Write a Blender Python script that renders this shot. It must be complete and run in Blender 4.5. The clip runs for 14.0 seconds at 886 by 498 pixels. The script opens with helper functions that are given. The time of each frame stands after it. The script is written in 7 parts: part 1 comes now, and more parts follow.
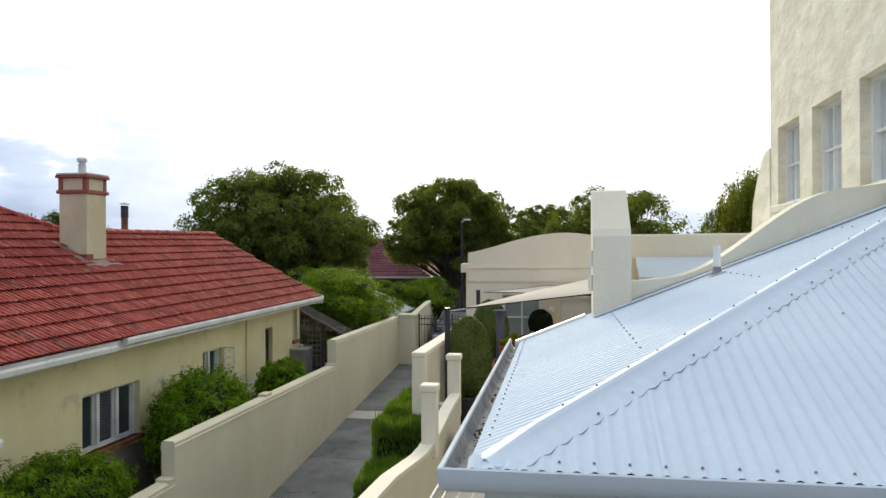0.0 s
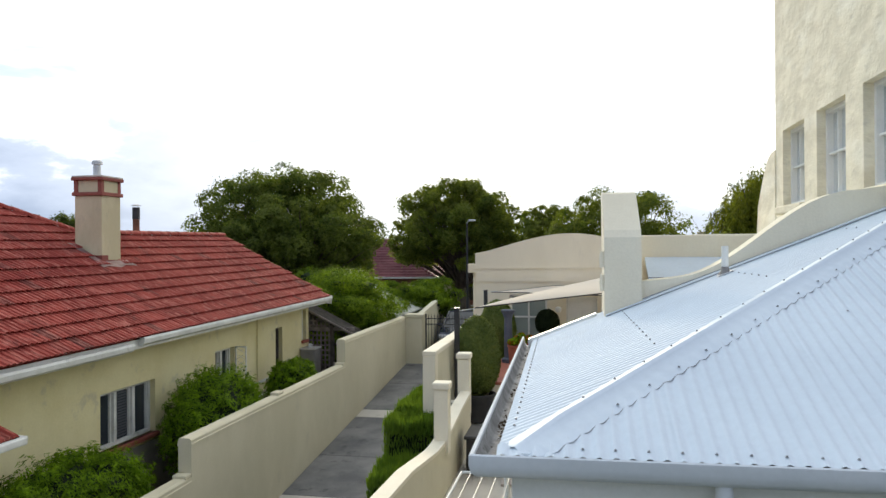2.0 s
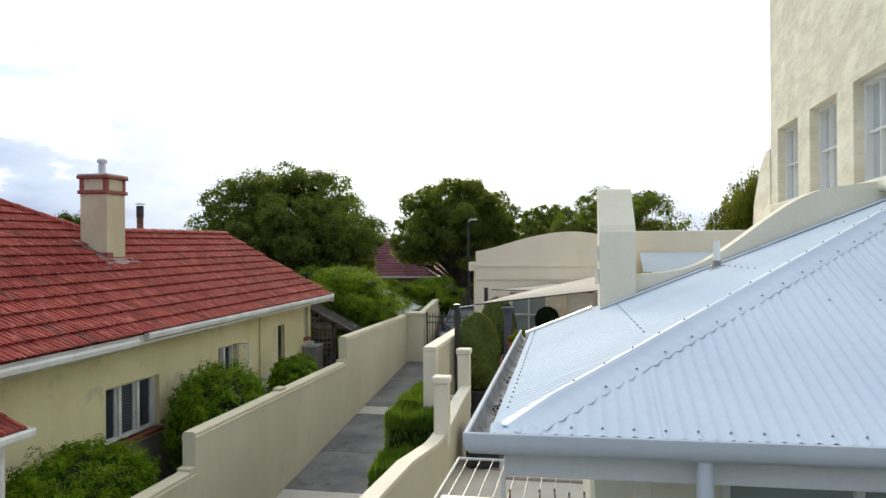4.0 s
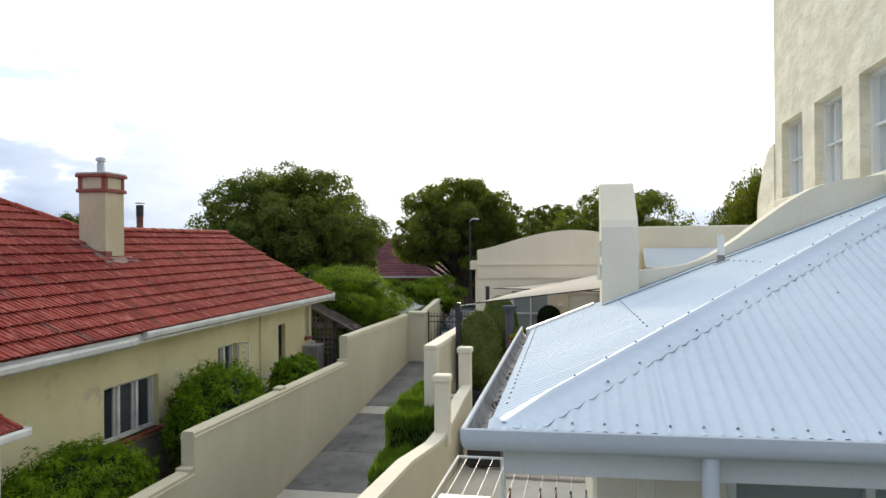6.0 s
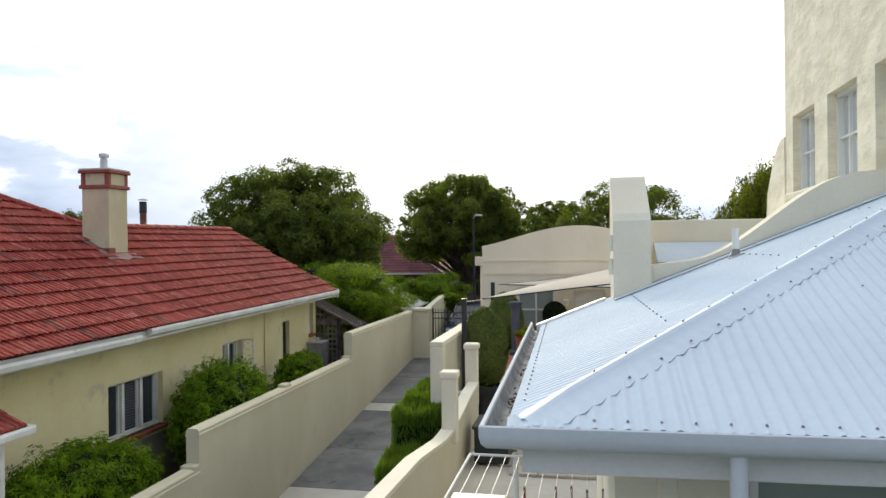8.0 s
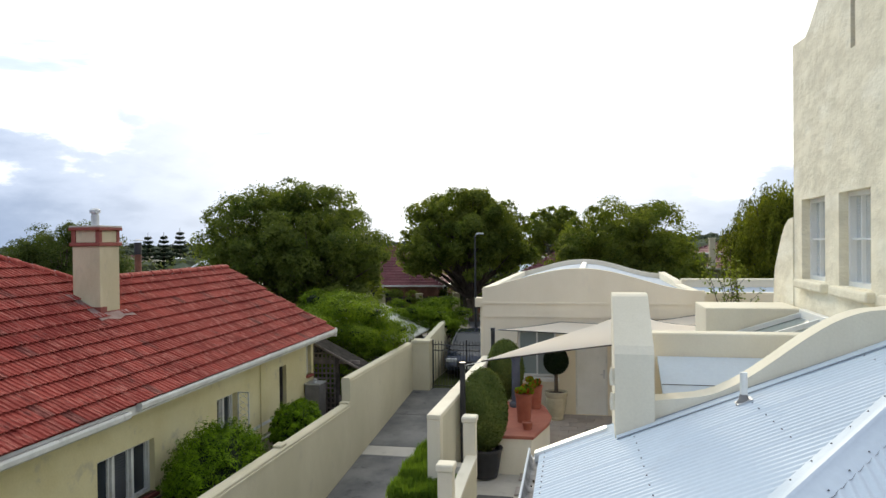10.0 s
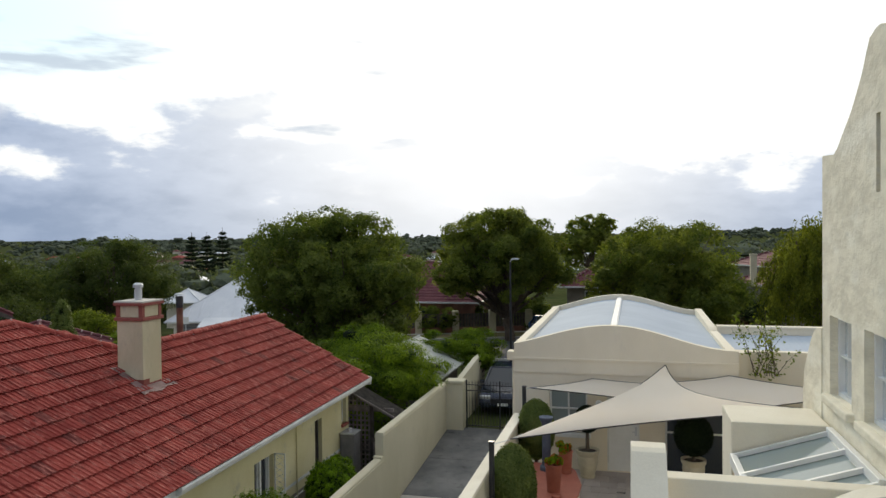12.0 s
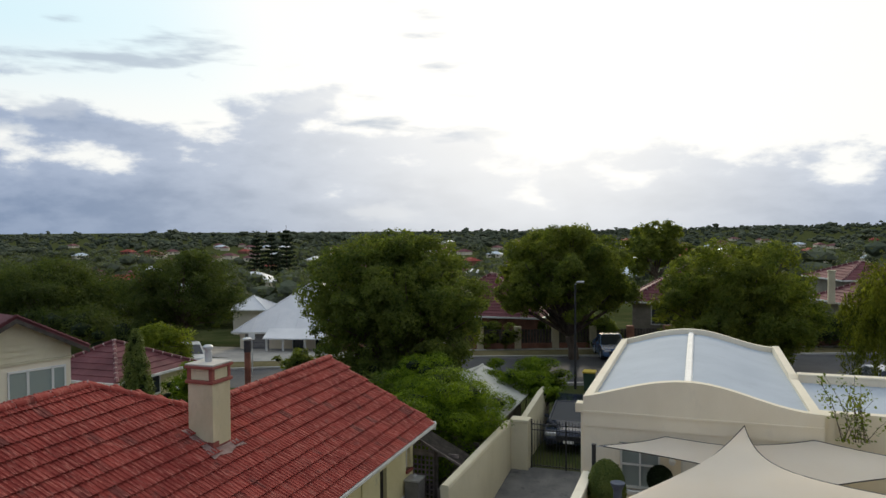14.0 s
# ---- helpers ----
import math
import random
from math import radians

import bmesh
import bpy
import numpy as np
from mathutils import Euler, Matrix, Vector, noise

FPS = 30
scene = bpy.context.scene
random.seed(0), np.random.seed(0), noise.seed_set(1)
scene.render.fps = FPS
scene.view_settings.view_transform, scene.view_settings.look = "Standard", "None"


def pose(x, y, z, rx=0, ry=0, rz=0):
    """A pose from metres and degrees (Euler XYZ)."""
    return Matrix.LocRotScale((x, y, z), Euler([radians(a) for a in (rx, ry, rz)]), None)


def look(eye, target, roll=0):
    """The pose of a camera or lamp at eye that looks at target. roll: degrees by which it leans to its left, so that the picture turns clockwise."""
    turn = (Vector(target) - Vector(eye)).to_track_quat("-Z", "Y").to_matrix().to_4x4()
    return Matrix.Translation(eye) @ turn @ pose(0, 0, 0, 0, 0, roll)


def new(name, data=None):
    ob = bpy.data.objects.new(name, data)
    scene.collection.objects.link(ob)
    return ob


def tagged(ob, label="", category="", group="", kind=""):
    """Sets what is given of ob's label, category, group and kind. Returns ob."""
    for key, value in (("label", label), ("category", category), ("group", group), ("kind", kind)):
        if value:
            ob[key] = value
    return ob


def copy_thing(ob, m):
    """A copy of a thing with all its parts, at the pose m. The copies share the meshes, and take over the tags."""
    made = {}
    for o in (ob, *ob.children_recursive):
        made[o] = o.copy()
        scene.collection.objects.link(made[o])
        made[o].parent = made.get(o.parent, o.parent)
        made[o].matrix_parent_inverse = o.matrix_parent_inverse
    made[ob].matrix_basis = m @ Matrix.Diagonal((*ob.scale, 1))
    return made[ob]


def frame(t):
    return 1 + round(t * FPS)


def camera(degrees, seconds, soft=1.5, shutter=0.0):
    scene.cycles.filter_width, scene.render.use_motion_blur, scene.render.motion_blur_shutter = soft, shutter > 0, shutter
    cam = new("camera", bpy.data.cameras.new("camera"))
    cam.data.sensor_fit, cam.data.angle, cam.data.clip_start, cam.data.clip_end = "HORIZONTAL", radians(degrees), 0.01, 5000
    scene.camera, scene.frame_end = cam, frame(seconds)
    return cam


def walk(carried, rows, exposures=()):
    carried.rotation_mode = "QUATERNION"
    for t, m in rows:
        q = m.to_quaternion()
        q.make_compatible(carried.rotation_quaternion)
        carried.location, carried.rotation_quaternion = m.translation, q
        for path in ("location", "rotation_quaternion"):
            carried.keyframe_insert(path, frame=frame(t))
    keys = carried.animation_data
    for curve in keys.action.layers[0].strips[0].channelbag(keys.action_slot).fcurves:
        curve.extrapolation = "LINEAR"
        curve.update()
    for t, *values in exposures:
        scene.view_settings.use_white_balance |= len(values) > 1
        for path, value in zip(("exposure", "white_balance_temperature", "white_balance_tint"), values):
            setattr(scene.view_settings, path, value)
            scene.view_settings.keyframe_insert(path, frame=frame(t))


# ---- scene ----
cam = camera(63.0, 14.0)
PATH = [
    (0, (0.023, 0.019, 4.063), (-0.346, 1.985, 4.066), -0.3),
    (0.5, (0.002, -0.018, 4.063), (-0.369, 1.948, 4.067), -0.3),
    (1, (-0.023, -0.112, 4.06), (-0.396, 1.853, 4.064), -0.4),
    (1.5, (-0.046, -0.19, 4.065), (-0.421, 1.775, 4.068), -0.4),
    (2, (-0.057, -0.21, 4.069), (-0.434, 1.755, 4.073), -0.4),
    (2.5, (-0.014, -0.274, 4.059), (-0.393, 1.69, 4.063), -0.4),
    (3, (-0.037, -0.393, 4.043), (-0.417, 1.571, 4.047), -0.4),
    (5.5, (0.072, -0.299, 3.983), (-0.315, 1.663, 3.989), -0.4),
    (6, (0.007, -0.261, 3.967), (-0.381, 1.701, 3.973), -0.5),
    (6.5, (-0.028, -0.211, 3.931), (-0.418, 1.751, 3.938), -0.5),
    (7, (-0.058, -0.208, 3.926), (-0.45, 1.753, 3.93), -0.5),
    (9.3, (-0.08, 0.043, 4.162), (-0.476, 2.003, 4.152), -0.8),
    (9.5, (-0.04, 0.093, 4.375), (-0.439, 2.053, 4.363), -0.7),
    (10, (-0.043, 0.17, 5.188), (-0.445, 2.129, 5.169), -0.6),
    (10.5, (-0.032, 0.225, 5.401), (-0.437, 2.183, 5.377), -0.6),
    (11, (0.032, 0.183, 5.683), (-0.376, 2.141, 5.653), -0.7),
    (11.5, (0.116, 0.076, 6.067), (-0.3, 2.032, 6.034), -0.7),
    (12, (0.176, 0.025, 6.801), (-0.33, 1.959, 6.765), -0.6),
    (12.5, (0.191, -0.023, 7.749), (-0.374, 1.895, 7.704), -0.6),
    (13, (0.23, 0.059, 8.126), (-0.345, 1.974, 8.074), -0.4),
    (13.5, (0.281, 0.155, 8.214), (-0.303, 2.067, 8.16), -0.4),
    (14, (-0.102, 0.342, 8.223), (-0.765, 2.228, 8.17), -0.4),
]
walk(cam, [(t, look(eye, target, roll)) for t, eye, target, roll in PATH], [(0, 0.16), (9.3, 0.15), (10.2, 0.1), (11.0, 0.05), (11.6, -0.12), (12.0, -0.3), (12.5, -0.49), (13.2, -0.53), (14, -0.50)])

# ---- world, sun ----
SUN_AZ, SUN_EL = -11.5, 16.0          # degrees from +y (minus: towards -x), above the horizon
sun_dir = Vector((math.sin(radians(SUN_AZ)) * math.cos(radians(SUN_EL)), math.cos(radians(SUN_AZ)) * math.cos(radians(SUN_EL)), math.sin(radians(SUN_EL))))


def math_node(nt, op, a, b=0.0, clamp=False):
    n = nt.nodes.new("ShaderNodeMath")
    n.operation, n.use_clamp = op, clamp
    for k, v in enumerate((a, b)):
        if isinstance(v, (int, float)):
            n.inputs[k].default_value = v
        else:
            nt.links.new(v, n.inputs[k])
    return n.outputs[0]


def mix_rgb(nt, fac, a, b, blend="MIX"):
    n = nt.nodes.new("ShaderNodeMix")
    n.data_type, n.blend_type = "RGBA", blend
    for sock, v in ((n.inputs[0], fac), (n.inputs[6], a), (n.inputs[7], b)):
        if isinstance(v, (int, float)):
            sock.default_value = v
        elif isinstance(v, (tuple, list)):
            sock.default_value = (*v[:3], 1)
        else:
            nt.links.new(v, sock)
    return n.outputs[2]


def ramp_node(nt, fac, lo, hi):
    n = nt.nodes.new("ShaderNodeMapRange")
    n.interpolation_type = "SMOOTHSTEP"
    nt.links.new(fac, n.inputs[0])
    n.inputs[1].default_value, n.inputs[2].default_value = lo, hi
    return n.outputs[0]


def noise_node(nt, vec, scale, detail=4.0, rough=0.55):
    n = nt.nodes.new("ShaderNodeTexNoise")
    n.inputs["Scale"].default_value, n.inputs["Detail"].default_value, n.inputs["Roughness"].default_value = scale, detail, rough
    nt.links.new(vec, n.inputs["Vector"])
    return n.outputs["Fac"]


def build_world():
    w = bpy.data.worlds.new("sky")
    scene.world = w
    w.use_nodes = True
    nt = w.node_tree
    nt.nodes.clear()
    out, bg = nt.nodes.new("ShaderNodeOutputWorld"), nt.nodes.new("ShaderNodeBackground")
    sky = nt.nodes.new("ShaderNodeTexSky")
    sky.sky_type, sky.sun_disc = "NISHITA", False
    sky.sun_elevation, sky.sun_rotation = radians(SUN_EL), radians(SUN_AZ)
    coord = nt.nodes.new("ShaderNodeTexCoord").outputs["Generated"]
    dot = nt.nodes.new("ShaderNodeVectorMath")
    dot.operation = "DOT_PRODUCT"
    nt.links.new(coord, dot.inputs[0])
    dot.inputs[1].default_value = sun_dir
    facing = math_node(nt, "MAXIMUM", dot.outputs["Value"], 0.0)
    glow = math_node(nt, "POWER", facing, 9.0)
    wide = ramp_node(nt, dot.outputs["Value"], -0.5, 0.97)
    sep = nt.nodes.new("ShaderNodeSeparateXYZ")
    nt.links.new(coord, sep.inputs[0])
    z = sep.outputs[2]
    squash = nt.nodes.new("ShaderNodeMapping")
    squash.inputs["Scale"].default_value = (1.0, 1.0, 2.5)
    squash.inputs["Location"].default_value = (0.35, 0.1, 0.2)
    nt.links.new(coord, squash.inputs[0])
    p = squash.outputs[0]
    big = noise_node(nt, p, 3.4, 2.0, 0.5)
    puffs = noise_node(nt, p, 8.5, 8.0, 0.56)
    lumps = math_node(nt, "ADD", math_node(nt, "MULTIPLY", big, 0.42), math_node(nt, "MULTIPLY", puffs, 0.58))
    # grey-blue banks lie low over the horizon and break up into puffs with height
    lower = math_node(nt, "MULTIPLY", ramp_node(nt, sep.outputs[0], -0.62, 0.0), 0.115)
    level = math_node(nt, "SUBTRACT", math_node(nt, "SUBTRACT", math_node(nt, "ADD", lumps, 0.275), lower), math_node(nt, "MULTIPLY", z, 1.85))
    bank = ramp_node(nt, level, 0.475, 0.565)
    thin = math_node(nt, "MULTIPLY", bank, math_node(nt, "SUBTRACT", 1.0, math_node(nt, "MULTIPLY", math_node(nt, "POWER", facing, 12.0), 0.97)))
    # high thin cloud, white near the sun, giving way to pale blue away from it
    west = ramp_node(nt, math_node(nt, "MULTIPLY", sep.outputs[0], -1.0), 0.46, 0.64)
    blue = math_node(nt, "MULTIPLY", west, math_node(nt, "MULTIPLY", ramp_node(nt, noise_node(nt, p, 2.6, 4.0, 0.5), 0.22, 0.42), ramp_node(nt, z, 0.12, 0.26)))
    dull = mix_rgb(nt, wide, (0.55, 0.63, 0.80), mix_rgb(nt, blue, (1.35, 1.37, 1.33), (0.94, 1.27, 1.40)))
    bright = mix_rgb(nt, glow, dull, (1.58, 1.54, 1.46))
    depth = ramp_node(nt, level, 0.50, 0.74)
    body = ramp_node(nt, noise_node(nt, p, 14.0, 7.0, 0.55), 0.36, 0.64)
    pale = mix_rgb(nt, wide, (0.52, 0.60, 0.74), (0.55, 0.66, 0.87))
    dark = mix_rgb(nt, wide, (0.36, 0.43, 0.55), (0.28, 0.385, 0.585))
    grey = mix_rgb(nt, math_node(nt, "MULTIPLY", depth, math_node(nt, "SUBTRACT", 1.0, math_node(nt, "MULTIPLY", body, 0.45))), pale, dark)
    rift = math_node(nt, "MULTIPLY", ramp_node(nt, noise_node(nt, p, 7.0, 5.0, 0.5), 0.58, 0.70), 0.28)
    grey = mix_rgb(nt, rift, grey, (1.20, 1.22, 1.20))
    # thin streaks of cloud drifting above the banks, away from the sun
    drift = nt.nodes.new("ShaderNodeMapping")
    drift.inputs["Scale"].default_value, drift.inputs["Location"].default_value = (1.0, 1.0, 5.5), (0.7, 0.3, 0.15)
    nt.links.new(coord, drift.inputs[0])
    band = math_node(nt, "MULTIPLY", ramp_node(nt, z, 0.09, 0.15), math_node(nt, "SUBTRACT", 1.0, ramp_node(nt, z, 0.24, 0.36)))
    streaks = math_node(nt, "MULTIPLY", ramp_node(nt, noise_node(nt, drift.outputs[0], 5.0, 5.0, 0.5), 0.53, 0.66), math_node(nt, "MULTIPLY", band, ramp_node(nt, math_node(nt, "MULTIPLY", sep.outputs[0], -1.0), 0.12, 0.42)))
    bright = mix_rgb(nt, math_node(nt, "MULTIPLY", streaks, 0.75), bright, (0.62, 0.72, 0.86))
    cloudy = mix_rgb(nt, thin, bright, grey)
    clear = mix_rgb(nt, 1.0, sky.outputs[0], (0.10, 0.10, 0.10), "MULTIPLY")
    gap = math_node(nt, "MULTIPLY", math_node(nt, "MULTIPLY", ramp_node(nt, big, 0.58, 0.72), ramp_node(nt, z, 0.25, 0.5)), 0.3)
    nt.links.new(mix_rgb(nt, gap, cloudy, clear), bg.inputs[0])
    bg.inputs[1].default_value = SKY
    nt.links.new(bg.outputs[0], out.inputs[0])


SKY = 1.0
build_world()
sun = new("sun", bpy.data.lights.new("sun", "SUN"))
sun.data.energy, sun.data.angle, sun.data.color = 2.3, radians(5.0), (1.0, 0.87, 0.66)
sun.matrix_world = look((0, 0, 60), Vector((0, 0, 60)) - sun_dir)

# ---- materials ----


def surf(name, c1, c2, scale=3.0, rough=0.8, bump=0.15, fine=60.0, metal=0.0, vary=0.0, island=0.0, streak=0.0, spec=0.5, dirt=None, dirt_amount=0.0, bump_dist=0.01, speckle=0.14, odd=None, worn_glint=None, worn_glint_scale=(4.0, 30.0, 4.0), worn_glint_amount=0.5):
    """A procedural surface: two tones at a large scale, grain at a fine one, relief, and optional variation piece by piece."""
    m = bpy.data.materials.new(name)
    m.use_nodes = True
    nt = m.node_tree
    b = nt.nodes["Principled BSDF"]
    geo = nt.nodes.new("ShaderNodeNewGeometry")
    pos = geo.outputs["Position"]
    if streak:
        mp = nt.nodes.new("ShaderNodeMapping")
        mp.inputs["Scale"].default_value = (1, 1, streak)
        nt.links.new(pos, mp.inputs[0])
        wide_pos = mp.outputs[0]
    else:
        wide_pos = pos
    coarse = ramp_node(nt, noise_node(nt, wide_pos, scale, 5.0, 0.6), 0.3, 0.7)
    grain = noise_node(nt, pos, fine, 3.0, 0.6)
    col = mix_rgb(nt, coarse, c1, c2)
    shade = math_node(nt, "ADD", 1 - speckle / 2, math_node(nt, "MULTIPLY", grain, speckle))
    if vary:
        shade = math_node(nt, "MULTIPLY", shade, math_node(nt, "ADD", 1 - vary, math_node(nt, "MULTIPLY", nt.nodes.new("ShaderNodeObjectInfo").outputs["Random"], 2 * vary)))
    if island:
        shade = math_node(nt, "MULTIPLY", shade, math_node(nt, "ADD", 1 - island, math_node(nt, "MULTIPLY", geo.outputs["Random Per Island"], 2 * island)))
    grey = nt.nodes.new("ShaderNodeCombineXYZ")
    for k in range(3):
        nt.links.new(shade, grey.inputs[k])
    col = mix_rgb(nt, 1.0, col, grey.outputs[0], "MULTIPLY")
    if odd:
        pick = geo.outputs["Random Per Island"] if island else nt.nodes.new("ShaderNodeObjectInfo").outputs["Random"]
        col = mix_rgb(nt, math_node(nt, "MULTIPLY", ramp_node(nt, math_node(nt, "FRACT", math_node(nt, "MULTIPLY", pick, 37.0)), 0.945, 1.0), 0.6), col, odd)
    # stretched paler noise: patches on the render, painted rib highlights on the tiles
    if worn_glint:
        mp = nt.nodes.new("ShaderNodeMapping")
        mp.inputs["Scale"].default_value = worn_glint_scale
        nt.links.new(pos, mp.inputs[0])
        col = mix_rgb(nt, math_node(nt, "MULTIPLY", ramp_node(nt, noise_node(nt, mp.outputs[0], 1.0, 3.0, 0.6), 0.50, 0.68), worn_glint_amount), col, worn_glint)
    if dirt:
        spots = ramp_node(nt, noise_node(nt, wide_pos, scale * 2.3 + 0.7, 6.0, 0.65), 0.56, 0.72)
        col = mix_rgb(nt, math_node(nt, "MULTIPLY", spots, dirt_amount), col, dirt)
    nt.links.new(col, b.inputs["Base Color"])
    nt.links.new(math_node(nt, "ADD", rough - 0.08, math_node(nt, "MULTIPLY", grain, 0.16), clamp=True), b.inputs["Roughness"])
    b.inputs["Metallic"].default_value = metal
    b.inputs["Specular IOR Level"].default_value = spec
    if bump:
        bp = nt.nodes.new("ShaderNodeBump")
        bp.inputs["Strength"].default_value, bp.inputs["Distance"].default_value = bump, bump_dist
        nt.links.new(math_node(nt, "ADD", grain, math_node(nt, "MULTIPLY", coarse, 1.5)), bp.inputs["Height"])
        nt.links.new(bp.outputs[0], b.inputs["Normal"])
    return m


def leaf_mat(name, c1, c2, glow_share=0.35, scale=0.8):
    """Leaves: two greens mixed leaf by leaf and limb by limb, some light coming through."""
    m = bpy.data.materials.new(name)
    m.use_nodes = True
    nt = m.node_tree
    nt.nodes.clear()
    out = nt.nodes.new("ShaderNodeOutputMaterial")
    geo = nt.nodes.new("ShaderNodeNewGeometry")
    coarse = noise_node(nt, geo.outputs["Position"], scale, 3.0)
    fac = math_node(nt, "ADD", math_node(nt, "MULTIPLY", geo.outputs["Random Per Island"], 0.52), math_node(nt, "MULTIPLY", ramp_node(nt, coarse, 0.35, 0.65), 0.48))
    col = mix_rgb(nt, fac, c1, c2)
    b = nt.nodes.new("ShaderNodeBsdfPrincipled")
    b.inputs["Roughness"].default_value = 0.6
    b.inputs["Specular IOR Level"].default_value = 0.06
    nt.links.new(col, b.inputs["Base Color"])
    tr = nt.nodes.new("ShaderNodeBsdfTranslucent")
    nt.links.new(mix_rgb(nt, 1.0, col, (1.25, 1.3, 0.55), "MULTIPLY"), tr.inputs[0])
    mx = nt.nodes.new("ShaderNodeMixShader")
    mx.inputs[0].default_value = glow_share
    nt.links.new(b.outputs[0], mx.inputs[1])
    nt.links.new(tr.outputs[0], mx.inputs[2])
    nt.links.new(mx.outputs[0], out.inputs[0])
    return m


def cloth_mat(name, c1, c2, glow_share=0.45):
    """Woven shade cloth: matt, part of the light coming through."""
    m = surf(name, c1, c2, 0.6, 0.95, 0.1, 200, spec=0.1)
    nt = m.node_tree
    b, out = nt.nodes["Principled BSDF"], nt.nodes["Material Output"]
    tr, mx = nt.nodes.new("ShaderNodeBsdfTranslucent"), nt.nodes.new("ShaderNodeMixShader")
    tr.inputs[0].default_value = (*c2, 1)
    mx.inputs[0].default_value = glow_share
    nt.links.new(b.outputs[0], mx.inputs[1])
    nt.links.new(tr.outputs[0], mx.inputs[2])
    nt.links.new(mx.outputs[0], out.inputs[0])
    return m


def glass_mat(name, tint=(0.035, 0.042, 0.05)):
    """A window pane before a dim room: dark, smooth, reflecting."""
    m = bpy.data.materials.new(name)
    m.use_nodes = True
    b = m.node_tree.nodes["Principled BSDF"]
    b.inputs["Base Color"].default_value = (*tint, 1)
    b.inputs["Roughness"].default_value = 0.05
    b.inputs["Specular IOR Level"].default_value = 0.5
    return m


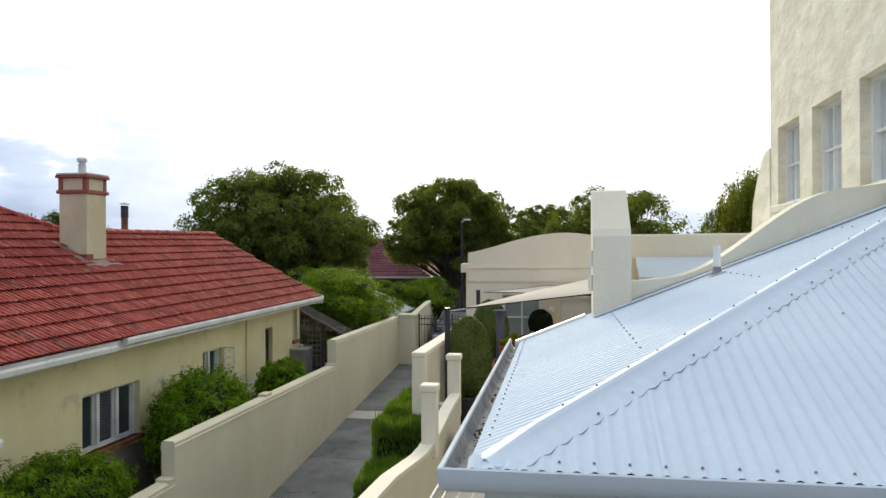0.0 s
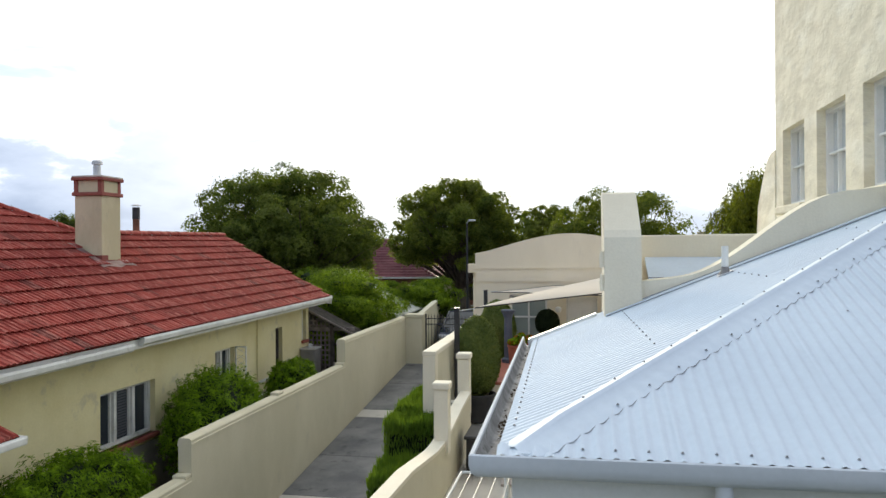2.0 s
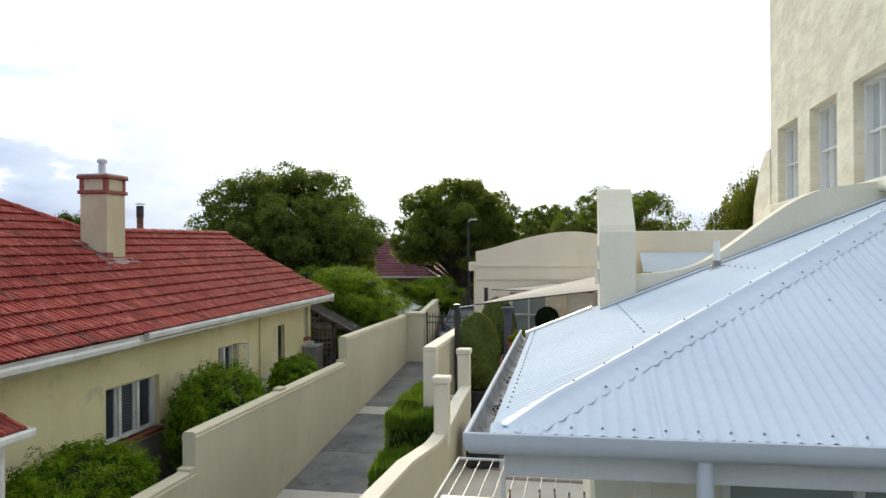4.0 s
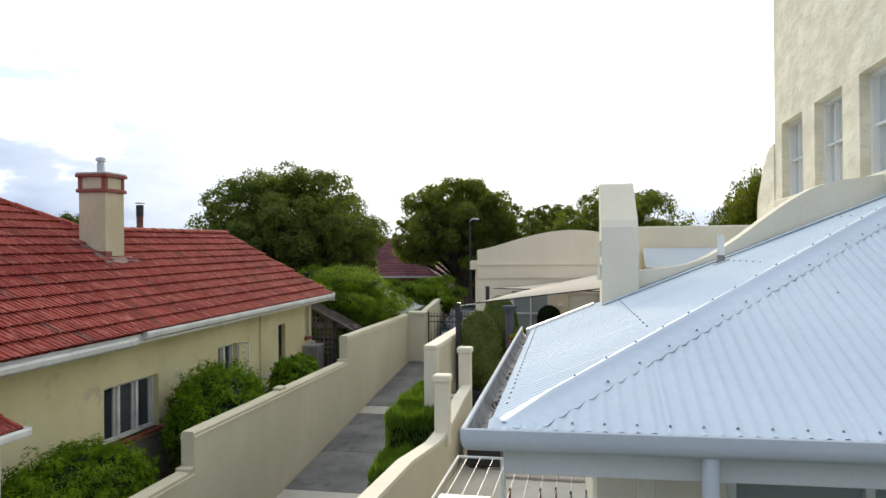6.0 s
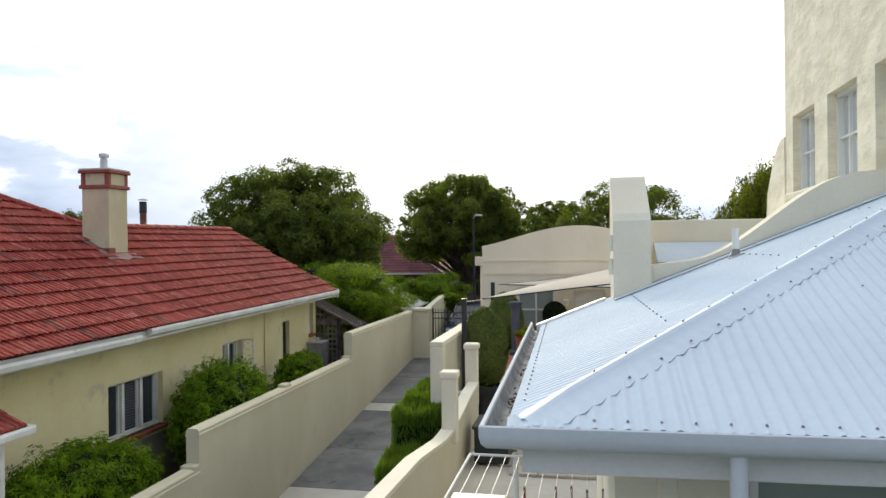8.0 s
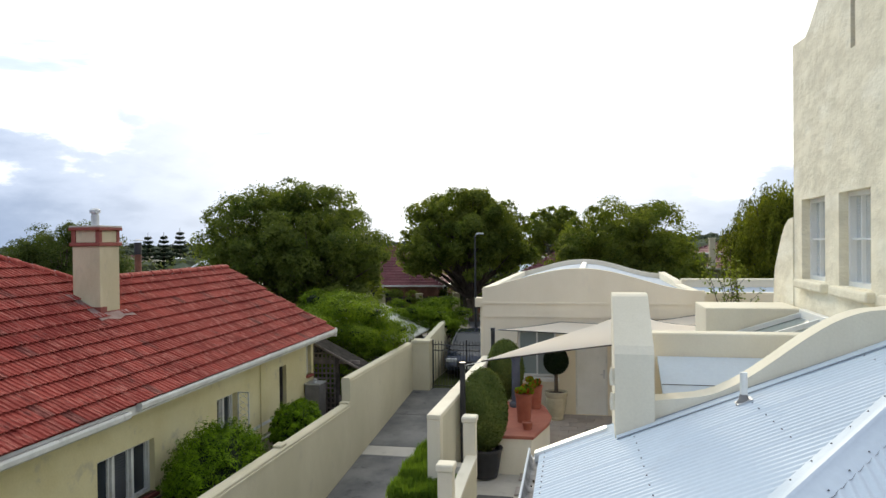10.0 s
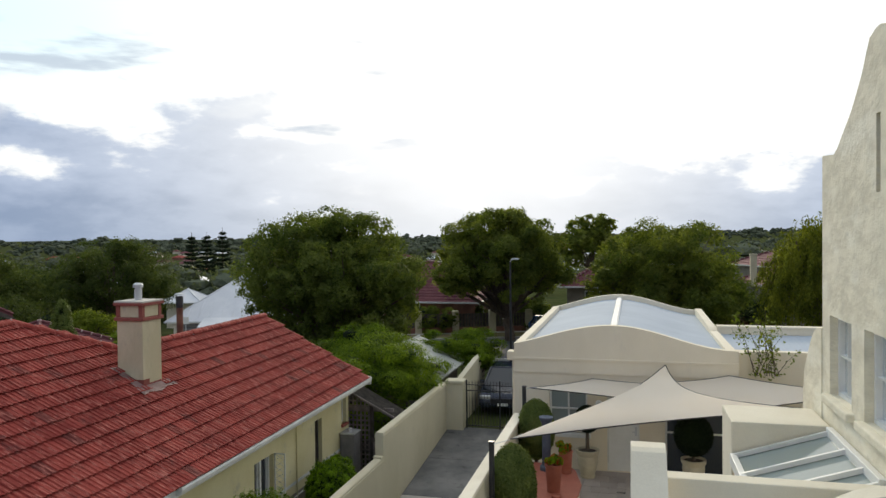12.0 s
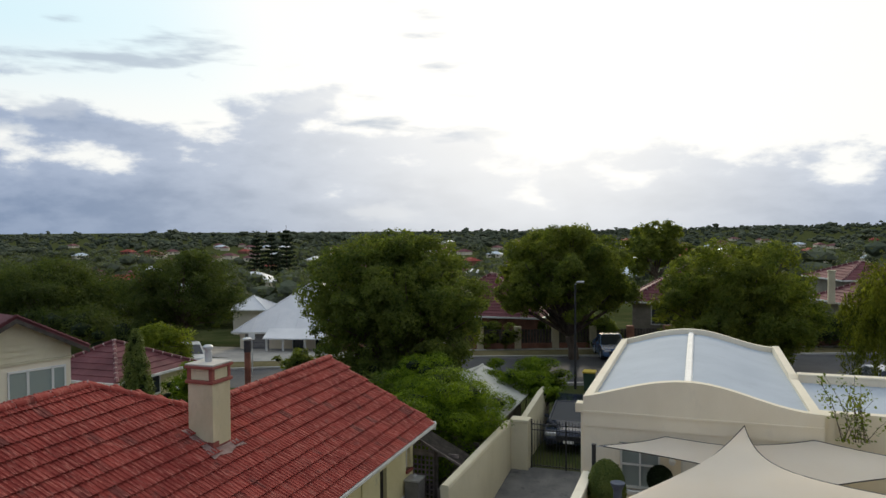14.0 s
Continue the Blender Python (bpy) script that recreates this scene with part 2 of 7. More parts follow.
M = {
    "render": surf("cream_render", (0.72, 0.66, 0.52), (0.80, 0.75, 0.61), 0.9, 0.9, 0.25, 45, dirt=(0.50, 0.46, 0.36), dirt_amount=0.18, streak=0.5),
    "rough_render": surf("rough_cream_render", (0.69, 0.635, 0.49), (0.86, 0.80, 0.63), 1.9, 0.92, 0.26, 5.0, dirt=(0.58, 0.54, 0.43), dirt_amount=0.5, streak=1.8, bump_dist=0.03, speckle=0.08, worn_glint=(0.90, 0.86, 0.72), worn_glint_scale=(1.0, 1.1, 2.6), worn_glint_amount=0.6),
    "studio": surf("pale_render", (0.77, 0.69, 0.53), (0.84, 0.76, 0.60), 0.7, 0.9, 0.2, 40, dirt=(0.5, 0.46, 0.4), dirt_amount=0.15, streak=0.5),
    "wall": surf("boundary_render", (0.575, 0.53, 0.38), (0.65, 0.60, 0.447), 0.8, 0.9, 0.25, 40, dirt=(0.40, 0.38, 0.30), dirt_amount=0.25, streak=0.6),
    "yellow": surf("yellow_painted_render", (0.66, 0.58, 0.31), (0.74, 0.67, 0.40), 0.8, 0.88, 0.3, 30, dirt=(0.47, 0.43, 0.31), dirt_amount=0.65),
    "chimney": surf("weathered_cream_render", (0.50, 0.44, 0.28), (0.63, 0.56, 0.38), 1.6, 0.9, 0.35, 35, dirt=(0.34, 0.31, 0.24), dirt_amount=0.5, streak=0.4),
    "maroon": surf("maroon_paint", (0.22, 0.055, 0.04), (0.30, 0.085, 0.06), 2.0, 0.7, 0.2, 50),
    # the paler streaks paint the glint of low sun on the tile ribs
    "tile": surf("terracotta_tile", (0.215, 0.036, 0.029), (0.315, 0.062, 0.047), 1.1, 0.82, 0.35, 60, spec=0.12, speckle=0.4, vary=0.11, odd=(0.07, 0.040, 0.036), dirt=(0.09, 0.045, 0.04), dirt_amount=0.6, worn_glint=(0.52, 0.19, 0.145), worn_glint_amount=0.70),
    "tile_far": surf("terracotta_tile_joined", (0.215, 0.036, 0.029), (0.315, 0.062, 0.047), 1.1, 0.82, 0.35, 60, spec=0.12, speckle=0.4, island=0.11, odd=(0.07, 0.040, 0.036), dirt=(0.09, 0.045, 0.04), dirt_amount=0.6, worn_glint=(0.52, 0.19, 0.145), worn_glint_amount=0.70),
    "purple_tile": surf("dark_plum_tile", (0.115, 0.040, 0.046), (0.20, 0.076, 0.082), 0.8, 0.72, 0.3, 40, island=0.25, spec=0.15),
    "white": surf("white_paint", (0.74, 0.74, 0.70), (0.82, 0.82, 0.79), 1.5, 0.5, 0.08, 40, dirt=(0.5, 0.5, 0.46), dirt_amount=0.2),
    "old_white": surf("weathered_white_paint", (0.62, 0.62, 0.58), (0.76, 0.76, 0.72), 2.5, 0.6, 0.15, 40, dirt=(0.32, 0.31, 0.28), dirt_amount=0.45),
    "metal_roof": surf("pale_grey_roof_steel", (0.575, 0.645, 0.715), (0.655, 0.725, 0.785), 0.5, 0.7, 0.03, 25, metal=0.0, spec=0.22, dirt=(0.5, 0.53, 0.56), dirt_amount=0.2),
    "gutter": surf("pale_gutter_steel", (0.62, 0.66, 0.69), (0.70, 0.73, 0.76), 1.0, 0.38, 0.03, 30, spec=0.6),
    "screw": surf("zinc_screw", (0.20, 0.21, 0.23), (0.30, 0.31, 0.33), 5, 0.45, 0.0, 60, metal=0.6),
    "concrete": surf("weathered_concrete", (0.105, 0.107, 0.108), (0.21, 0.208, 0.20), 0.9, 0.9, 0.4, 50, dirt=(0.055, 0.057, 0.058), dirt_amount=0.8, vary=0.08, speckle=0.45),
    "pale_concrete": surf("pale_concrete", (0.46, 0.44, 0.39), (0.55, 0.52, 0.46), 1.5, 0.9, 0.3, 50, dirt=(0.3, 0.28, 0.25), dirt_amount=0.4),
    "paver": surf("sandstone_paver", (0.37, 0.325, 0.29), (0.43, 0.38, 0.335), 1.5, 0.85, 0.3, 45, vary=0.10, dirt=(0.26, 0.22, 0.19), dirt_amount=0.35, speckle=0.45),
    "soil": surf("soil", (0.07, 0.05, 0.035), (0.12, 0.09, 0.06), 3, 0.95, 0.6, 30, speckle=0.45),
    "grass": surf("ground_grass", (0.045, 0.062, 0.022), (0.080, 0.085, 0.036), 0.35, 0.95, 0.6, 9, spec=0.0, dirt=(0.15, 0.12, 0.07), dirt_amount=0.3, bump_dist=0.05, speckle=0.45),
    "dry_grass": surf("dry_verge", (0.13, 0.115, 0.06), (0.21, 0.18, 0.10), 0.6, 0.95, 0.5, 12, spec=0.0, dirt=(0.06, 0.075, 0.03), dirt_amount=0.7, bump_dist=0.04, speckle=0.4),
    "asphalt": surf("asphalt", (0.045, 0.046, 0.05), (0.065, 0.066, 0.07), 0.6, 0.85, 0.3, 60, speckle=0.45),
    "kerb": surf("kerb_concrete", (0.32, 0.31, 0.28), (0.42, 0.40, 0.36), 1.0, 0.9, 0.2, 40),
    "red_paver": surf("red_tile_top", (0.34, 0.10, 0.065), (0.42, 0.14, 0.09), 2.0, 0.6, 0.2, 50, vary=0.12),
    "terracotta": surf("terracotta_pot", (0.30, 0.085, 0.05), (0.40, 0.13, 0.08), 3.0, 0.7, 0.2, 50),
    "cream_pot": surf("cream_glazed_pot", (0.52, 0.45, 0.30), (0.62, 0.55, 0.38), 5.0, 0.5, 0.2, 40),
    "black": surf("black_powder_coat", (0.015, 0.015, 0.017), (0.03, 0.03, 0.033), 4, 0.5, 0.05, 60),
    "dark_wood": surf("dark_weathered_wood", (0.045, 0.038, 0.032), (0.10, 0.085, 0.07), 5, 0.85, 0.4, 40, vary=0.2),
    "sail": cloth_mat("cream_shade_cloth", (0.88, 0.80, 0.68), (0.93, 0.86, 0.75), 0.42),
    "edge": surf("dark_webbing", (0.02, 0.018, 0.018), (0.04, 0.036, 0.035), 8, 0.8, 0.1, 80),
    "bark": surf("bark", (0.07, 0.05, 0.035), (0.14, 0.105, 0.075), 6, 0.95, 0.8, 25, streak=0.3, bump_dist=0.03, speckle=0.45),
    "blue_grey": surf("blue_grey_stone", (0.07, 0.085, 0.12), (0.11, 0.13, 0.17), 4, 0.7, 0.2, 50),
    "heater": surf("grey_enamel", (0.17, 0.16, 0.155), (0.24, 0.23, 0.22), 3, 0.45, 0.05, 40),
    "rust": surf("rusted_steel", (0.12, 0.045, 0.025), (0.22, 0.09, 0.05), 4, 0.7, 0.3, 40),
    "zinc": surf("galvanised_steel", (0.5, 0.51, 0.52), (0.62, 0.63, 0.64), 3, 0.4, 0.05, 40, metal=0.5),
    "mortar": surf("bedding_mortar", (0.34, 0.24, 0.21), (0.50, 0.40, 0.36), 6, 0.95, 0.4, 30),
    "silt": surf("gutter_dust", (0.17, 0.17, 0.17), (0.34, 0.34, 0.34), 6, 0.9, 0.3, 40, dirt=(0.05, 0.045, 0.04), dirt_amount=0.7),
    "terrace": surf("grey_terrace_concrete", (0.24, 0.24, 0.25), (0.32, 0.32, 0.33), 1.2, 0.85, 0.2, 40, dirt=(0.14, 0.14, 0.14), dirt_amount=0.5),
    "lead": surf("lead_flashing", (0.33, 0.20, 0.185), (0.43, 0.29, 0.27), 6, 0.6, 0.3, 30),
    "plinth": surf("bare_grey_render", (0.20, 0.175, 0.135), (0.28, 0.25, 0.20), 1.2, 0.9, 0.4, 30, dirt=(0.12, 0.1, 0.08), dirt_amount=0.5),
    "glass": glass_mat("window_glass"),
    # pale base colour stands in for the sky mirrored in the panes
    "sky_tint_glass": glass_mat("sky_tint_pane", (0.30, 0.35, 0.33)),
    "blind": surf("grey_blind", (0.07, 0.075, 0.085), (0.10, 0.105, 0.115), 3, 0.7, 0.05, 50),
    "curtain": surf("white_curtain", (0.6, 0.6, 0.57), (0.72, 0.72, 0.69), 3, 0.85, 0.2, 30),
    "dark_room": surf("dim_interior", (0.012, 0.012, 0.014), (0.02, 0.02, 0.022), 3, 0.9, 0.0, 30),
    "car_dark": surf("dark_blue_car_paint", (0.010, 0.016, 0.034), (0.014, 0.022, 0.044), 2, 0.14, 0.0, 50, spec=1.0),
    "car_white": surf("white_car_paint", (0.74, 0.75, 0.76), (0.8, 0.8, 0.8), 2, 0.25, 0.0, 50, spec=0.7),
    "car_blue": surf("blue_car_paint", (0.03, 0.09, 0.20), (0.04, 0.11, 0.24), 2, 0.25, 0.0, 50, spec=0.7),
    "rubber": surf("tyre_rubber", (0.015, 0.015, 0.015), (0.03, 0.03, 0.03), 5, 0.9, 0.1, 50),
    "yellow_lid": surf("yellow_plastic", (0.50, 0.38, 0.03), (0.58, 0.44, 0.05), 4, 0.5, 0.0, 50),
    "bin_green": surf("dark_green_plastic", (0.02, 0.05, 0.03), (0.03, 0.065, 0.04), 4, 0.55, 0.0, 50),
    "brick": surf("brown_brick", (0.20, 0.09, 0.06), (0.30, 0.14, 0.09), 2, 0.85, 0.3, 12, island=0.1),
    "board": surf("cream_weatherboard", (0.60, 0.54, 0.37), (0.68, 0.62, 0.44), 1.2, 0.75, 0.1, 40),
    "soft_white": surf("white_roof_sheet", (0.66, 0.68, 0.70), (0.76, 0.77, 0.78), 0.7, 0.5, 0.05, 30),
    "leaf_tree": leaf_mat("tree_leaf", (0.055, 0.088, 0.024), (0.205, 0.235, 0.062), 0.55, 0.5),
    "leaf_willow": leaf_mat("willow_leaf", (0.034, 0.050, 0.012), (0.26, 0.28, 0.040), 0.6, 0.7),
    # the tree leaf darkened: backlit shade is put into its colour
    "leaf_shaded": leaf_mat("shaded_tree_leaf", (0.030, 0.050, 0.018), (0.120, 0.145, 0.042), 0.5, 0.4),
    "leaf_olive": leaf_mat("olive_tree_leaf", (0.070, 0.104, 0.026), (0.240, 0.262, 0.062), 0.6, 0.5),
    "leaf_lime": leaf_mat("yellow_green_leaf", (0.075, 0.115, 0.016), (0.27, 0.30, 0.045), 0.5, 0.9),
    "leaf_bush": leaf_mat("bush_leaf", (0.010, 0.036, 0.004), (0.27, 0.43, 0.022), 0.5, 6.0),
    "leaf_hedge": leaf_mat("clipped_box_leaf", (0.070, 0.108, 0.028), (0.21, 0.245, 0.070), 0.25, 2.0),
    # dark leaf of the ball trees; inside bushes and hedges it paints their shade
    "leaf_dark_and_shade": leaf_mat("dark_and_shade_leaf", (0.008, 0.014, 0.007), (0.022, 0.034, 0.014), 0.1, 2.0),
    "leaf_rosemary": leaf_mat("spiky_hedge_leaf", (0.075, 0.14, 0.018), (0.19, 0.28, 0.040), 0.4, 2.0),
    # greyed leaf colour paints the haze over the distant trees
    "leaf_hazed": leaf_mat("hazed_leaf", (0.060, 0.082, 0.050), (0.150, 0.165, 0.095), 0.4, 0.05),
    "leaf_shrub": leaf_mat("shrubbery_leaf", (0.018, 0.050, 0.008), (0.235, 0.325, 0.028), 0.5, 2.2),
    "leaf_pine": leaf_mat("pine_needle", (0.018, 0.030, 0.018), (0.045, 0.062, 0.034), 0.15, 0.3),
    # grey-green base with the haze of distance put into it
    "hazed_foliage": surf("hazed_foliage", (0.064, 0.080, 0.056), (0.140, 0.152, 0.100), 0.03, 0.95, 0.9, 1.6, island=0.22, bump_dist=0.35, speckle=0.5, spec=0.0),
    "grey_wood": surf("grey_weathered_timber", (0.15, 0.125, 0.11), (0.26, 0.22, 0.20), 5, 0.9, 0.4, 40, vary=0.15),
    "garage_sheet": surf("weathered_garage_sheet", (0.36, 0.37, 0.33), (0.46, 0.47, 0.42), 1.0, 0.85, 0.1, 30, dirt=(0.25, 0.26, 0.22), dirt_amount=0.5),
    "studio_roof": surf("dull_grey_roof_steel", (0.44, 0.49, 0.54), (0.50, 0.55, 0.60), 0.5, 0.85, 0.03, 25, spec=0.04, dirt=(0.38, 0.42, 0.45), dirt_amount=0.3),
    "mirror_glass": surf("sky_reflecting_pane", (0.72, 0.75, 0.77), (0.75, 0.78, 0.80), 0.5, 0.12, 0.0, 3, metal=0.85, speckle=0.05),
    "flower": leaf_mat("red_petal", (0.35, 0.03, 0.02), (0.5, 0.12, 0.02), 0.3, 3.0),
    "leaf_litter": leaf_mat("dry_leaf", (0.03, 0.022, 0.015), (0.07, 0.05, 0.03), 0.1, 5.0),
}

# ---- building helpers ----


def thing(name, base, label, category, group="", kind="", rz=0.0, rx=0.0):
    ob = new(name)
    ob.empty_display_size = 0.1
    ob.matrix_world = pose(*base, rx, 0, rz)
    ob.matrix_basis = pose(*base, rx, 0, rz)
    return tagged(ob, label, category, group, kind)


def root_pose(ob):
    m = ob.matrix_basis.copy()
    while ob.parent:
        ob = ob.parent
        m = ob.matrix_basis @ m
    return m


def finish(name, bm, material, smooth=False):
    bmesh.ops.recalc_face_normals(bm, faces=bm.faces[:])
    me = bpy.data.meshes.new(name)
    bm.to_mesh(me)
    bm.free()
    me.materials.append(M[material])
    if smooth:
        me.shade_smooth()
        me.set_sharp_from_angle(angle=radians(38))
    return me


def part(name, bm, material, parent=None, label="", smooth=False, local=False, kind=""):
    """Links a bmesh as one mesh object under a thing or a part. The shape is given in world places, or in the parent's own (local)."""
    if parent is not None and not local:
        bm.transform(root_pose(parent).inverted())
    ob = new(name, finish(name, bm, material, smooth))
    ob.parent = parent
    return tagged(ob, label, "", "", kind)


def solid(name, bm, material, label, category, kind="", smooth=False, group=""):
    ob = new(name, finish(name, bm, material, smooth))
    return tagged(ob, label, category, group, kind)


def box(bm, x0, x1, y0, y1, z0, z1, m=None):
    vs = [bm.verts.new(((x0, x1)[i & 1], (y0, y1)[(i >> 1) & 1], (z0, z1)[i >> 2])) for i in range(8)]
    for f in ((0, 2, 3, 1), (4, 5, 7, 6), (0, 1, 5, 4), (2, 6, 7, 3), (0, 4, 6, 2), (1, 3, 7, 5)):
        bm.faces.new([vs[i] for i in f])
    if m is not None:
        bmesh.ops.transform(bm, matrix=m, verts=vs)
    return vs


def soft_box(x0, x1, y0, y1, z0, z1, r=0.01, seg=2, m=None):
    bm = bmesh.new()
    box(bm, x0, x1, y0, y1, z0, z1)
    bmesh.ops.bevel(bm, geom=bm.edges[:], offset=r, segments=seg, affect="EDGES", profile=0.5)
    if m is not None:
        bm.transform(m)
    return bm


def boxes(*rows):
    bm = bmesh.new()
    for r in rows:
        box(bm, *r)
    return bm


def prism(bm, pts, axis, a, b):
    """A flat outline, drawn in the plane across the axis, pulled from a to b along it."""
    def at(p, d):
        return {"x": (d, p[0], p[1]), "y": (p[0], d, p[1]), "z": (p[0], p[1], d)}[axis]
    lo, hi = [bm.verts.new(at(p, a)) for p in pts], [bm.verts.new(at(p, b)) for p in pts]
    n = len(pts)
    bm.faces.new(lo), bm.faces.new(hi[::-1])
    for i in range(n):
        bm.faces.new((lo[i], lo[(i + 1) % n], hi[(i + 1) % n], hi[i]))
    return bm


def strip_prism(bm, top, bottom, axis, a, b):
    """Like prism, for a wall with a wavy top: quads between matching rows of top and bottom points, so no face is concave."""
    def at(p, d):
        return {"x": (d, p[0], p[1]), "y": (p[0], d, p[1]), "z": (p[0], p[1], d)}[axis]
    rows = [[bm.verts.new(at(p, d)) for p in line] for d in (a, b) for line in (top, bottom)]
    ta, ba, tb, bb = rows
    for i in range(len(top) - 1):
        for q in ((ta[i], ta[i + 1], ba[i + 1], ba[i]), (tb[i + 1], tb[i], bb[i], bb[i + 1]), (ta[i + 1], ta[i], tb[i], tb[i + 1]), (ba[i], ba[i + 1], bb[i + 1], bb[i])):
            bm.faces.new(q)
    for i in (0, -1):
        bm.faces.new((ta[i], tb[i], bb[i], ba[i]))
    return bm


def tube(bm, pts, r, sides=8, r2=None, cap=True):
    """A round bar along points; r2 is its radius at the end."""
    pts = [Vector(p) for p in pts]
    r2 = r if r2 is None else r2
    rings = []
    for i, p in enumerate(pts):
        d = (pts[min(i + 1, len(pts) - 1)] - pts[max(i - 1, 0)]).normalized()
        a = d.orthogonal().normalized() if abs(d.z) < 0.95 else Vector((1, 0, 0)).cross(d).normalized()
        b = d.cross(a)
        k = r + (r2 - r) * i / max(1, len(pts) - 1)
        rings.append([bm.verts.new(p + (a * math.cos(t) + b * math.sin(t)) * k) for t in (2 * math.pi * j / sides for j in range(sides))])
    for u, v in zip(rings, rings[1:]):
        for j in range(sides):
            bm.faces.new((u[j], u[(j + 1) % sides], v[(j + 1) % sides], v[j]))
    if cap:
        bm.faces.new(rings[0][::-1]), bm.faces.new(rings[-1])
    return bm


def lathe(bm, cx, cy, profile, sides=20):
    """A turned shape about a standing axis; profile: (radius, height) from the bottom up."""
    rings = [[bm.verts.new((cx + r * math.cos(2 * math.pi * j / sides), cy + r * math.sin(2 * math.pi * j / sides), z)) for j in range(sides)] for r, z in profile]
    for u, v in zip(rings, rings[1:]):
        for j in range(sides):
            bm.faces.new((u[j], u[(j + 1) % sides], v[(j + 1) % sides], v[j]))
    bm.faces.new(rings[0][::-1]), bm.faces.new(rings[-1])
    return bm


def quads_mesh(name, corners, material):
    """One mesh from an array of quads, n x 4 x 3."""
    n = len(corners)
    me = bpy.data.meshes.new(name)
    me.vertices.add(4 * n), me.loops.add(4 * n), me.polygons.add(n)
    me.vertices.foreach_set("co", np.ascontiguousarray(corners, dtype=np.float32).ravel())
    me.loops.foreach_set("vertex_index", np.arange(4 * n, dtype=np.int32))
    me.polygons.foreach_set("loop_start", np.arange(0, 4 * n, 4, dtype=np.int32))
    me.update(calc_edges=True)
    me.materials.append(M[material])
    return me


def leaf_quads(rng, centres, normals, size, slim=0.55, droop=0.0, loose=0.55):
    """Leaf blades (bent kites) at the centres, facing roughly along the normals."""
    n = len(centres)
    a = normals + rng.normal(0, loose, (n, 3))
    a /= np.linalg.norm(a, axis=1)[:, None] + 1e-9
    t = rng.normal(0, 1, (n, 3))
    t[:, 2] -= droop
    t -= a * (t * a).sum(1)[:, None]
    t /= np.linalg.norm(t, axis=1)[:, None] + 1e-9
    s = np.cross(a, t)
    k = size * rng.uniform(0.6, 1.35, (n, 1))
    bend = a * k * 0.18
    return np.stack([centres - t * k, centres + s * k * slim - bend, centres + t * k, centres - s * k * slim - bend], axis=1)


def clump_leaves(rng, clumps, count, size, slim=0.55, droop=0.0, fill=0.25):
    """Leaves over the shells of egg-shaped clumps (centre, radii)."""
    c = np.array([list(p) for p, _ in clumps])
    r = np.array([list(q) for _, q in clumps])
    w = (r[:, 0] * r[:, 1] + r[:, 1] * r[:, 2]) ** 1.0
    pick = rng.choice(len(c), count, p=w / w.sum())
    d = rng.normal(0, 1, (count, 3))
    d[:, 2] += 0.25
    d /= np.linalg.norm(d, axis=1)[:, None]
    depth = 1 - fill * rng.random((count, 1)) ** 1.5 + rng.normal(0, 0.05, (count, 1))
    return leaf_quads(rng, c[pick] + d * r[pick] * depth, d, size, slim, droop)


def spray_leaves(rng, clumps, count, size, slim=0.55, droop=0.0, fill=0.25, per=24, spread=0.27):
    """Leaves gathered in small sprays over the shells of egg-shaped clumps, with gaps between the sprays."""
    c = np.array([list(p) for p, _ in clumps])
    r = np.array([list(q) for _, q in clumps])
    w = r[:, 0] * r[:, 1] + r[:, 1] * r[:, 2]
    tips = max(8, count // per)
    own = rng.choice(len(c), tips, p=w / w.sum())
    d = rng.normal(0, 1, (tips, 3))
    d[:, 2] += 0.35
    d /= np.linalg.norm(d, axis=1)[:, None]
    depth = 1.06 - fill * rng.random((tips, 1)) ** 1.6 + rng.normal(0, 0.07, (tips, 1))
    at = c[own] + d * r[own] * depth
    pick = rng.integers(0, tips, count)
    wide = r[own][pick] * spread
    off = rng.normal(0, 1, (count, 3)) * wide
    off -= d[pick] * (off * d[pick]).sum(1)[:, None] * 0.5
    off[:, 2] -= droop * 0.25 * np.abs(off[:, 0] + off[:, 1])
    return leaf_quads(rng, at[pick] + off, d[pick] + np.array((0, 0, 0.45)), size, slim, droop)


def crown_clumps(rng, centre, radii, count, part_size=0.30, low=-0.45, boxy=2.0, flat=0.75):
    """Clumps spread over a crown's uneven shell, with a few inside; boxy above 2 gives it broad shoulders."""
    out = []
    c, r = Vector(centre), Vector(radii)
    while len(out) < count:
        d = Vector(rng.normal(0, 1, 3)).normalized()
        if d.z < low:
            continue
        k = (0.94 - 0.56 * rng.random() ** 1.5) / (abs(d.x) ** boxy + abs(d.y) ** boxy + abs(d.z) ** boxy) ** (1 / boxy)
        p = Vector((c.x + d.x * r.x * k, c.y + d.y * r.y * k, c.z + d.z * r.z * k))
        s = part_size * rng.uniform(0.6, 1.25)
        m = (r.x + r.y) / 2
        out.append((p, (m * s, m * s, m * s * flat)))
    return out


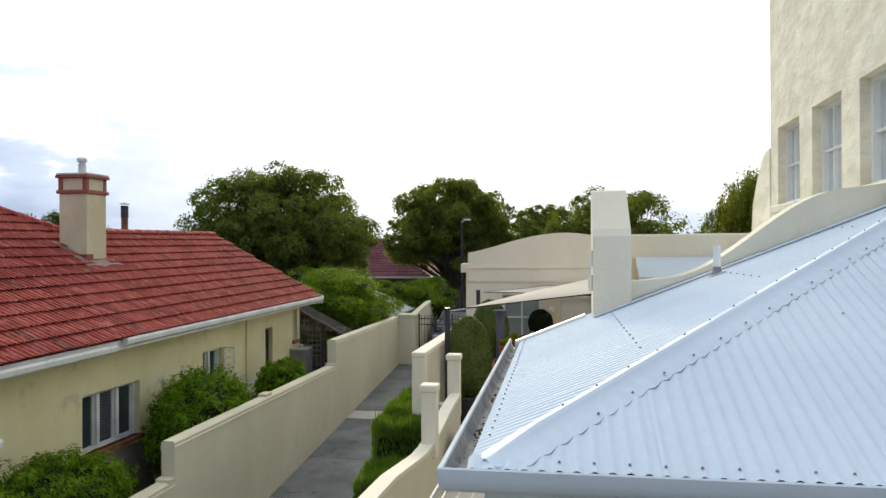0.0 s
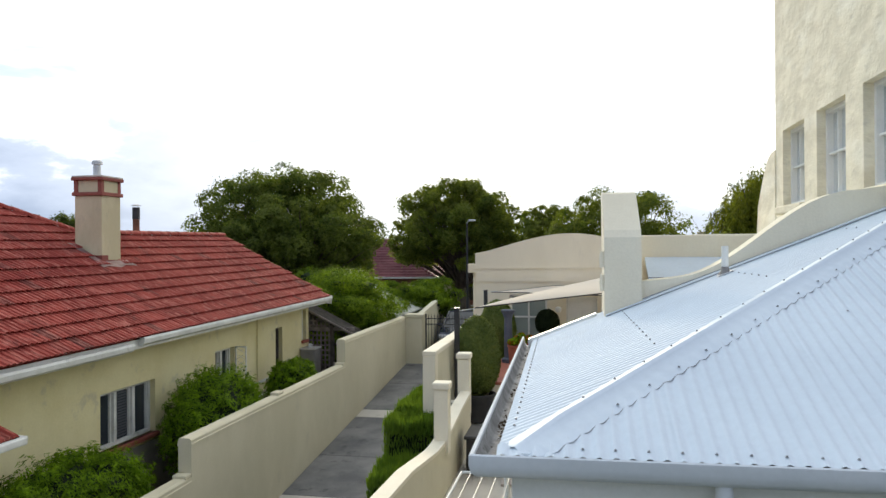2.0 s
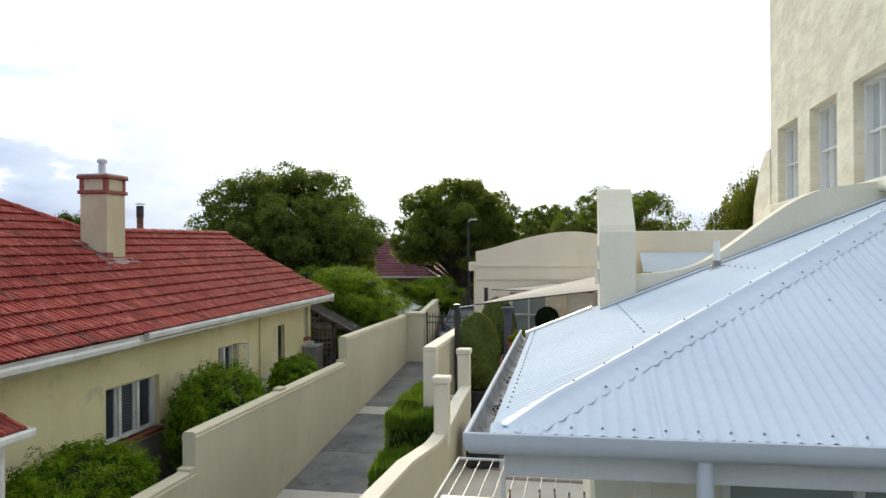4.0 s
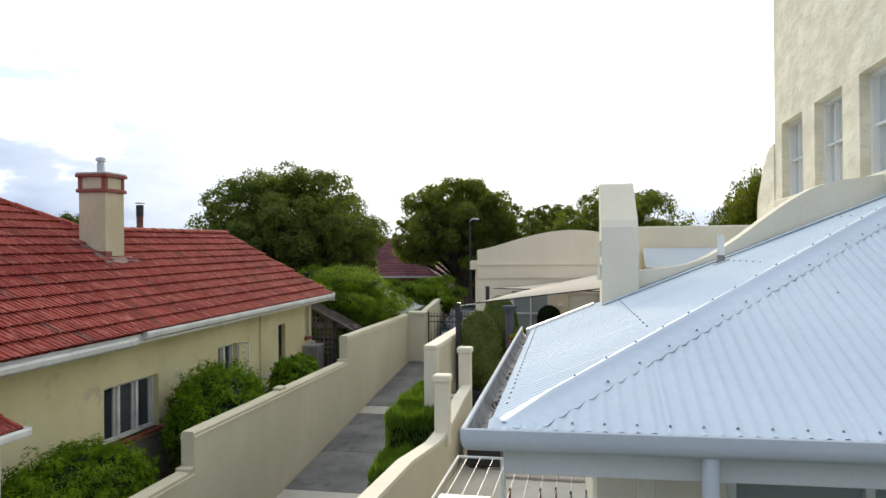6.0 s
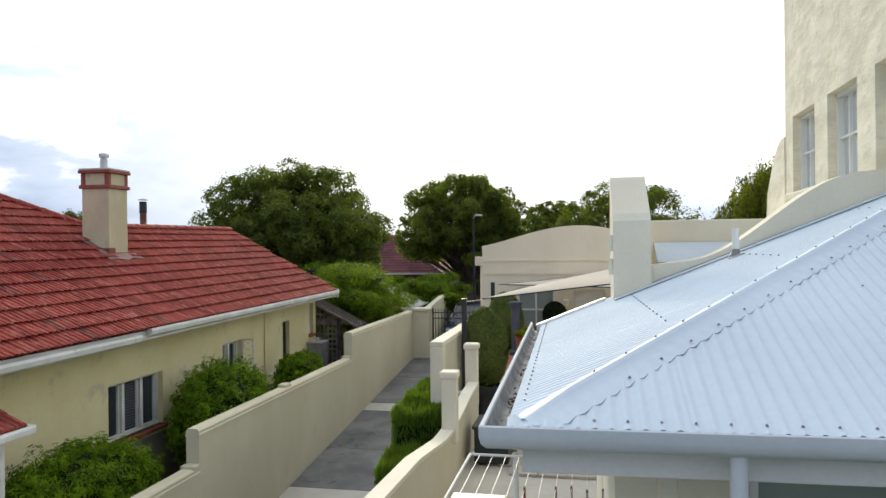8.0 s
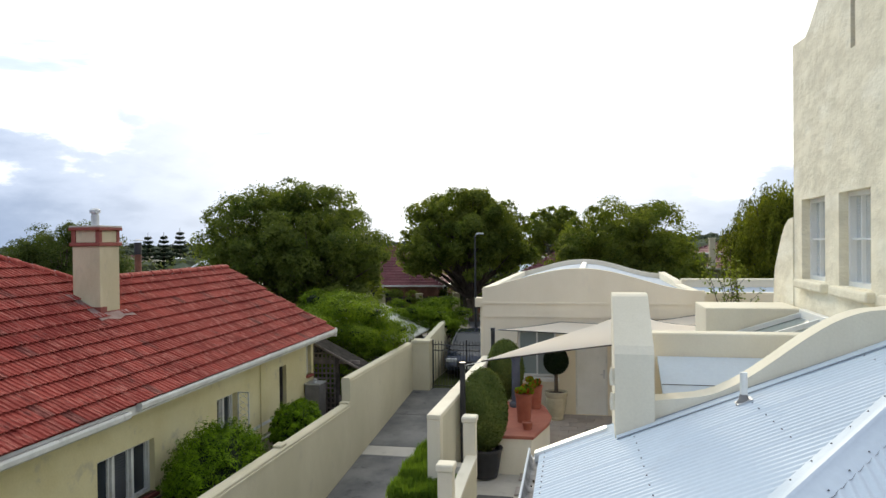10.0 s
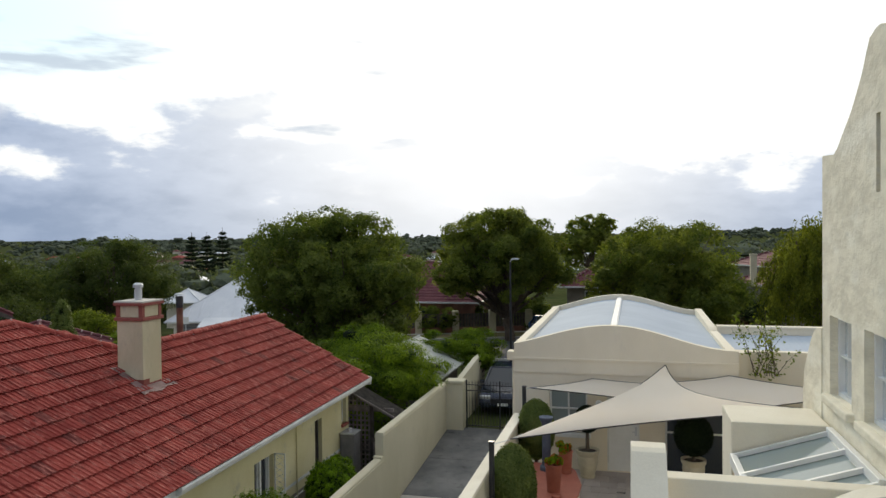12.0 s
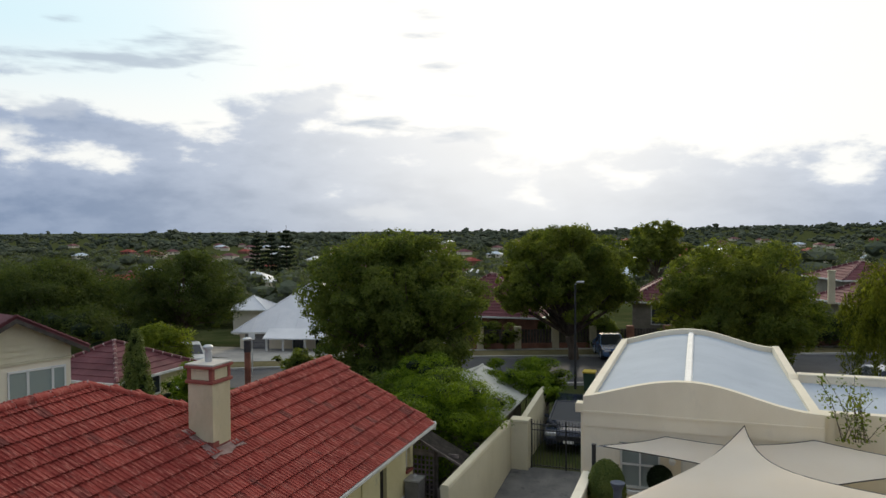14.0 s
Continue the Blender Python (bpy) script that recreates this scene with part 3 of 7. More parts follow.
def tree(name, base, centre, radii, leaf, label, clumps=46, leaves=15000, size=0.16, trunk=0.28, seed=1, droop=0.0, low=-0.45, part_size=0.30, slim=0.5, category="tree", boxy=2.0):
    rng = np.random.default_rng(seed)
    t = thing(name, base, label, category)
    groups = crown_clumps(rng, centre, radii, clumps, part_size, low, boxy)
    bm = bmesh.new()
    c = Vector(centre)
    fork = Vector((base[0] + (c.x - base[0]) * 0.5, base[1] + (c.y - base[1]) * 0.5, base[2] + max(0.6, (c.z - radii[2] * 0.8 - base[2]))))
    tube(bm, [Vector(base) - Vector((0, 0, 0.3)), (Vector(base) + fork) / 2 + Vector((0.08, 0.05, 0)), fork], trunk, 9, trunk * 0.7)
    for i in range(0, len(groups), 3):
        p = groups[i][0]
        mid = fork.lerp(p, 0.5) + Vector((rng.normal(0, 0.2), rng.normal(0, 0.2), 0.25))
        tube(bm, [fork, mid, p], trunk * 0.30, 6, trunk * 0.05)
    part("trunk", bm, "bark", t, smooth=True)
    q = spray_leaves(rng, groups, leaves, size, slim, droop, 0.5, 30, 0.27)
    q = q - np.array(base)
    ob = new("crown", quads_mesh("crown", q, leaf))
    ob.parent = t
    return t


def shrub(name, base, clumps, leaf, label, leaves=5000, size=0.06, seed=1, droop=0.0, slim=0.45, category="bush", stems=5, fill=0.35, kind="", east=None):
    rng = np.random.default_rng(seed)
    t = thing(name, base, label, category, kind=kind)
    bm = bmesh.new()
    for i in range(stems):
        p, r = clumps[i % len(clumps)]
        a = i * 2.4
        tube(bm, [(base[0] + 0.05 * math.cos(a), base[1] + 0.05 * math.sin(a), base[2] - 0.1), ((base[0] + p[0]) / 2, (base[1] + p[1]) / 2, base[2] + (p[2] - base[2]) * 0.5), (p[0] + 0.3 * r[0] * math.cos(a), p[1] + 0.3 * r[1] * math.sin(a), p[2])], 0.035, 6, 0.012)
    part("stem", bm, "bark", t)
    # near-black hearts: the shade inside the bush put into their colour
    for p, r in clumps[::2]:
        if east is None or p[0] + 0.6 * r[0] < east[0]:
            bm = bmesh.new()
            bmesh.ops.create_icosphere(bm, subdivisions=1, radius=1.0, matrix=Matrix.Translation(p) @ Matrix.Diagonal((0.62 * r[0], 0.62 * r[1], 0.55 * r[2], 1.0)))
            part("shade_heart", bm, "leaf_dark_and_shade", t, "near-black inner foliage, shade put into its colour")
    q = spray_leaves(rng, clumps, leaves, size, slim, droop, fill)
    if east is not None:
        q = q[(q[:, :, 0].max(1) < east[0]) | (q[:, :, 2].min(1) > east[1])]
    q = q - np.array(base)
    ob = new("foliage", quads_mesh("foliage", q, leaf))
    ob.parent = t
    return t


# ---- ground ----


def ground_z(y):
    """The lane climbs from the near garden to the street."""
    if y < 5:
        return -1.55
    if y < 24:
        return -1.55 + (y - 5) * (1.80 / 19.0)
    return 0.25 - 0.00 * (y - 24)


def street_drop(x, y):
    """The street runs gently downhill to the west."""
    return -0.62 * min(1.0, max(0.0, (-14.0 - x) / 11.0)) * min(1.0, max(0.0, (y - 28.0) / 6.0))


def far_z(x, y):
    """Beyond the street the land falls away and rises to low hills at the skyline."""
    d = math.hypot(x, y)
    z = ground_z(y) + street_drop(x, y)
    if d > 52:
        k = min(1.0, (d - 52) / 300)
        z -= 11.0 * k * k * (3 - 2 * k) + 1.5 * min(1.0, (d - 52) / 40)
    if d > 700:
        z += (noise.noise((x / 900, y / 900, 0.3)) * 6 + 10) * min(1.0, (d - 700) / 800)
        if x > -200 and y > 0:
            z += 16 * min(1.0, (x + 200) / 900) * min(1.0, (d - 700) / 800)
    return z


def build_ground():
    ys = [-400, -150, -60, -20, -5, 2, 5, 8, 12, 16, 20, 24, 28, 34, 38.2]
    ys += [45.8, 50, 56, 64, 75, 90, 110, 140, 180, 230, 300, 400, 520, 680, 850, 1050, 1300, 1600, 2000, 2500, 3200, 4200]
    xs = sorted({s * v for v in (0, 6, 14, 25, 40, 60, 90, 130, 180, 250, 350, 500, 700, 950, 1300, 1800, 2500, 3400, 4400) for s in (-1, 1)})
    bm = bmesh.new()
    grid = [[bm.verts.new((x, y, far_z(x, y) - 0.02)) for x in xs] for y in ys]
    for r, s in zip(grid, grid[1:]):
        for i in range(len(xs) - 1):
            bm.faces.new((r[i], r[i + 1], s[i + 1], s[i]))
    return solid("ground", bm, "grass", "grass and earth ground rising gently to the street", "ground", "structure", True)


build_ground()


def street_strip(name, v0, v1, low, high, material, label):
    """A strip along the street, following its fall."""
    m = pose(-7.5, 41.0, 0.22, 0, 0, 20)
    bm = bmesh.new()
    rows = []
    for i in range(61):
        u = -150 + i * 5
        ring = []
        for v, z in ((v0, low), (v1, low), (v1, high), (v0, high)):
            p = m @ Vector((u, v, z))
            p.z += street_drop(p.x, max(34.0, p.y))
            ring.append(bm.verts.new(p))
        rows.append(ring)
    for r, q in zip(rows, rows[1:]):
        for k in range(4):
            bm.faces.new((r[k], r[(k + 1) % 4], q[(k + 1) % 4], q[k]))
    solid(name, bm, material, label, name, "structure")


def build_road():
    street_strip("road", -3.9, 3.9, -0.3, 0.03, "asphalt", "dark grey asphalt suburban street")
    for v in (-4.0, 4.0):
        street_strip("kerb", v - 0.12, v + 0.12, -0.3, 0.15, "kerb", "pale concrete street kerb")
    street_strip("verge", 4.3, 6.4, -0.3, 0.10, "dry_grass", "dry grass verge across the street")
    street_strip("footpath", 6.4, 8.0, -0.3, 0.11, "kerb", "pale concrete footpath across the street")
    # paved forecourt before the white cottage
    bm = bmesh.new()
    grid = [[bm.verts.new((x, y, far_z(x, y) + 0.05)) for x in (-42, -38, -34, -30, -26, -22)] for y in (41.5, 44.0, 46.4)]
    for r, q in zip(grid, grid[1:]):
        for k in range(5):
            bm.faces.new((r[k], r[k + 1], q[k + 1], q[k]))
    solid("forecourt", bm, "kerb", "weathered pale concrete forecourt of the white cottage", "pavement", "structure")


build_road()

# ---- lane ----


def build_lane():
    lane = thing("pavement", (-4.5, 14.0, -0.7), "weathered grey concrete lane with a pale cross band", "lane", kind="structure")
    cuts = [2.0, 5.0, 8.0, 11.0, 12.7, 13.25, 15.35, 18.02, 18.66, 21.2, 23.95]
    for a, b in zip(cuts, cuts[1:]):
        pale = b - a < 0.7
        g = 0.010
        bm = bmesh.new()
        vs = box(bm, -5.93, -2.70, a + g, b - g, 0, 1)
        for v in vs:
            v.co.z = ground_z(v.co.y) + (-0.16 if v.co.z < 0.5 else 0.035)
        bmesh.ops.bevel(bm, geom=[e for e in bm.edges if min(v.co.z - ground_z(v.co.y) for v in e.verts) > 0], offset=0.008, segments=1, affect="EDGES")
        part("slab", bm, "pale_concrete" if pale else "concrete", lane, "pale concrete band" if pale else "")


build_lane()


def cap_profile(x, w, z):
    return [(x - w / 2, z - 0.13), (x - w / 2 - 0.012, z - 0.125), (x - w / 2 - 0.012, z - 0.085), (x - w / 2, z - 0.075), (x - w / 2, z - 0.03), (x - w / 2 + 0.03, z), (x + w / 2 - 0.03, z), (x + w / 2, z - 0.03), (x + w / 2, z - 0.075), (x + w / 2 + 0.012, z - 0.085), (x + w / 2 + 0.012, z - 0.125), (x + w / 2, z - 0.13)]


def build_boundary_wall():
    w = thing("boundary_wall", (-6.05, 14, -0.7), "stepped cream rendered boundary wall along the lane", "wall", kind="structure")
    for a, b, top in ((1.0, 9.92, 0.65), (9.92, 17.24, 1.22), (17.24, 23.75, 1.84)):
        bm = bmesh.new()
        vs = box(bm, -6.16, -5.94, a, b, -2.0, top - 0.13)
        part("wall_panel", bm, "wall", w)
        bm = bmesh.new()
        prism(bm, cap_profile(-6.05, 0.22, top), "y", a - 0.004, b)
        part("coping", bm, "wall", w, smooth=False)
    # the coping turns down the end of each step and sits on the lower run as a small block
    for y, top in ((9.92, 0.65), (17.24, 1.22)):
        part("step_foot", soft_box(-6.165, -5.935, y - 0.17, y - 0.006, top - 0.02, top + 0.045, 0.015), "wall", w)
    # small raised block on the coping
    part("coping_block", soft_box(-6.15, -5.97, 13.22, 13.50, 1.21, 1.275, 0.018), "wall", w)
    gp = thing("gate_post", (-5.62, 23.9, 0.2), "square cream rendered gate post beside the iron gate", "gate post")
    part("shaft", soft_box(-5.95, -5.36, 23.62, 24.05, -0.2, 1.80, 0.015), "wall", gp)
    part("cap", soft_box(-5.98, -5.33, 23.58, 24.09, 1.80, 1.92, 0.03), "wall", gp)
    # swept wall beyond the gate
    far = thing("garden_wall", (-5.7, 27, 0.2), "cream rendered wall sweeping up towards the street", "wall", kind="structure")
    top = [(24.05 + i * 0.4, 1.78 + 0.32 * min(1, i / 8)) for i in range(12)]
    bm = strip_prism(bmesh.new(), top, [(y, -0.2) for y, _ in top], "x", -5.78, -5.58)
    part("wall_panel", bm, "wall", far)


build_boundary_wall()


def build_gate():
    g = thing("iron_gate", (-4.2, 23.85, 0.25), "black wrought iron double gate across the lane", "gate")
    x0, x1 = -5.30, -2.98
    for z in (0.36, 1.55, 1.74):
        part("rail", boxes((x0, x1, 23.84, 23.865, z, z + 0.03)), "black", g)
    n = 22
    for i in range(n + 1):
        x = x0 + (x1 - x0) * i / n
        bm = bmesh.new()
        tube(bm, [(x, 23.852, 0.30), (x, 23.852, 1.80)], 0.009, 6)
        tube(bm, [(x, 23.852, 1.80), (x, 23.852, 1.90)], 0.018, 6, 0.002)
        part("bar", bm, "black", g)
    for x in (x0 + 0.02, (x0 + x1) / 2, x1):
        part("stile", soft_box(x - 0.025, x + 0.025, 23.83, 23.875, 0.28, 1.92, 0.006), "black", g)


build_gate()

# ---- red-roofed house ----
EAVE_X, PITCH = -7.10, 0.56


def roof_z(x, y):
    """The slope facing the lane; its eave sags slightly towards the near end."""
    return 2.80 + (y - 19.3) * 0.0115 + PITCH * (EAVE_X - x)


def tile_mesh():
    """A ribbed interlocking roof tile, its length up the slope (y), its width along x."""
    bm = bmesh.new()
    prof = [(-0.104, 0.010), (-0.090, 0.026), (-0.064, 0.026), (-0.050, 0.010), (-0.012, 0.010), (0.002, 0.026), (0.028, 0.026), (0.042, 0.010), (0.102, 0.010)]
    rows = []
    for y, lift in ((-0.02, 0.042), (0.355, 0.0)):
        rows.append([bm.verts.new((x, y, z + lift)) for x, z in prof])
    lip = [bm.verts.new((x, 0.022, 0.004)) for x, z in prof]
    for i in range(len(prof) - 1):
        bm.faces.new((rows[0][i], rows[0][i + 1], rows[1][i + 1], rows[1][i]))
        bm.faces.new((lip[i], lip[i + 1], rows[0][i + 1], rows[0][i]))
    bm.faces.new((lip[0], rows[0][0], rows[1][0]))
    bm.faces.new((lip[-1], rows[1][-1], rows[0][-1]))
    return finish("tile", bm, "tile")


def red_ridge(y):
    """How far in (x) the lane-side slope reaches at y: low ridge, broken hip, high ridge."""
    if y > 13.0:
        return -10.20
    if y > 11.5:
        return -11.5 + (y - 11.5) * (1.30 / 1.5)
    return -11.5


def verge_y(x):
    """The far edge of the roof, drawn in a little towards the ridge."""
    return 19.40 - 0.36 * max(0.0, EAVE_X - x) / 3.1


def red_house():
    h = thing("red_roof_house", (-9.5, 13.0, 0.0), "single-storey yellow rendered house with a red tiled roof", "house")
    wx = -7.62
    # the lane-side wall with its openings: (y0, y1, z0, z1)
    holes = [(10.09, 11.60, 0.86, 1.80), (13.78, 14.62, 0.95, 1.98), (16.82, 17.24, 0.6, 2.14), (18.55, 18.88, 1.62, 2.46)]
    y0, y1, zt, zb = 3.0, 19.05, 2.66, -1.6
    ys = sorted({y0, y1, *(v for q in holes for v in q[:2])})
    bm = bmesh.new()
    for a, b in zip(ys, ys[1:]):
        hole = [q for q in holes if q[0] <= a and b <= q[1]]
        spans = [(zb, hole[0][2]), (hole[0][3], zt)] if hole else [(zb, zt)]
        for lo, hi in spans:
            box(bm, wx - 0.26, wx, a, b, lo, hi)
    bmesh.ops.remove_doubles(bm, verts=bm.verts[:], dist=1e-4)
    part("wall", bm, "yellow", h, "yellow painted render, patched and stained")
    bm = boxes((-13.4, wx - 0.26, 18.79, 19.05, zb, zt), (-15.5, -15.2, 3, 19, zb, zt), (-15.5, wx - 0.26, 2.8, 3.0, zb, zt))
    part("end_wall", bm, "yellow", h)
    prism_bm = prism(bmesh.new(), [(-7.62, zt), (-10.2, 4.30), (-13.0, zt)], "y", 18.70, 18.94)
    part("gable_wall", prism_bm, "yellow", h)
    # grey coat: bare render, with the shade low on the wall painted in
    part("plinth", boxes((wx, wx + 0.006, 3.0, 19.05, -1.6, 0.72)), "plinth", h, "grey lower wall, bare render with shade put into its colour")
    # plinth line and conduits
    part("render_line", boxes((wx, wx + 0.012, 14.9, 18.95, 0.93, 1.0)), "old_white", h)
    part("render_line", boxes((wx, wx + 0.012, 7.0, 10.05, 0.80, 0.85)), "old_white", h)
    part("conduit", tube(bmesh.new(), [(wx + 0.02, 15.75, -0.6), (wx + 0.02, 15.75, 2.62)], 0.016, 6), "yellow", h)
    part("conduit", tube(bmesh.new(), [(wx + 0.02, 15.1, -0.2), (wx + 0.02, 15.1, 0.62), (wx + 0.02, 16.6, 0.66)], 0.02, 6), "old_white", h)
    # windows
    for k, (a, b, lo, hi) in enumerate(holes):
        w = part("window", boxes((wx - 0.19, wx - 0.17, a, b, lo, hi)), "glass", h, "timber casement window with white frame")
        t = 0.055
        fr = boxes((wx - 0.17, wx - 0.10, a, a + t, lo, hi), (wx - 0.17, wx - 0.10, b - t, b, lo, hi), (wx - 0.17, wx - 0.10, a + t, b - t, hi - t, hi), (wx - 0.17, wx - 0.10, a + t, b - t, lo, lo + t))
        part("window_frame", fr, "dark_wood" if k == 2 else "old_white", w)
        n = (3, 2, 1, 1)[k]
        for i in range(1, n):
            y = a + (b - a) * i / n
            part("mullion", boxes((wx - 0.165, wx - 0.09, y - 0.035, y + 0.035, lo + t, hi - t)), "old_white", w)
        for i in range(n):
            p, q = a + (b - a) * i / n + 0.05, a + (b - a) * (i + 1) / n - 0.05
            for c in (p, q - 0.03) if k < 2 else ():
                part("sash_stile", boxes((wx - 0.168, wx - 0.13, c, c + 0.03, lo + t, hi - t)), "old_white", w)
        if k == 0:
            for i in range(17):
                z = lo + 0.09 + i * 0.048
                part("blind_slat", boxes((wx - 0.168, wx - 0.158, a + (b - a) / 3 + 0.05, a + 2 * (b - a) / 3 - 0.05, z, z + 0.03)), "blind", w)
        sill = soft_box(wx - 0.10, wx + 0.07, a - 0.04, b + 0.04, lo - 0.075, lo, 0.012)
        part("sill", sill, "maroon", h, "maroon painted sill")
    # open security screen beside the second window
    sc = part("security_screen", boxes((wx + 0.01, wx + 0.035, 14.64, 14.67, 0.95, 1.98), (wx + 0.25, wx + 0.275, 14.64, 14.67, 0.95, 1.98), (wx + 0.01, wx + 0.27, 14.64, 14.67, 1.955, 1.98), (wx + 0.01, wx + 0.27, 14.64, 14.67, 0.95, 0.975)), "old_white", h, "white steel lattice screen standing open")
    bm = bmesh.new()
    for i in range(7):
        z = 0.98 + i * 0.14
        for s in (0, 1):
            tube(bm, [(wx + 0.02, 14.655, z + 0.14 * s), (wx + 0.26, 14.655, z + 0.14 * (1 - s))], 0.006, 4)
    part("lattice", bm, "old_white", sc)
    # fascia, gutter, soffit
    for a, b in ((3.0, 10.12), (10.38, 19.36)):
        za, zb2 = roof_z(EAVE_X, a), roof_z(EAVE_X, b)
        drop = 0.0 if a > 10 else -0.07
        bm = bmesh.new()
        prof = [(0.00, 0.0), (0.105, 0.02), (0.115, -0.02), (0.100, -0.085), (0.05, -0.12), (0.0, -0.12)]
        lo = [bm.verts.new((EAVE_X - 0.03 + u, a, za + v - 0.02 + drop)) for u, v in prof]
        hi = [bm.verts.new((EAVE_X - 0.03 + u, b, zb2 + v - 0.02 + drop)) for u, v in prof]
        for i in range(len(prof)):
            j = (i + 1) % len(prof)
            bm.faces.new((lo[i], lo[j], hi[j], hi[i]))
        bm.faces.new(lo), bm.faces.new(hi[::-1])
        part("gutter", bm, "old_white", h, "white painted quad gutter, chipped and stained")
        bm = bmesh.new()
        vs = box(bm, EAVE_X - 0.06, EAVE_X - 0.032, a, 10.38 if a < 10 else b, 0, 1)
        for v in vs:
            v.co.z = roof_z(EAVE_X, v.co.y) + (-0.19 if v.co.z < 0.5 else -0.01)
        part("fascia", bm, "old_white", h)
    bm = bmesh.new()
    vs = box(bm, wx - 0.02, EAVE_X - 0.06, 3.0, 19.40, 0, 1)
    for v in vs:
        v.co.z = roof_z(EAVE_X, v.co.y) + (-0.185 if v.co.z < 0.5 else -0.165)
    part("soffit", bm, "old_white", h)
    part("barge_end", soft_box(EAVE_X - 0.09, EAVE_X + 0.05, 19.365, 19.40, 2.58, 2.82, 0.01), "old_white", h)
    # boarding under the tiles, all slopes
    bm = bmesh.new()
    vy = [3.0, 11.5, 13.0, 19.40]
    low = [bm.verts.new((EAVE_X, y, roof_z(EAVE_X, y) - 0.03)) for y in vy]
    top = [bm.verts.new((red_ridge(y), min(y, verge_y(red_ridge(y))), roof_z(red_ridge(y), y) - 0.03)) for y in vy]
    for i in range(3):
        bm.faces.new((low[i], low[i + 1], top[i + 1], top[i]))
    back = [bm.verts.new((x, y, z)) for x, y, z in ((-15.9, 3.0, 2.74), (-15.9, 13.0, 2.74), (-13.5, 13.0, 2.80), (-13.5, 19.4, 2.80))]
    bm.faces.new((top[0], top[1], back[1], back[0]))
    bm.faces.new((top[1], top[2], back[1]))
    bm.faces.new((top[2], top[3], back[3], back[2]))
    bmesh.ops.solidify(bm, geom=bm.faces[:], thickness=0.02)
    part("roof_deck", bm, "tile_far", h)
    bm = bmesh.new()
    edge = [bm.verts.new((x, verge_y(x) + d, roof_z(x, 19.3) + dz)) for x in (EAVE_X, -10.20) for d in (-0.012, 0.012) for dz in (0.0, -0.14)]
    for f in ((0, 1, 5, 4), (2, 6, 7, 3), (0, 4, 6, 2), (1, 3, 7, 5), (0, 2, 3, 1), (4, 5, 7, 6)):
        bm.faces.new([edge[k] for k in f])
    part("verge", bm, "tile_far", h)
    # ridge and hip caps
    line = [((-11.5, y), (-11.5, y + 0.40)) for y in np.arange(3.0, 11.4, 0.40)]
    line += [((-11.5 + 1.30 * k / 5, 11.5 + 1.5 * k / 5), (-11.5 + 1.30 * (k + 1) / 5, 11.5 + 1.5 * (k + 1) / 5)) for k in range(5)]
    line += [((-10.20, y), (-10.20, y + 0.40)) for y in np.arange(13.0, 18.7, 0.40)]
    for (xa, ya), (xb, yb) in line:
        a, b = Vector((xa, ya, roof_z(xa, ya) + 0.02)), Vector((xb, yb, roof_z(xb, yb) + 0.02))
        d = (b - a).normalized()
        s = d.cross(Vector((0, 0, 1))).normalized()
        bm = bmesh.new()
        rows = []
        for p, k in ((a - d * 0.02, 1.10), (b + d * 0.03, 0.94)):
            rows.append([bm.verts.new(p + s * (0.115 * k * math.cos(t)) + Vector((0, 0, 0.085 * k * math.sin(t) - 0.015))) for t in (math.pi * i / 6 for i in range(7))])
        for i in range(6):
            bm.faces.new((rows[0][i], rows[0][i + 1], rows[1][i + 1], rows[1][i]))
        bm.faces.new(rows[0]), bm.faces.new(rows[1][::-1])
        part("ridge_cap", bm, "tile", h)
        # pale bedding mortar squeezed out at the joint and along the lower edge
        bm = bmesh.new()
        tube(bm, [a + s * 0.11 - d * 0.03 + Vector((0, 0, -0.03)), a + s * 0.02 - d * 0.035 + Vector((0, 0, 0.072)), a - s * 0.10 - d * 0.03 + Vector((0, 0, -0.03))], 0.012 + 0.006 * math.sin(7 * ya + 3 * xa), 5)
        part("mortar", bm, "mortar", h, "crumbling pale bedding mortar")
    # chimney
    c = thing("chimney", (-9.45, 12.6, 3.7), "rendered cream chimney stack with maroon bands", "chimney")
    part("shaft", soft_box(-9.76, -9.17, 12.28, 12.86, 3.35, 5.180, 0.012), "chimney", c)
    part("foot_band", boxes((-9.775, -9.155, 12.265, 12.45, 3.60, 4.02), (-9.775, -9.155, 12.45, 12.875, 3.60, 3.93)), "maroon", c, "maroon painted foot")
    part("band", soft_box(-9.80, -9.13, 12.24, 12.90, 5.180, 5.250, 0.012), "maroon", c)
    part("head", soft_box(-9.75, -9.18, 12.29, 12.85, 5.250, 5.480, 0.01), "chimney", c)
    for x, y in ((-9.77, 12.27), (-9.25, 12.27), (-9.25, 12.79)):
        part("corner_band", boxes((x, x + 0.085, y, y + 0.08, 5.250, 5.480)), "maroon", c)
    part("band", soft_box(-9.81, -9.12, 12.23, 12.91, 5.480, 5.540, 0.012), "maroon", c)
    part("cap_slab", soft_box(-9.80, -9.13, 12.24, 12.90, 5.540, 5.575, 0.01), "pale_concrete", c)
    bm = lathe(bmesh.new(), -9.50, 12.60, [(0.075, 5.560), (0.075, 5.780), (0.066, 5.785), (0.066, 5.820), (0.10, 5.825), (0.10, 5.880), (0.07, 5.910), (0.02, 5.920)], 16)
    part("flue_cowl", bm, "zinc", c, "galvanised flue with round cowl", True)
    fl = thing("chimney_flashing", (-9.1, 12.5, 3.8), "dull pinkish lead flashing on the tiles", "flashing")
    bm = bmesh.new()
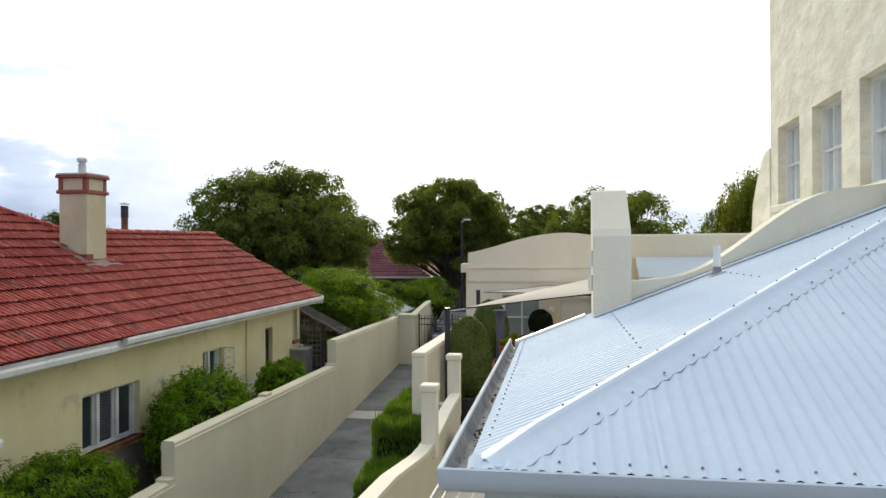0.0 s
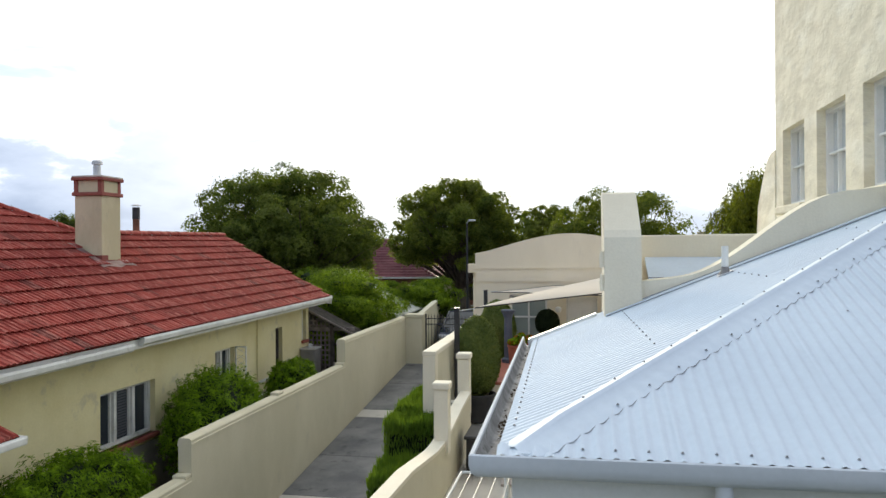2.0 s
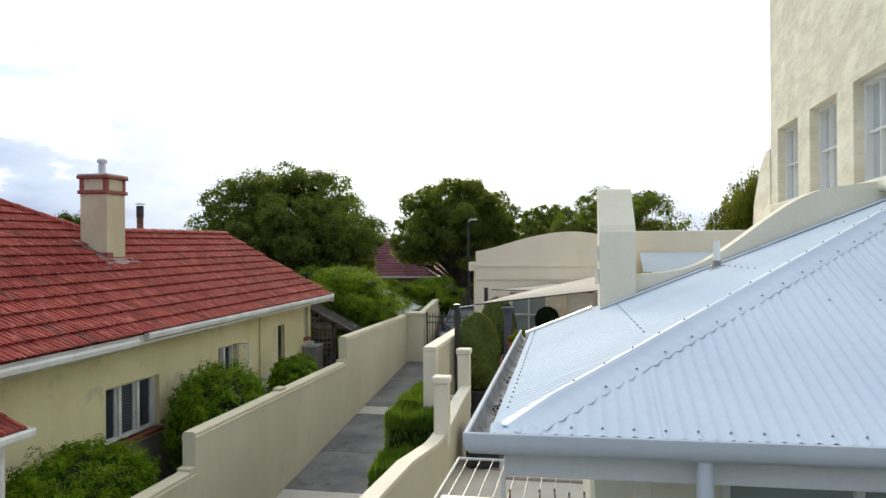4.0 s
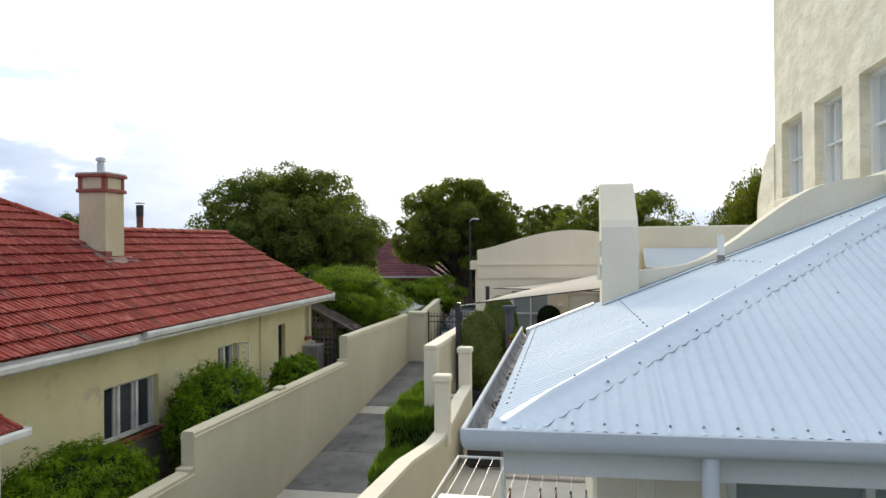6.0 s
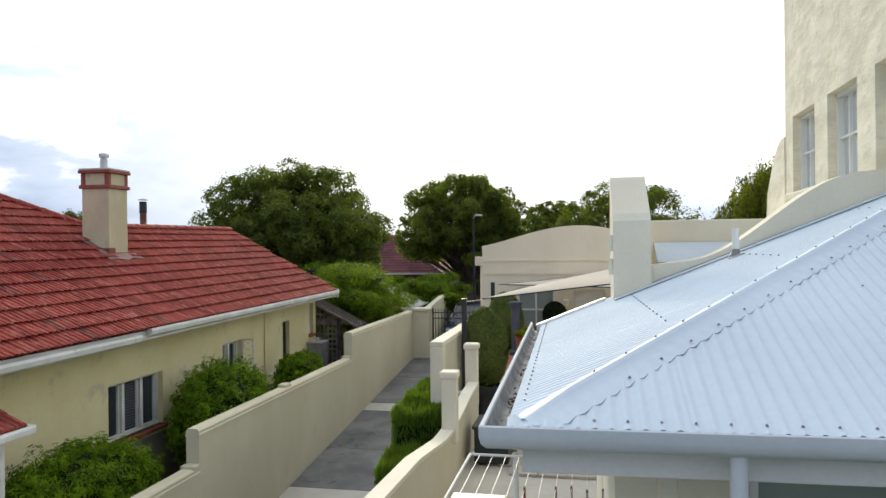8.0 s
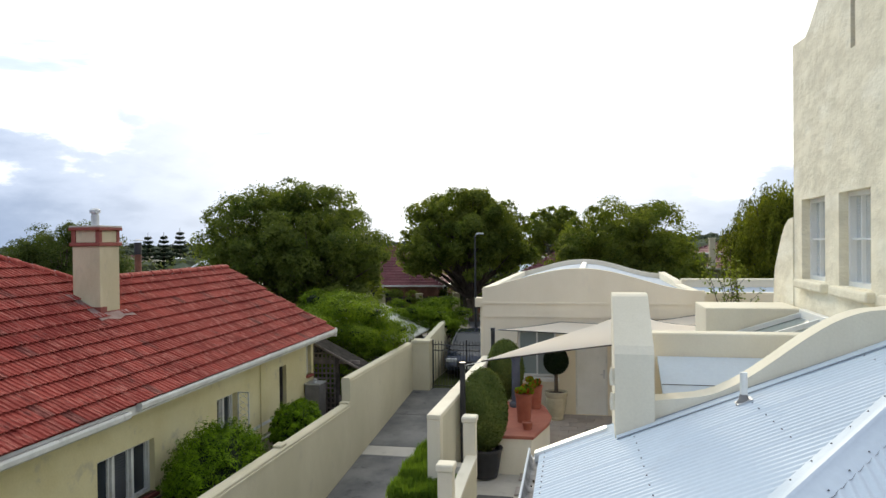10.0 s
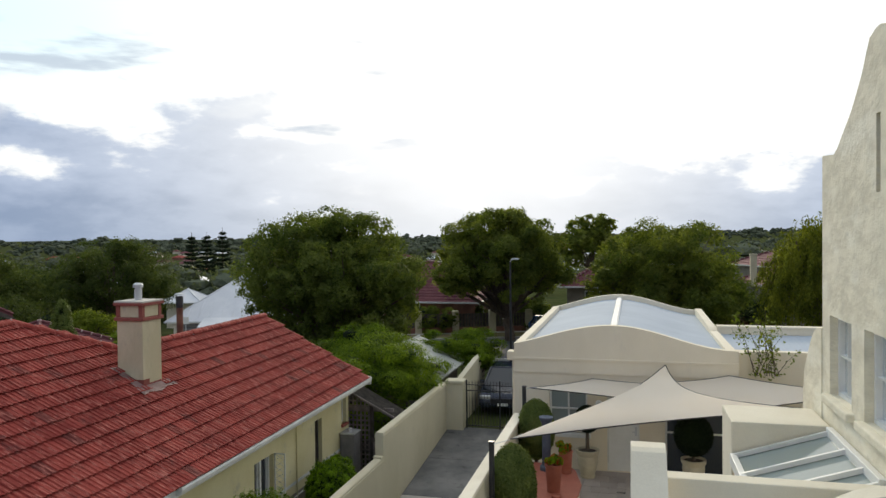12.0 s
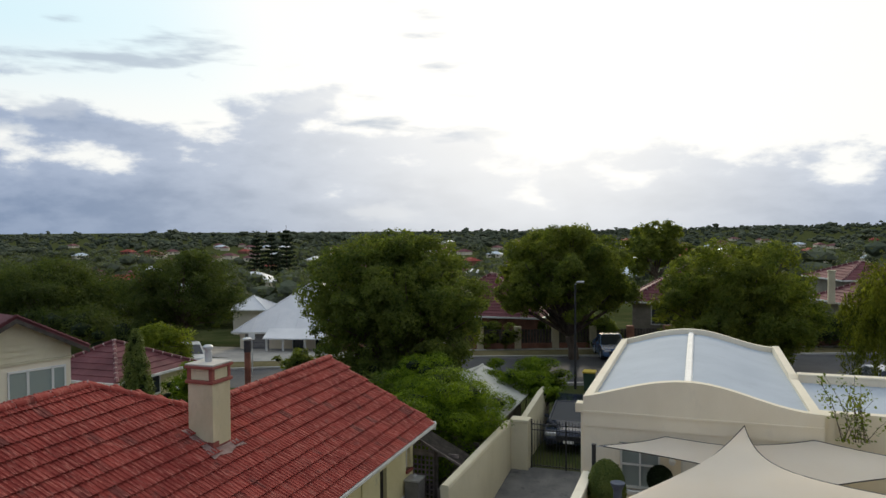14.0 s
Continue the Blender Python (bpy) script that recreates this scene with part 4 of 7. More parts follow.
    pts = [(-9.13, 12.02), (-9.13, 13.02), (-8.93, 13.06), (-8.97, 12.75), (-8.90, 12.5), (-8.96, 12.2), (-8.93, 12.0)]
    vs = [bm.verts.new((x, y, roof_z(x, y) + 0.055)) for x, y in pts]
    bm.faces.new(vs)
    bmesh.ops.solidify(bm, geom=bm.faces[:], thickness=0.012)
    part("apron", bm, "lead", fl)
    bm = bmesh.new()
    vs = [bm.verts.new((x, y, roof_z(x, y) + 0.055)) for x, y in ((-9.13, 12.25), (-9.75, 12.25), (-9.78, 12.08), (-9.10, 12.05))]
    bm.faces.new(vs)
    bmesh.ops.solidify(bm, geom=bm.faces[:], thickness=0.012)
    part("side_apron", bm, "lead", fl)
    # thin flue on the far slope
    f = thing("stove_flue", (-11.6, 17.0, 4.0), "rusty brown steel stove flue with flat cowl", "flue")
    part("pipe", tube(bmesh.new(), [(-11.6, 17.0, 3.4), (-11.6, 17.0, 4.95)], 0.085, 12), "rust", f, smooth=True)
    part("sleeve", tube(bmesh.new(), [(-11.6, 17.0, 4.95), (-11.6, 17.0, 5.26)], 0.095, 12), "black", f, smooth=True)
    part("cowl", lathe(bmesh.new(), -11.6, 17.0, [(0.13, 5.30), (0.13, 5.315), (0.03, 5.35)], 14), "zinc", f)
    return h


RED = red_house()


def red_tiles(house):
    """Courses of tiles on the lane-side slope; the stretch nearest the chimney piece by piece, the rest joined."""
    mesh = tile_mesh()
    gauge, wide = 0.325, 0.206
    cosp = 1 / math.sqrt(1 + PITCH * PITCH)
    tilt = Matrix(((0, -cosp, PITCH * cosp), (1, 0, 0), (0, PITCH * cosp, cosp)))
    rng = random.Random(4)
    inv = root_pose(house).inverted()
    joined, singles = [], 0
    co = np.array([v.co for v in mesh.vertices])
    faces = [tuple(p.vertices) for p in mesh.polygons]
    for r in range(17):
        y = 3.1 + (0.5 * wide if r % 2 else 0)
        x = EAVE_X + 0.03 - r * gauge * cosp
        while y < verge_y(x) - 0.04:
            if x > red_ridge(y) + 0.06 and not (-9.76 < x - 0.15 < -9.2 and 12.28 < y < 12.86):
                m = (Matrix.Translation((x, y, roof_z(x, y) + rng.uniform(-0.003, 0.003))).to_4x4() @ tilt.to_4x4() @ pose(0, 0, 0, rng.uniform(-0.5, 0.5), rng.uniform(-0.4, 0.4), rng.uniform(-0.7, 0.7)))
                if 9.3 < y < 14.3 and r < 12 and singles < 300:
                    ob = new("tile", mesh)
                    ob.parent = house
                    ob.matrix_basis = inv @ m
                    singles += 1
                else:
                    joined.append(inv @ m)
            y += wide
    verts, polys = [], []
    for m in joined:
        n = len(verts)
        a = np.array(m)
        verts.extend((co @ a[:3, :3].T + a[:3, 3]).tolist())
        polys.extend(tuple(i + n for i in f) for f in faces)
    me = bpy.data.meshes.new("tiles")
    me.from_pydata(verts, [], polys)
    me.materials.append(M["tile_far"])
    ob = new("tiles", me)
    ob.parent = house
    tagged(ob, "", "", "", "stuff")


def side_awning():
    """The low tiled porch roof beside the near end of the red-roofed house."""
    a = thing("porch_roof", (-7.2, 7.2, 1.2), "small red tiled porch roof with white gutter", "porch")
    top, low = Vector((-7.55, 0, 2.24)), Vector((-6.74, 0, 1.87))
    bm = bmesh.new()
    vs = [bm.verts.new(p) for p in ((-7.55, 7.36, 2.20), (-7.55, 5.8, 2.20), (-6.75, 5.8, 1.83), (-6.75, 7.40, 1.83))]
    bm.faces.new(vs)
    bmesh.ops.solidify(bm, geom=bm.faces[:], thickness=0.04)
    part("roof_slope", bm, "tile_far", a)
    for k in range(15):
        y = 7.33 - k * 0.103
        for c in range(3):
            p, q = top.lerp(low, c / 3), top.lerp(low, (c + 1.06) / 3)
            bm = bmesh.new()
            ring = [[bm.verts.new((v.x, y + u, v.z + h + lift)) for u, h in ((-0.045, -0.012), (-0.022, 0.018), (0.022, 0.018), (0.045, -0.012))] for v, lift in ((p, 0.0), (q, 0.016))]
            for i in range(4):
                bm.faces.new((ring[0][i], ring[0][(i + 1) % 4], ring[1][(i + 1) % 4], ring[1][i]))
            bm.faces.new(ring[0]), bm.faces.new(ring[1][::-1])
            part("tile", bm, "tile", a)
    # jagged bedded tiles where the slope meets the wall
    for k in range(9):
        y = 7.36 - k * 0.16
        part("abutment_tile", prism(bmesh.new(), [(y, 2.24), (y - 0.15, 2.24), (y - 0.13, 2.27), (y - 0.03, 2.335)], "x", -7.60, -7.46), "tile", a)
    part("gutter", soft_box(-6.75, -6.65, 5.8, 7.44, 1.755, 1.85, 0.02), "old_white", a)
    part("end_gutter", soft_box(-7.50, -6.66, 7.405, 7.455, 1.80, 1.86, 0.012, 2, None), "old_white", a)
    part("end_fascia", strip_prism(bmesh.new(), [(-7.55, 2.21), (-6.74, 1.86)], [(-7.55, 2.08), (-6.74, 1.78)], "y", 7.37, 7.40), "dark_wood", a)
    part("post", soft_box(-6.85, -6.77, 7.0, 7.08, -1.4, 1.72, 0.01), "old_white", a)


side_awning()


def heater_and_shed():
    h = thing("hot_water_unit", (-7.45, 18.6, 0.0), "grey enamelled hot water unit against the house wall", "water heater")
    part("cabinet", soft_box(-7.60, -7.18, 18.35, 18.85, 0.02, 1.40, 0.03), "heater", h)
    part("lid", soft_box(-7.61, -7.17, 18.34, 18.86, 1.40, 1.44, 0.01), "zinc", h)
    part("flue", lathe(bmesh.new(), -7.4, 18.6, [(0.05, 1.43), (0.05, 1.50), (0.08, 1.51), (0.02, 1.54)], 12), "zinc", h)
    part("foot", boxes((-7.58, -7.2, 18.38, 18.83, -0.6, 0.02)), "pale_concrete", h)
    s = thing("garden_shed", (-7.4, 20.5, 0.1), "dark weathered timber lean-to with lattice and a sloping roof", "shed")
    z0 = -0.3
    for x, y, h in ((-7.84, 19.5, 2.4), (-7.08, 19.5, 2.0), (-6.42, 19.5, 1.7), (-6.42, 21.4, 1.7)):
        part("post", soft_box(x - 0.05, x + 0.05, y - 0.05, y + 0.05, z0, h, 0.006), "dark_wood", s)
    bm = bmesh.new()
    vs = [bm.verts.new(p) for p in ((-8.3, 19.3, 2.70), (-6.3, 19.3, 1.69), (-6.3, 20.2, 1.69), (-8.3, 20.2, 2.70))]
    bm.faces.new(vs)
    bmesh.ops.solidify(bm, geom=bm.faces[:], thickness=0.03)
    part("roof_sheet", bm, "dark_wood", s)
    part("roof_edge", prism(bmesh.new(), [(-8.3, 2.72), (-6.3, 1.71), (-6.3, 1.645), (-8.3, 2.655)], "y", 19.24, 19.29), "grey_wood", s, "grey timber roof edge")
    part("back_panel", boxes((-8.3, -6.4, 21.4, 21.45, z0, 1.7)), "dark_wood", s)
    part("side_panel", boxes((-8.35, -8.3, 19.5, 21.45, z0, 2.5)), "dark_wood", s)
    for i in range(6):
        part("lattice_slat", boxes((-7.79 + i * 0.12, -7.745 + i * 0.12, 19.47, 19.49, 0.0, 2.26 - 0.055 * i)), "grey_wood", s)
    for i in range(15):
        part("lattice_slat", boxes((-7.80, -7.10, 19.452, 19.468, 0.10 + i * 0.14, 0.145 + i * 0.14)), "grey_wood", s)
    for i in range(7):
        part("picket", soft_box(-7.02 + i * 0.1, -6.95 + i * 0.1, 19.40, 19.42, z0, 0.92 + 0.04 * (i % 3), 0.005), "grey_wood", s)
    part("cross_beam", boxes((-7.8, -6.42, 19.455, 19.515, 1.80, 1.90)), "grey_wood", s)


heater_and_shed()

# ---- pale house with the steel roof (turned a little) ----
HX, HY, HTURN = -0.53, 2.89, 1.5
EDGE_Z, SLOPE = 3.195, 0.40
LEFT_DROP, SHIFT = 0.035, 0.044     # the left slope lies a little lower, which shifts the hip
NEAR = thing("steel_roof_house", (HX, HY, 0), "cream rendered house with a pale corrugated steel hip roof", "house", rz=HTURN)
R0 = 0.10                 # the sheets start this far inside the gutter
PX, PHASE = 0.0695, 0.0955   # one corrugation, and where the first crest of the front slope lies
WIDE, DEEP = 7.4, 4.22


def sheet(a, b, front):
    """One roof sheet from a to b along the eave, its corrugations running up to the hip."""
    bm = bmesh.new()
    b += 0.010
    n = max(2, round((b - a) / PX * 8))
    rows = []
    for k in range(n + 1):
        u = a + (b - a) * k / n
        wave = (0.0078 if front else 0.0060) * math.cos(2 * math.pi * (u - (PHASE if front else 0.0)) / PX)
        reach = max(0.02, min(u - 2 * SHIFT, DEEP) if front else min(u + 2 * SHIFT, 4.3))
        line = []
        start = -0.06 if front else -0.005
        wave += 0.0035 * k / n
        steps = 2
        for j in range(steps):
            v = start + (reach - start) * j / (steps - 1)
            z = EDGE_Z + SLOPE * v + wave - (0 if front else LEFT_DROP)
            line.append(bm.verts.new((R0 + u, R0 + v, z) if front else (R0 + v, R0 + u, z)))
        rows.append(line)
    for r, s in zip(rows, rows[1:]):
        for j in range(len(r) - 1):
            bm.faces.new((r[j], s[j], s[j + 1], r[j + 1]))
    return bm


def near_roof():
    for i in range(10):
        a, b = i * 0.762, min(WIDE, (i + 1) * 0.762)
        if b > a:
            part("roof_sheet", sheet(a, b, True), "metal_roof", NEAR, smooth=True, local=True)
    for i in range(6):
        a, b = i * 0.762, min(DEEP, (i + 1) * 0.762)
        if b > a:
            part("roof_sheet", sheet(a, b, False), "metal_roof", NEAR, smooth=True, local=True)
    # hip flashing: two wings and a rolled top; the front wing's edge is notched over the corrugations
    bm = bmesh.new()
    steps = 640
    rows = []
    for i in range(steps + 1):
        t = 0.03 + (DEEP - 0.05) * i / steps
        c = R0 + t
        top = EDGE_Z + SLOPE * t
        ripple = 0.0010 * math.sin(2 * math.pi * (t + SHIFT) / PX)
        w = 0.137
        line = []
        for s, lift in ((-1.0, 0.012), (-0.55, 0.016), (-0.22, 0.020), (-0.16, 0.027), (-0.09, 0.035), (0.0, 0.038), (0.09, 0.036), (0.16, 0.030), (0.24, 0.020), (0.55, 0.014), (1.0, 0.010)):
            k = s * w / math.sqrt(2)
            lift *= min(1.0, 0.22 + t / 0.30)
            if s > 0.9:
                k += ripple
            free = k
            k = max(-t, min(t - SHIFT + 0.045, k)) if abs(s) > 0.21 else k
            # s > 0 lies on the front slope: right of and nearer than the hip line
            x, y = c + SHIFT + k, c - SHIFT - k
            if s > 0.9:
                lift = 0.0050 * math.cos(2 * math.pi * (x - R0 - PHASE) / PX) + 0.0050 if free == k else -0.004
            line.append(bm.verts.new((x, y, min(EDGE_Z + SLOPE * (y - R0), EDGE_Z - LEFT_DROP + SLOPE * (x - R0)) + lift)))
        rows.append(line)
    for r, q in zip(rows, rows[1:]):
        for j in range(len(r) - 1):
            bm.faces.new((r[j], r[j + 1], q[j + 1], q[j]))
    part("hip_flashing", bm, "metal_roof", NEAR, "folded pale steel hip capping with notched edge", True, local=True)
    # a thin dark strip added as the shadow line under the notched edge
    bm = bmesh.new()
    rows = []
    for i in range(steps + 1):
        t = 0.125 + (DEEP - 0.145) * i / steps
        k = SHIFT + 0.137 / math.sqrt(2) + 0.0010 * math.sin(2 * math.pi * (t + SHIFT) / PX) + 0.0012
        x, y = R0 + t + k, R0 + t - k
        z = EDGE_Z + SLOPE * (y - R0) + 0.0050 * math.cos(2 * math.pi * (x - R0 - PHASE) / PX) + 0.0045
        rows.append([bm.verts.new((x, y, z - 0.0014)), bm.verts.new((x - 0.002, y + 0.002, z))])
    for r, q in zip(rows, rows[1:]):
        bm.faces.new((r[0], q[0], q[1], r[1]))
    part("shadow_strip", bm, "screw", NEAR, local=True)
    # screws
    bm = bmesh.new()

    def screw(x, y, z):
        lathe(bm, x, y, [(0.0075, z), (0.0075, z + 0.003), (0.0045, z + 0.004), (0.0045, z + 0.008)], 6)
    for i in range(1, 53):
        u = i * 2 * PX
        if u + PHASE < WIDE and u > 0.26:
            screw(R0 + u + PHASE, R0 - 0.015, EDGE_Z - SLOPE * 0.015 + 0.0095)
        for v in (1.25, 2.3, 3.35):
            if u > v + 0.40 and u < WIDE and i % 2:
                screw(R0 + u + PHASE, R0 + v, EDGE_Z + SLOPE * v + 0.0095)
        if u < DEEP:
            if u > 0.36:
                screw(R0 + 0.05, R0 + u, EDGE_Z - LEFT_DROP + SLOPE * 0.05 + 0.009)
            w = i * 3 * PX
            for v in (0.83, 1.74, 2.65):
                if DEEP > w > v + 0.35:
                    screw(R0 + v, R0 + w, EDGE_Z - LEFT_DROP + SLOPE * v + 0.009)
    for i in range(1, 24):
        t = 0.26 + i * 0.165
        for s in (-0.8, 0.8):
            k = s * 0.137 / math.sqrt(2) + SHIFT
            if t - abs(k) > 0.03 and t < DEEP:
                screw(R0 + t + k, R0 + t - k, min(EDGE_Z + SLOPE * (t - k), EDGE_Z - LEFT_DROP + SLOPE * (t + k)) + 0.014)
    part("roof_screws", bm, "screw", NEAR, local=True, kind="stuff")
    # gutters: a half-round pressing with a rolled lip
    prof = [(0.115, -0.060), (0.110, -0.060), (0.108, -0.078), (0.095, -0.086), (0.065, -0.090), (0.030, -0.084), (0.010, -0.055), (0.003, 0.0), (-0.008, 0.008), (-0.014, 0.002), (-0.014, -0.040), (-0.006, -0.072), (0.014, -0.095), (0.05, -0.104), (0.10, -0.100), (0.115, -0.090)]
    top = 3.180
    bm = bmesh.new()
    lo = [bm.verts.new((u, u, top + v)) for u, v in prof]
    hi = [bm.verts.new((WIDE, u, top + v)) for u, v in prof]
    for i in range(len(prof)):
        j = (i + 1) % len(prof)
        bm.faces.new((lo[i], lo[j], hi[j], hi[i]))
    bm.faces.new(hi)
    part("gutter", bm, "gutter", NEAR, "pale steel quad gutter, mitred at the corner", True, local=True)
    bm = bmesh.new()
    lo = [bm.verts.new((u, u, top + v)) for u, v in prof]
    hi = [bm.verts.new((u, DEEP + 0.08, top + v)) for u, v in prof]
    for i in range(len(prof)):
        j = (i + 1) % len(prof)
        bm.faces.new((lo[i], lo[j], hi[j], hi[i]))
    bm.faces.new(hi)
    part("gutter", bm, "gutter", NEAR, "", True, local=True)
    bm = bmesh.new()
    lining = [(0.108, -0.074), (0.094, -0.083), (0.065, -0.087), (0.032, -0.081), (0.0125, -0.053), (0.0065, -0.012)]
    lo = [bm.verts.new((u, 0.02 + u, top + v)) for u, v in lining]
    hi = [bm.verts.new((u, DEEP, top + v)) for u, v in lining]
    for i in range(len(lining) - 1):
        bm.faces.new((lo[i], lo[i + 1], hi[i + 1], hi[i]))
    part("gutter_silt", bm, "silt", NEAR, "dull grey dust and silt inside the gutter", True, local=True)
    rng = np.random.default_rng(8)
    n = 110
    y = np.concatenate([rng.uniform(0.5, 1.6, n // 2), rng.uniform(0.3, 3.6, n - n // 2)])
    c = np.stack([rng.uniform(0.05, 0.10, n), y, top - 0.080 + rng.uniform(0, 0.035, n)], axis=1)
    litter = new("gutter_litter", quads_mesh("gutter_litter", leaf_quads(rng, c, np.tile([0, 0, 1.0], (n, 1)), 0.013), "leaf_litter"))
    litter.parent = NEAR
    tagged(litter, "dead leaves caught in the gutter", "", "", "stuff")
    # fascia, soffit, beam
    part("fascia", boxes((0.118, WIDE, 0.118, 0.145, 3.10, 3.15), (0.118, 0.145, 0.145, DEEP, 3.10, 3.125)), "white", NEAR, local=True)
    part("soffit", boxes((0.145, WIDE, 0.145, DEEP, 3.105, 3.12)), "white", NEAR, local=True)
    part("beam", soft_box(0.16, WIDE, 0.15, 0.28, 2.945, 3.104, 0.006), "white", NEAR, "white painted verandah beam", local=True)
    part("side_beam", soft_box(0.16, 0.29, 0.28, DEEP, 2.945, 3.104, 0.006), "white", NEAR, local=True)
    dp = part("downpipe", tube(bmesh.new(), [(1.05, 0.05, 3.11), (1.05, 0.05, 0.75)], 0.036, 14), "gutter", NEAR, "round pale downpipe", True, local=True)
    part("gutter_outlet", lathe(bmesh.new(), 1.05, 0.05, [(0.040, 3.09), (0.040, 3.112)], 14), "gutter", dp, local=True)
    # house walls under the roof with the verandah opening
    part("wall", boxes((0.62, 0.85, 1.2, DEEP, 0.5, 3.0), (2.6, WIDE, 1.2, 1.4, 0.5, 1.5), (0.85, 1.35, 1.2, 1.4, 0.5, 3.0), (1.35, WIDE, 1.2, 1.4, 2.75, 3.0)), "render", NEAR, local=True)
    part("sliding_window", boxes((1.35, WIDE, 1.28, 1.30, 1.5, 2.75), (1.35, 2.6, 1.28, 1.30, 0.6, 1.5)), "sky_tint_glass", NEAR, "wide window under the verandah", local=True)
    for x in (1.36, 2.1, 2.62, 3.6, 4.6):
        part("window_frame", boxes((x, x + 0.05, 1.24, 1.32, 0.6, 2.75)), "white", NEAR, local=True)
    part("verandah_post", soft_box(0.80, 0.89, 0.62, 0.71, 0.6, 2.945, 0.008), "render", NEAR, local=True)
    # white capping along the far edge of the left slope
    bm = bmesh.new()
    for x0, x1 in ((0.05, 0.72),):
        za, zb = (EDGE_Z - LEFT_DROP + SLOPE * (x - R0) for x in (x0, x1))
        strip_prism(bm, [(x0, za + 0.035), (x1, zb + 0.035)], [(x0, za - 0.05), (x1, zb - 0.05)], "y", DEEP - 0.07, DEEP + 0.04)
    part("edge_capping", bm, "white", NEAR, local=True)
    # vent pipe through the left slope
    v = part("vent_pipe", lathe(bmesh.new(), 1.80, 3.55, [(0.030, 3.72), (0.030, 4.09)], 14), "white", NEAR, "white plastic vent pipe", True, local=True)
    bm = lathe(bmesh.new(), 1.80, 3.55, [(0.065, 3.80), (0.06, 3.84), (0.04, 3.87), (0.032, 3.91)], 14)
    part("boot", bm, "heater", v, "grey rubber pipe flashing", True, local=True)
    bm = boxes((1.74, 1.86, 3.49, 3.61, -0.006, 0.006))
    for q in bm.verts:
        q.co.z += EDGE_Z - LEFT_DROP + SLOPE * (q.co.x - R0) + 0.012
    part("flashing_plate", bm, "zinc", v, local=True)


near_roof()


def smooth_line(a, b, n=18, za=0.0, zb=1.0):
    """An S-shaped sweep between two points."""
    return [(a[0] + (b[0] - a[0]) * i / n, a[1] + (b[1] - a[1]) * (0.5 - 0.5 * math.cos(math.pi * i / n))) for i in range(n + 1)]


def villa():
    v = thing("villa", (2.9, 8.6, 0), "tall cream rendered villa with a curved gable and sash windows", "house")
    # curved parapet between steel roof and yard
    top = [(0.45, 3.76), (0.70, 3.79)] + smooth_line((0.75, 3.80), (2.35, 4.585), 16)[1:] + [(2.62, 4.62), (3.3, 4.64)]
    bm = strip_prism(bmesh.new(), top, [(x, 0.5) for x, _ in top], "y", 6.80, 7.06)
    part("parapet", bm, "render", v, "curved cream parapet", True)
    part("flashing", strip_prism(bmesh.new(), [(0.5, 3.60), (3.2, 4.68 - 0.02)], [(0.5, 3.52), (3.2, 4.60 - 0.02)], "y", 6.785, 6.80), "metal_roof", v)
    line = [(0.16, 3.373 + 0.4 * 0.16), (3.05, 3.373 + 0.4 * 3.05)]
    part("apron_flashing", strip_prism(bmesh.new(), [(x, z + 0.022) for x, z in line], [(x, z + 0.008) for x, z in line], "y", 6.655, 6.785), "metal_roof", v, "flat steel apron flashing along the parapet foot")
    part("apron_edge", tube(bmesh.new(), [(x, 6.652, z + 0.012) for x, z in line], 0.0025, 6), "screw", v)
    part("flashing_seam", tube(bmesh.new(), [(0.5, 6.78, 3.605), (3.2, 6.78, 4.665)], 0.003, 6), "screw", v)
    # chimney-like pier with a sloping shoulder
    p = part("pier", prism(bmesh.new(), [(6.74, 0.5), (6.74, 4.18), (6.80, 4.25), (7.42, 4.64), (7.52, 4.66), (7.72, 4.66), (7.72, 0.5)], "x", 0.15, 0.49), "render", v, "cream buttress pier with sloping shoulder")
    for z, r in ((4.02, 0.032), (3.80, 0.030)):
        part("scroll", tube(bmesh.new(), [(0.14, 6.78, z - 0.12), (0.13, 6.78, z - 0.04), (0.135, 6.78, z + 0.03)], r, 8, 0.02), "render", p, smooth=True)
    # second parapet and the little roofs between
    part("rear_parapet", soft_box(0.49, 2.95, 7.98, 8.22, 0.5, 4.22, 0.015), "render", v)
    part("valley_roof", prism(bmesh.new(), [(7.07, 3.55), (7.97, 3.98), (7.97, 3.94), (7.07, 3.51)], "x", 0.62, 2.9), "metal_roof", v, "pale steel valley roof")
    for i in range(11):
        y = 7.10 + i * 0.078
        z = 3.541 + (y - 7.07) * (0.43 / 0.9)
        part("corrugation", tube(bmesh.new(), [(0.62, y, z - 0.004), (2.9, y, z - 0.004)], 0.010, 6), "metal_roof", v)
    part("sheet_lap", boxes((0.62, 2.9, 7.52, 7.524, 3.77, 3.776)), "edge", v)
    part("box_wall", soft_box(1.45, 2.66, 10.35, 11.35, 0.5, 4.27, 0.015), "render", v)
    part("plant_ledge", boxes((2.0, 2.72, 11.35, 12.5, 0.5, 3.4)), "render", v)
    # glass lean-to against the tall wall
    g = part("glass_roof", prism(bmesh.new(), [(1.48, 3.79), (2.66, 4.18), (2.66, 4.165), (1.48, 3.775)], "y", 8.24, 10.33), "sky_tint_glass", v, "glazed lean-to with white bars")
    for y in (8.26, 8.75, 9.45, 10.25):
        part("glazing_bar", prism(bmesh.new(), [(1.45, 3.79), (2.67, 4.19), (2.67, 4.25), (1.45, 3.85)], "y", y, y + 0.045), "white", g)
    part("top_frame", soft_box(2.60, 2.68, 8.24, 10.33, 4.15, 4.27, 0.008), "white", g)
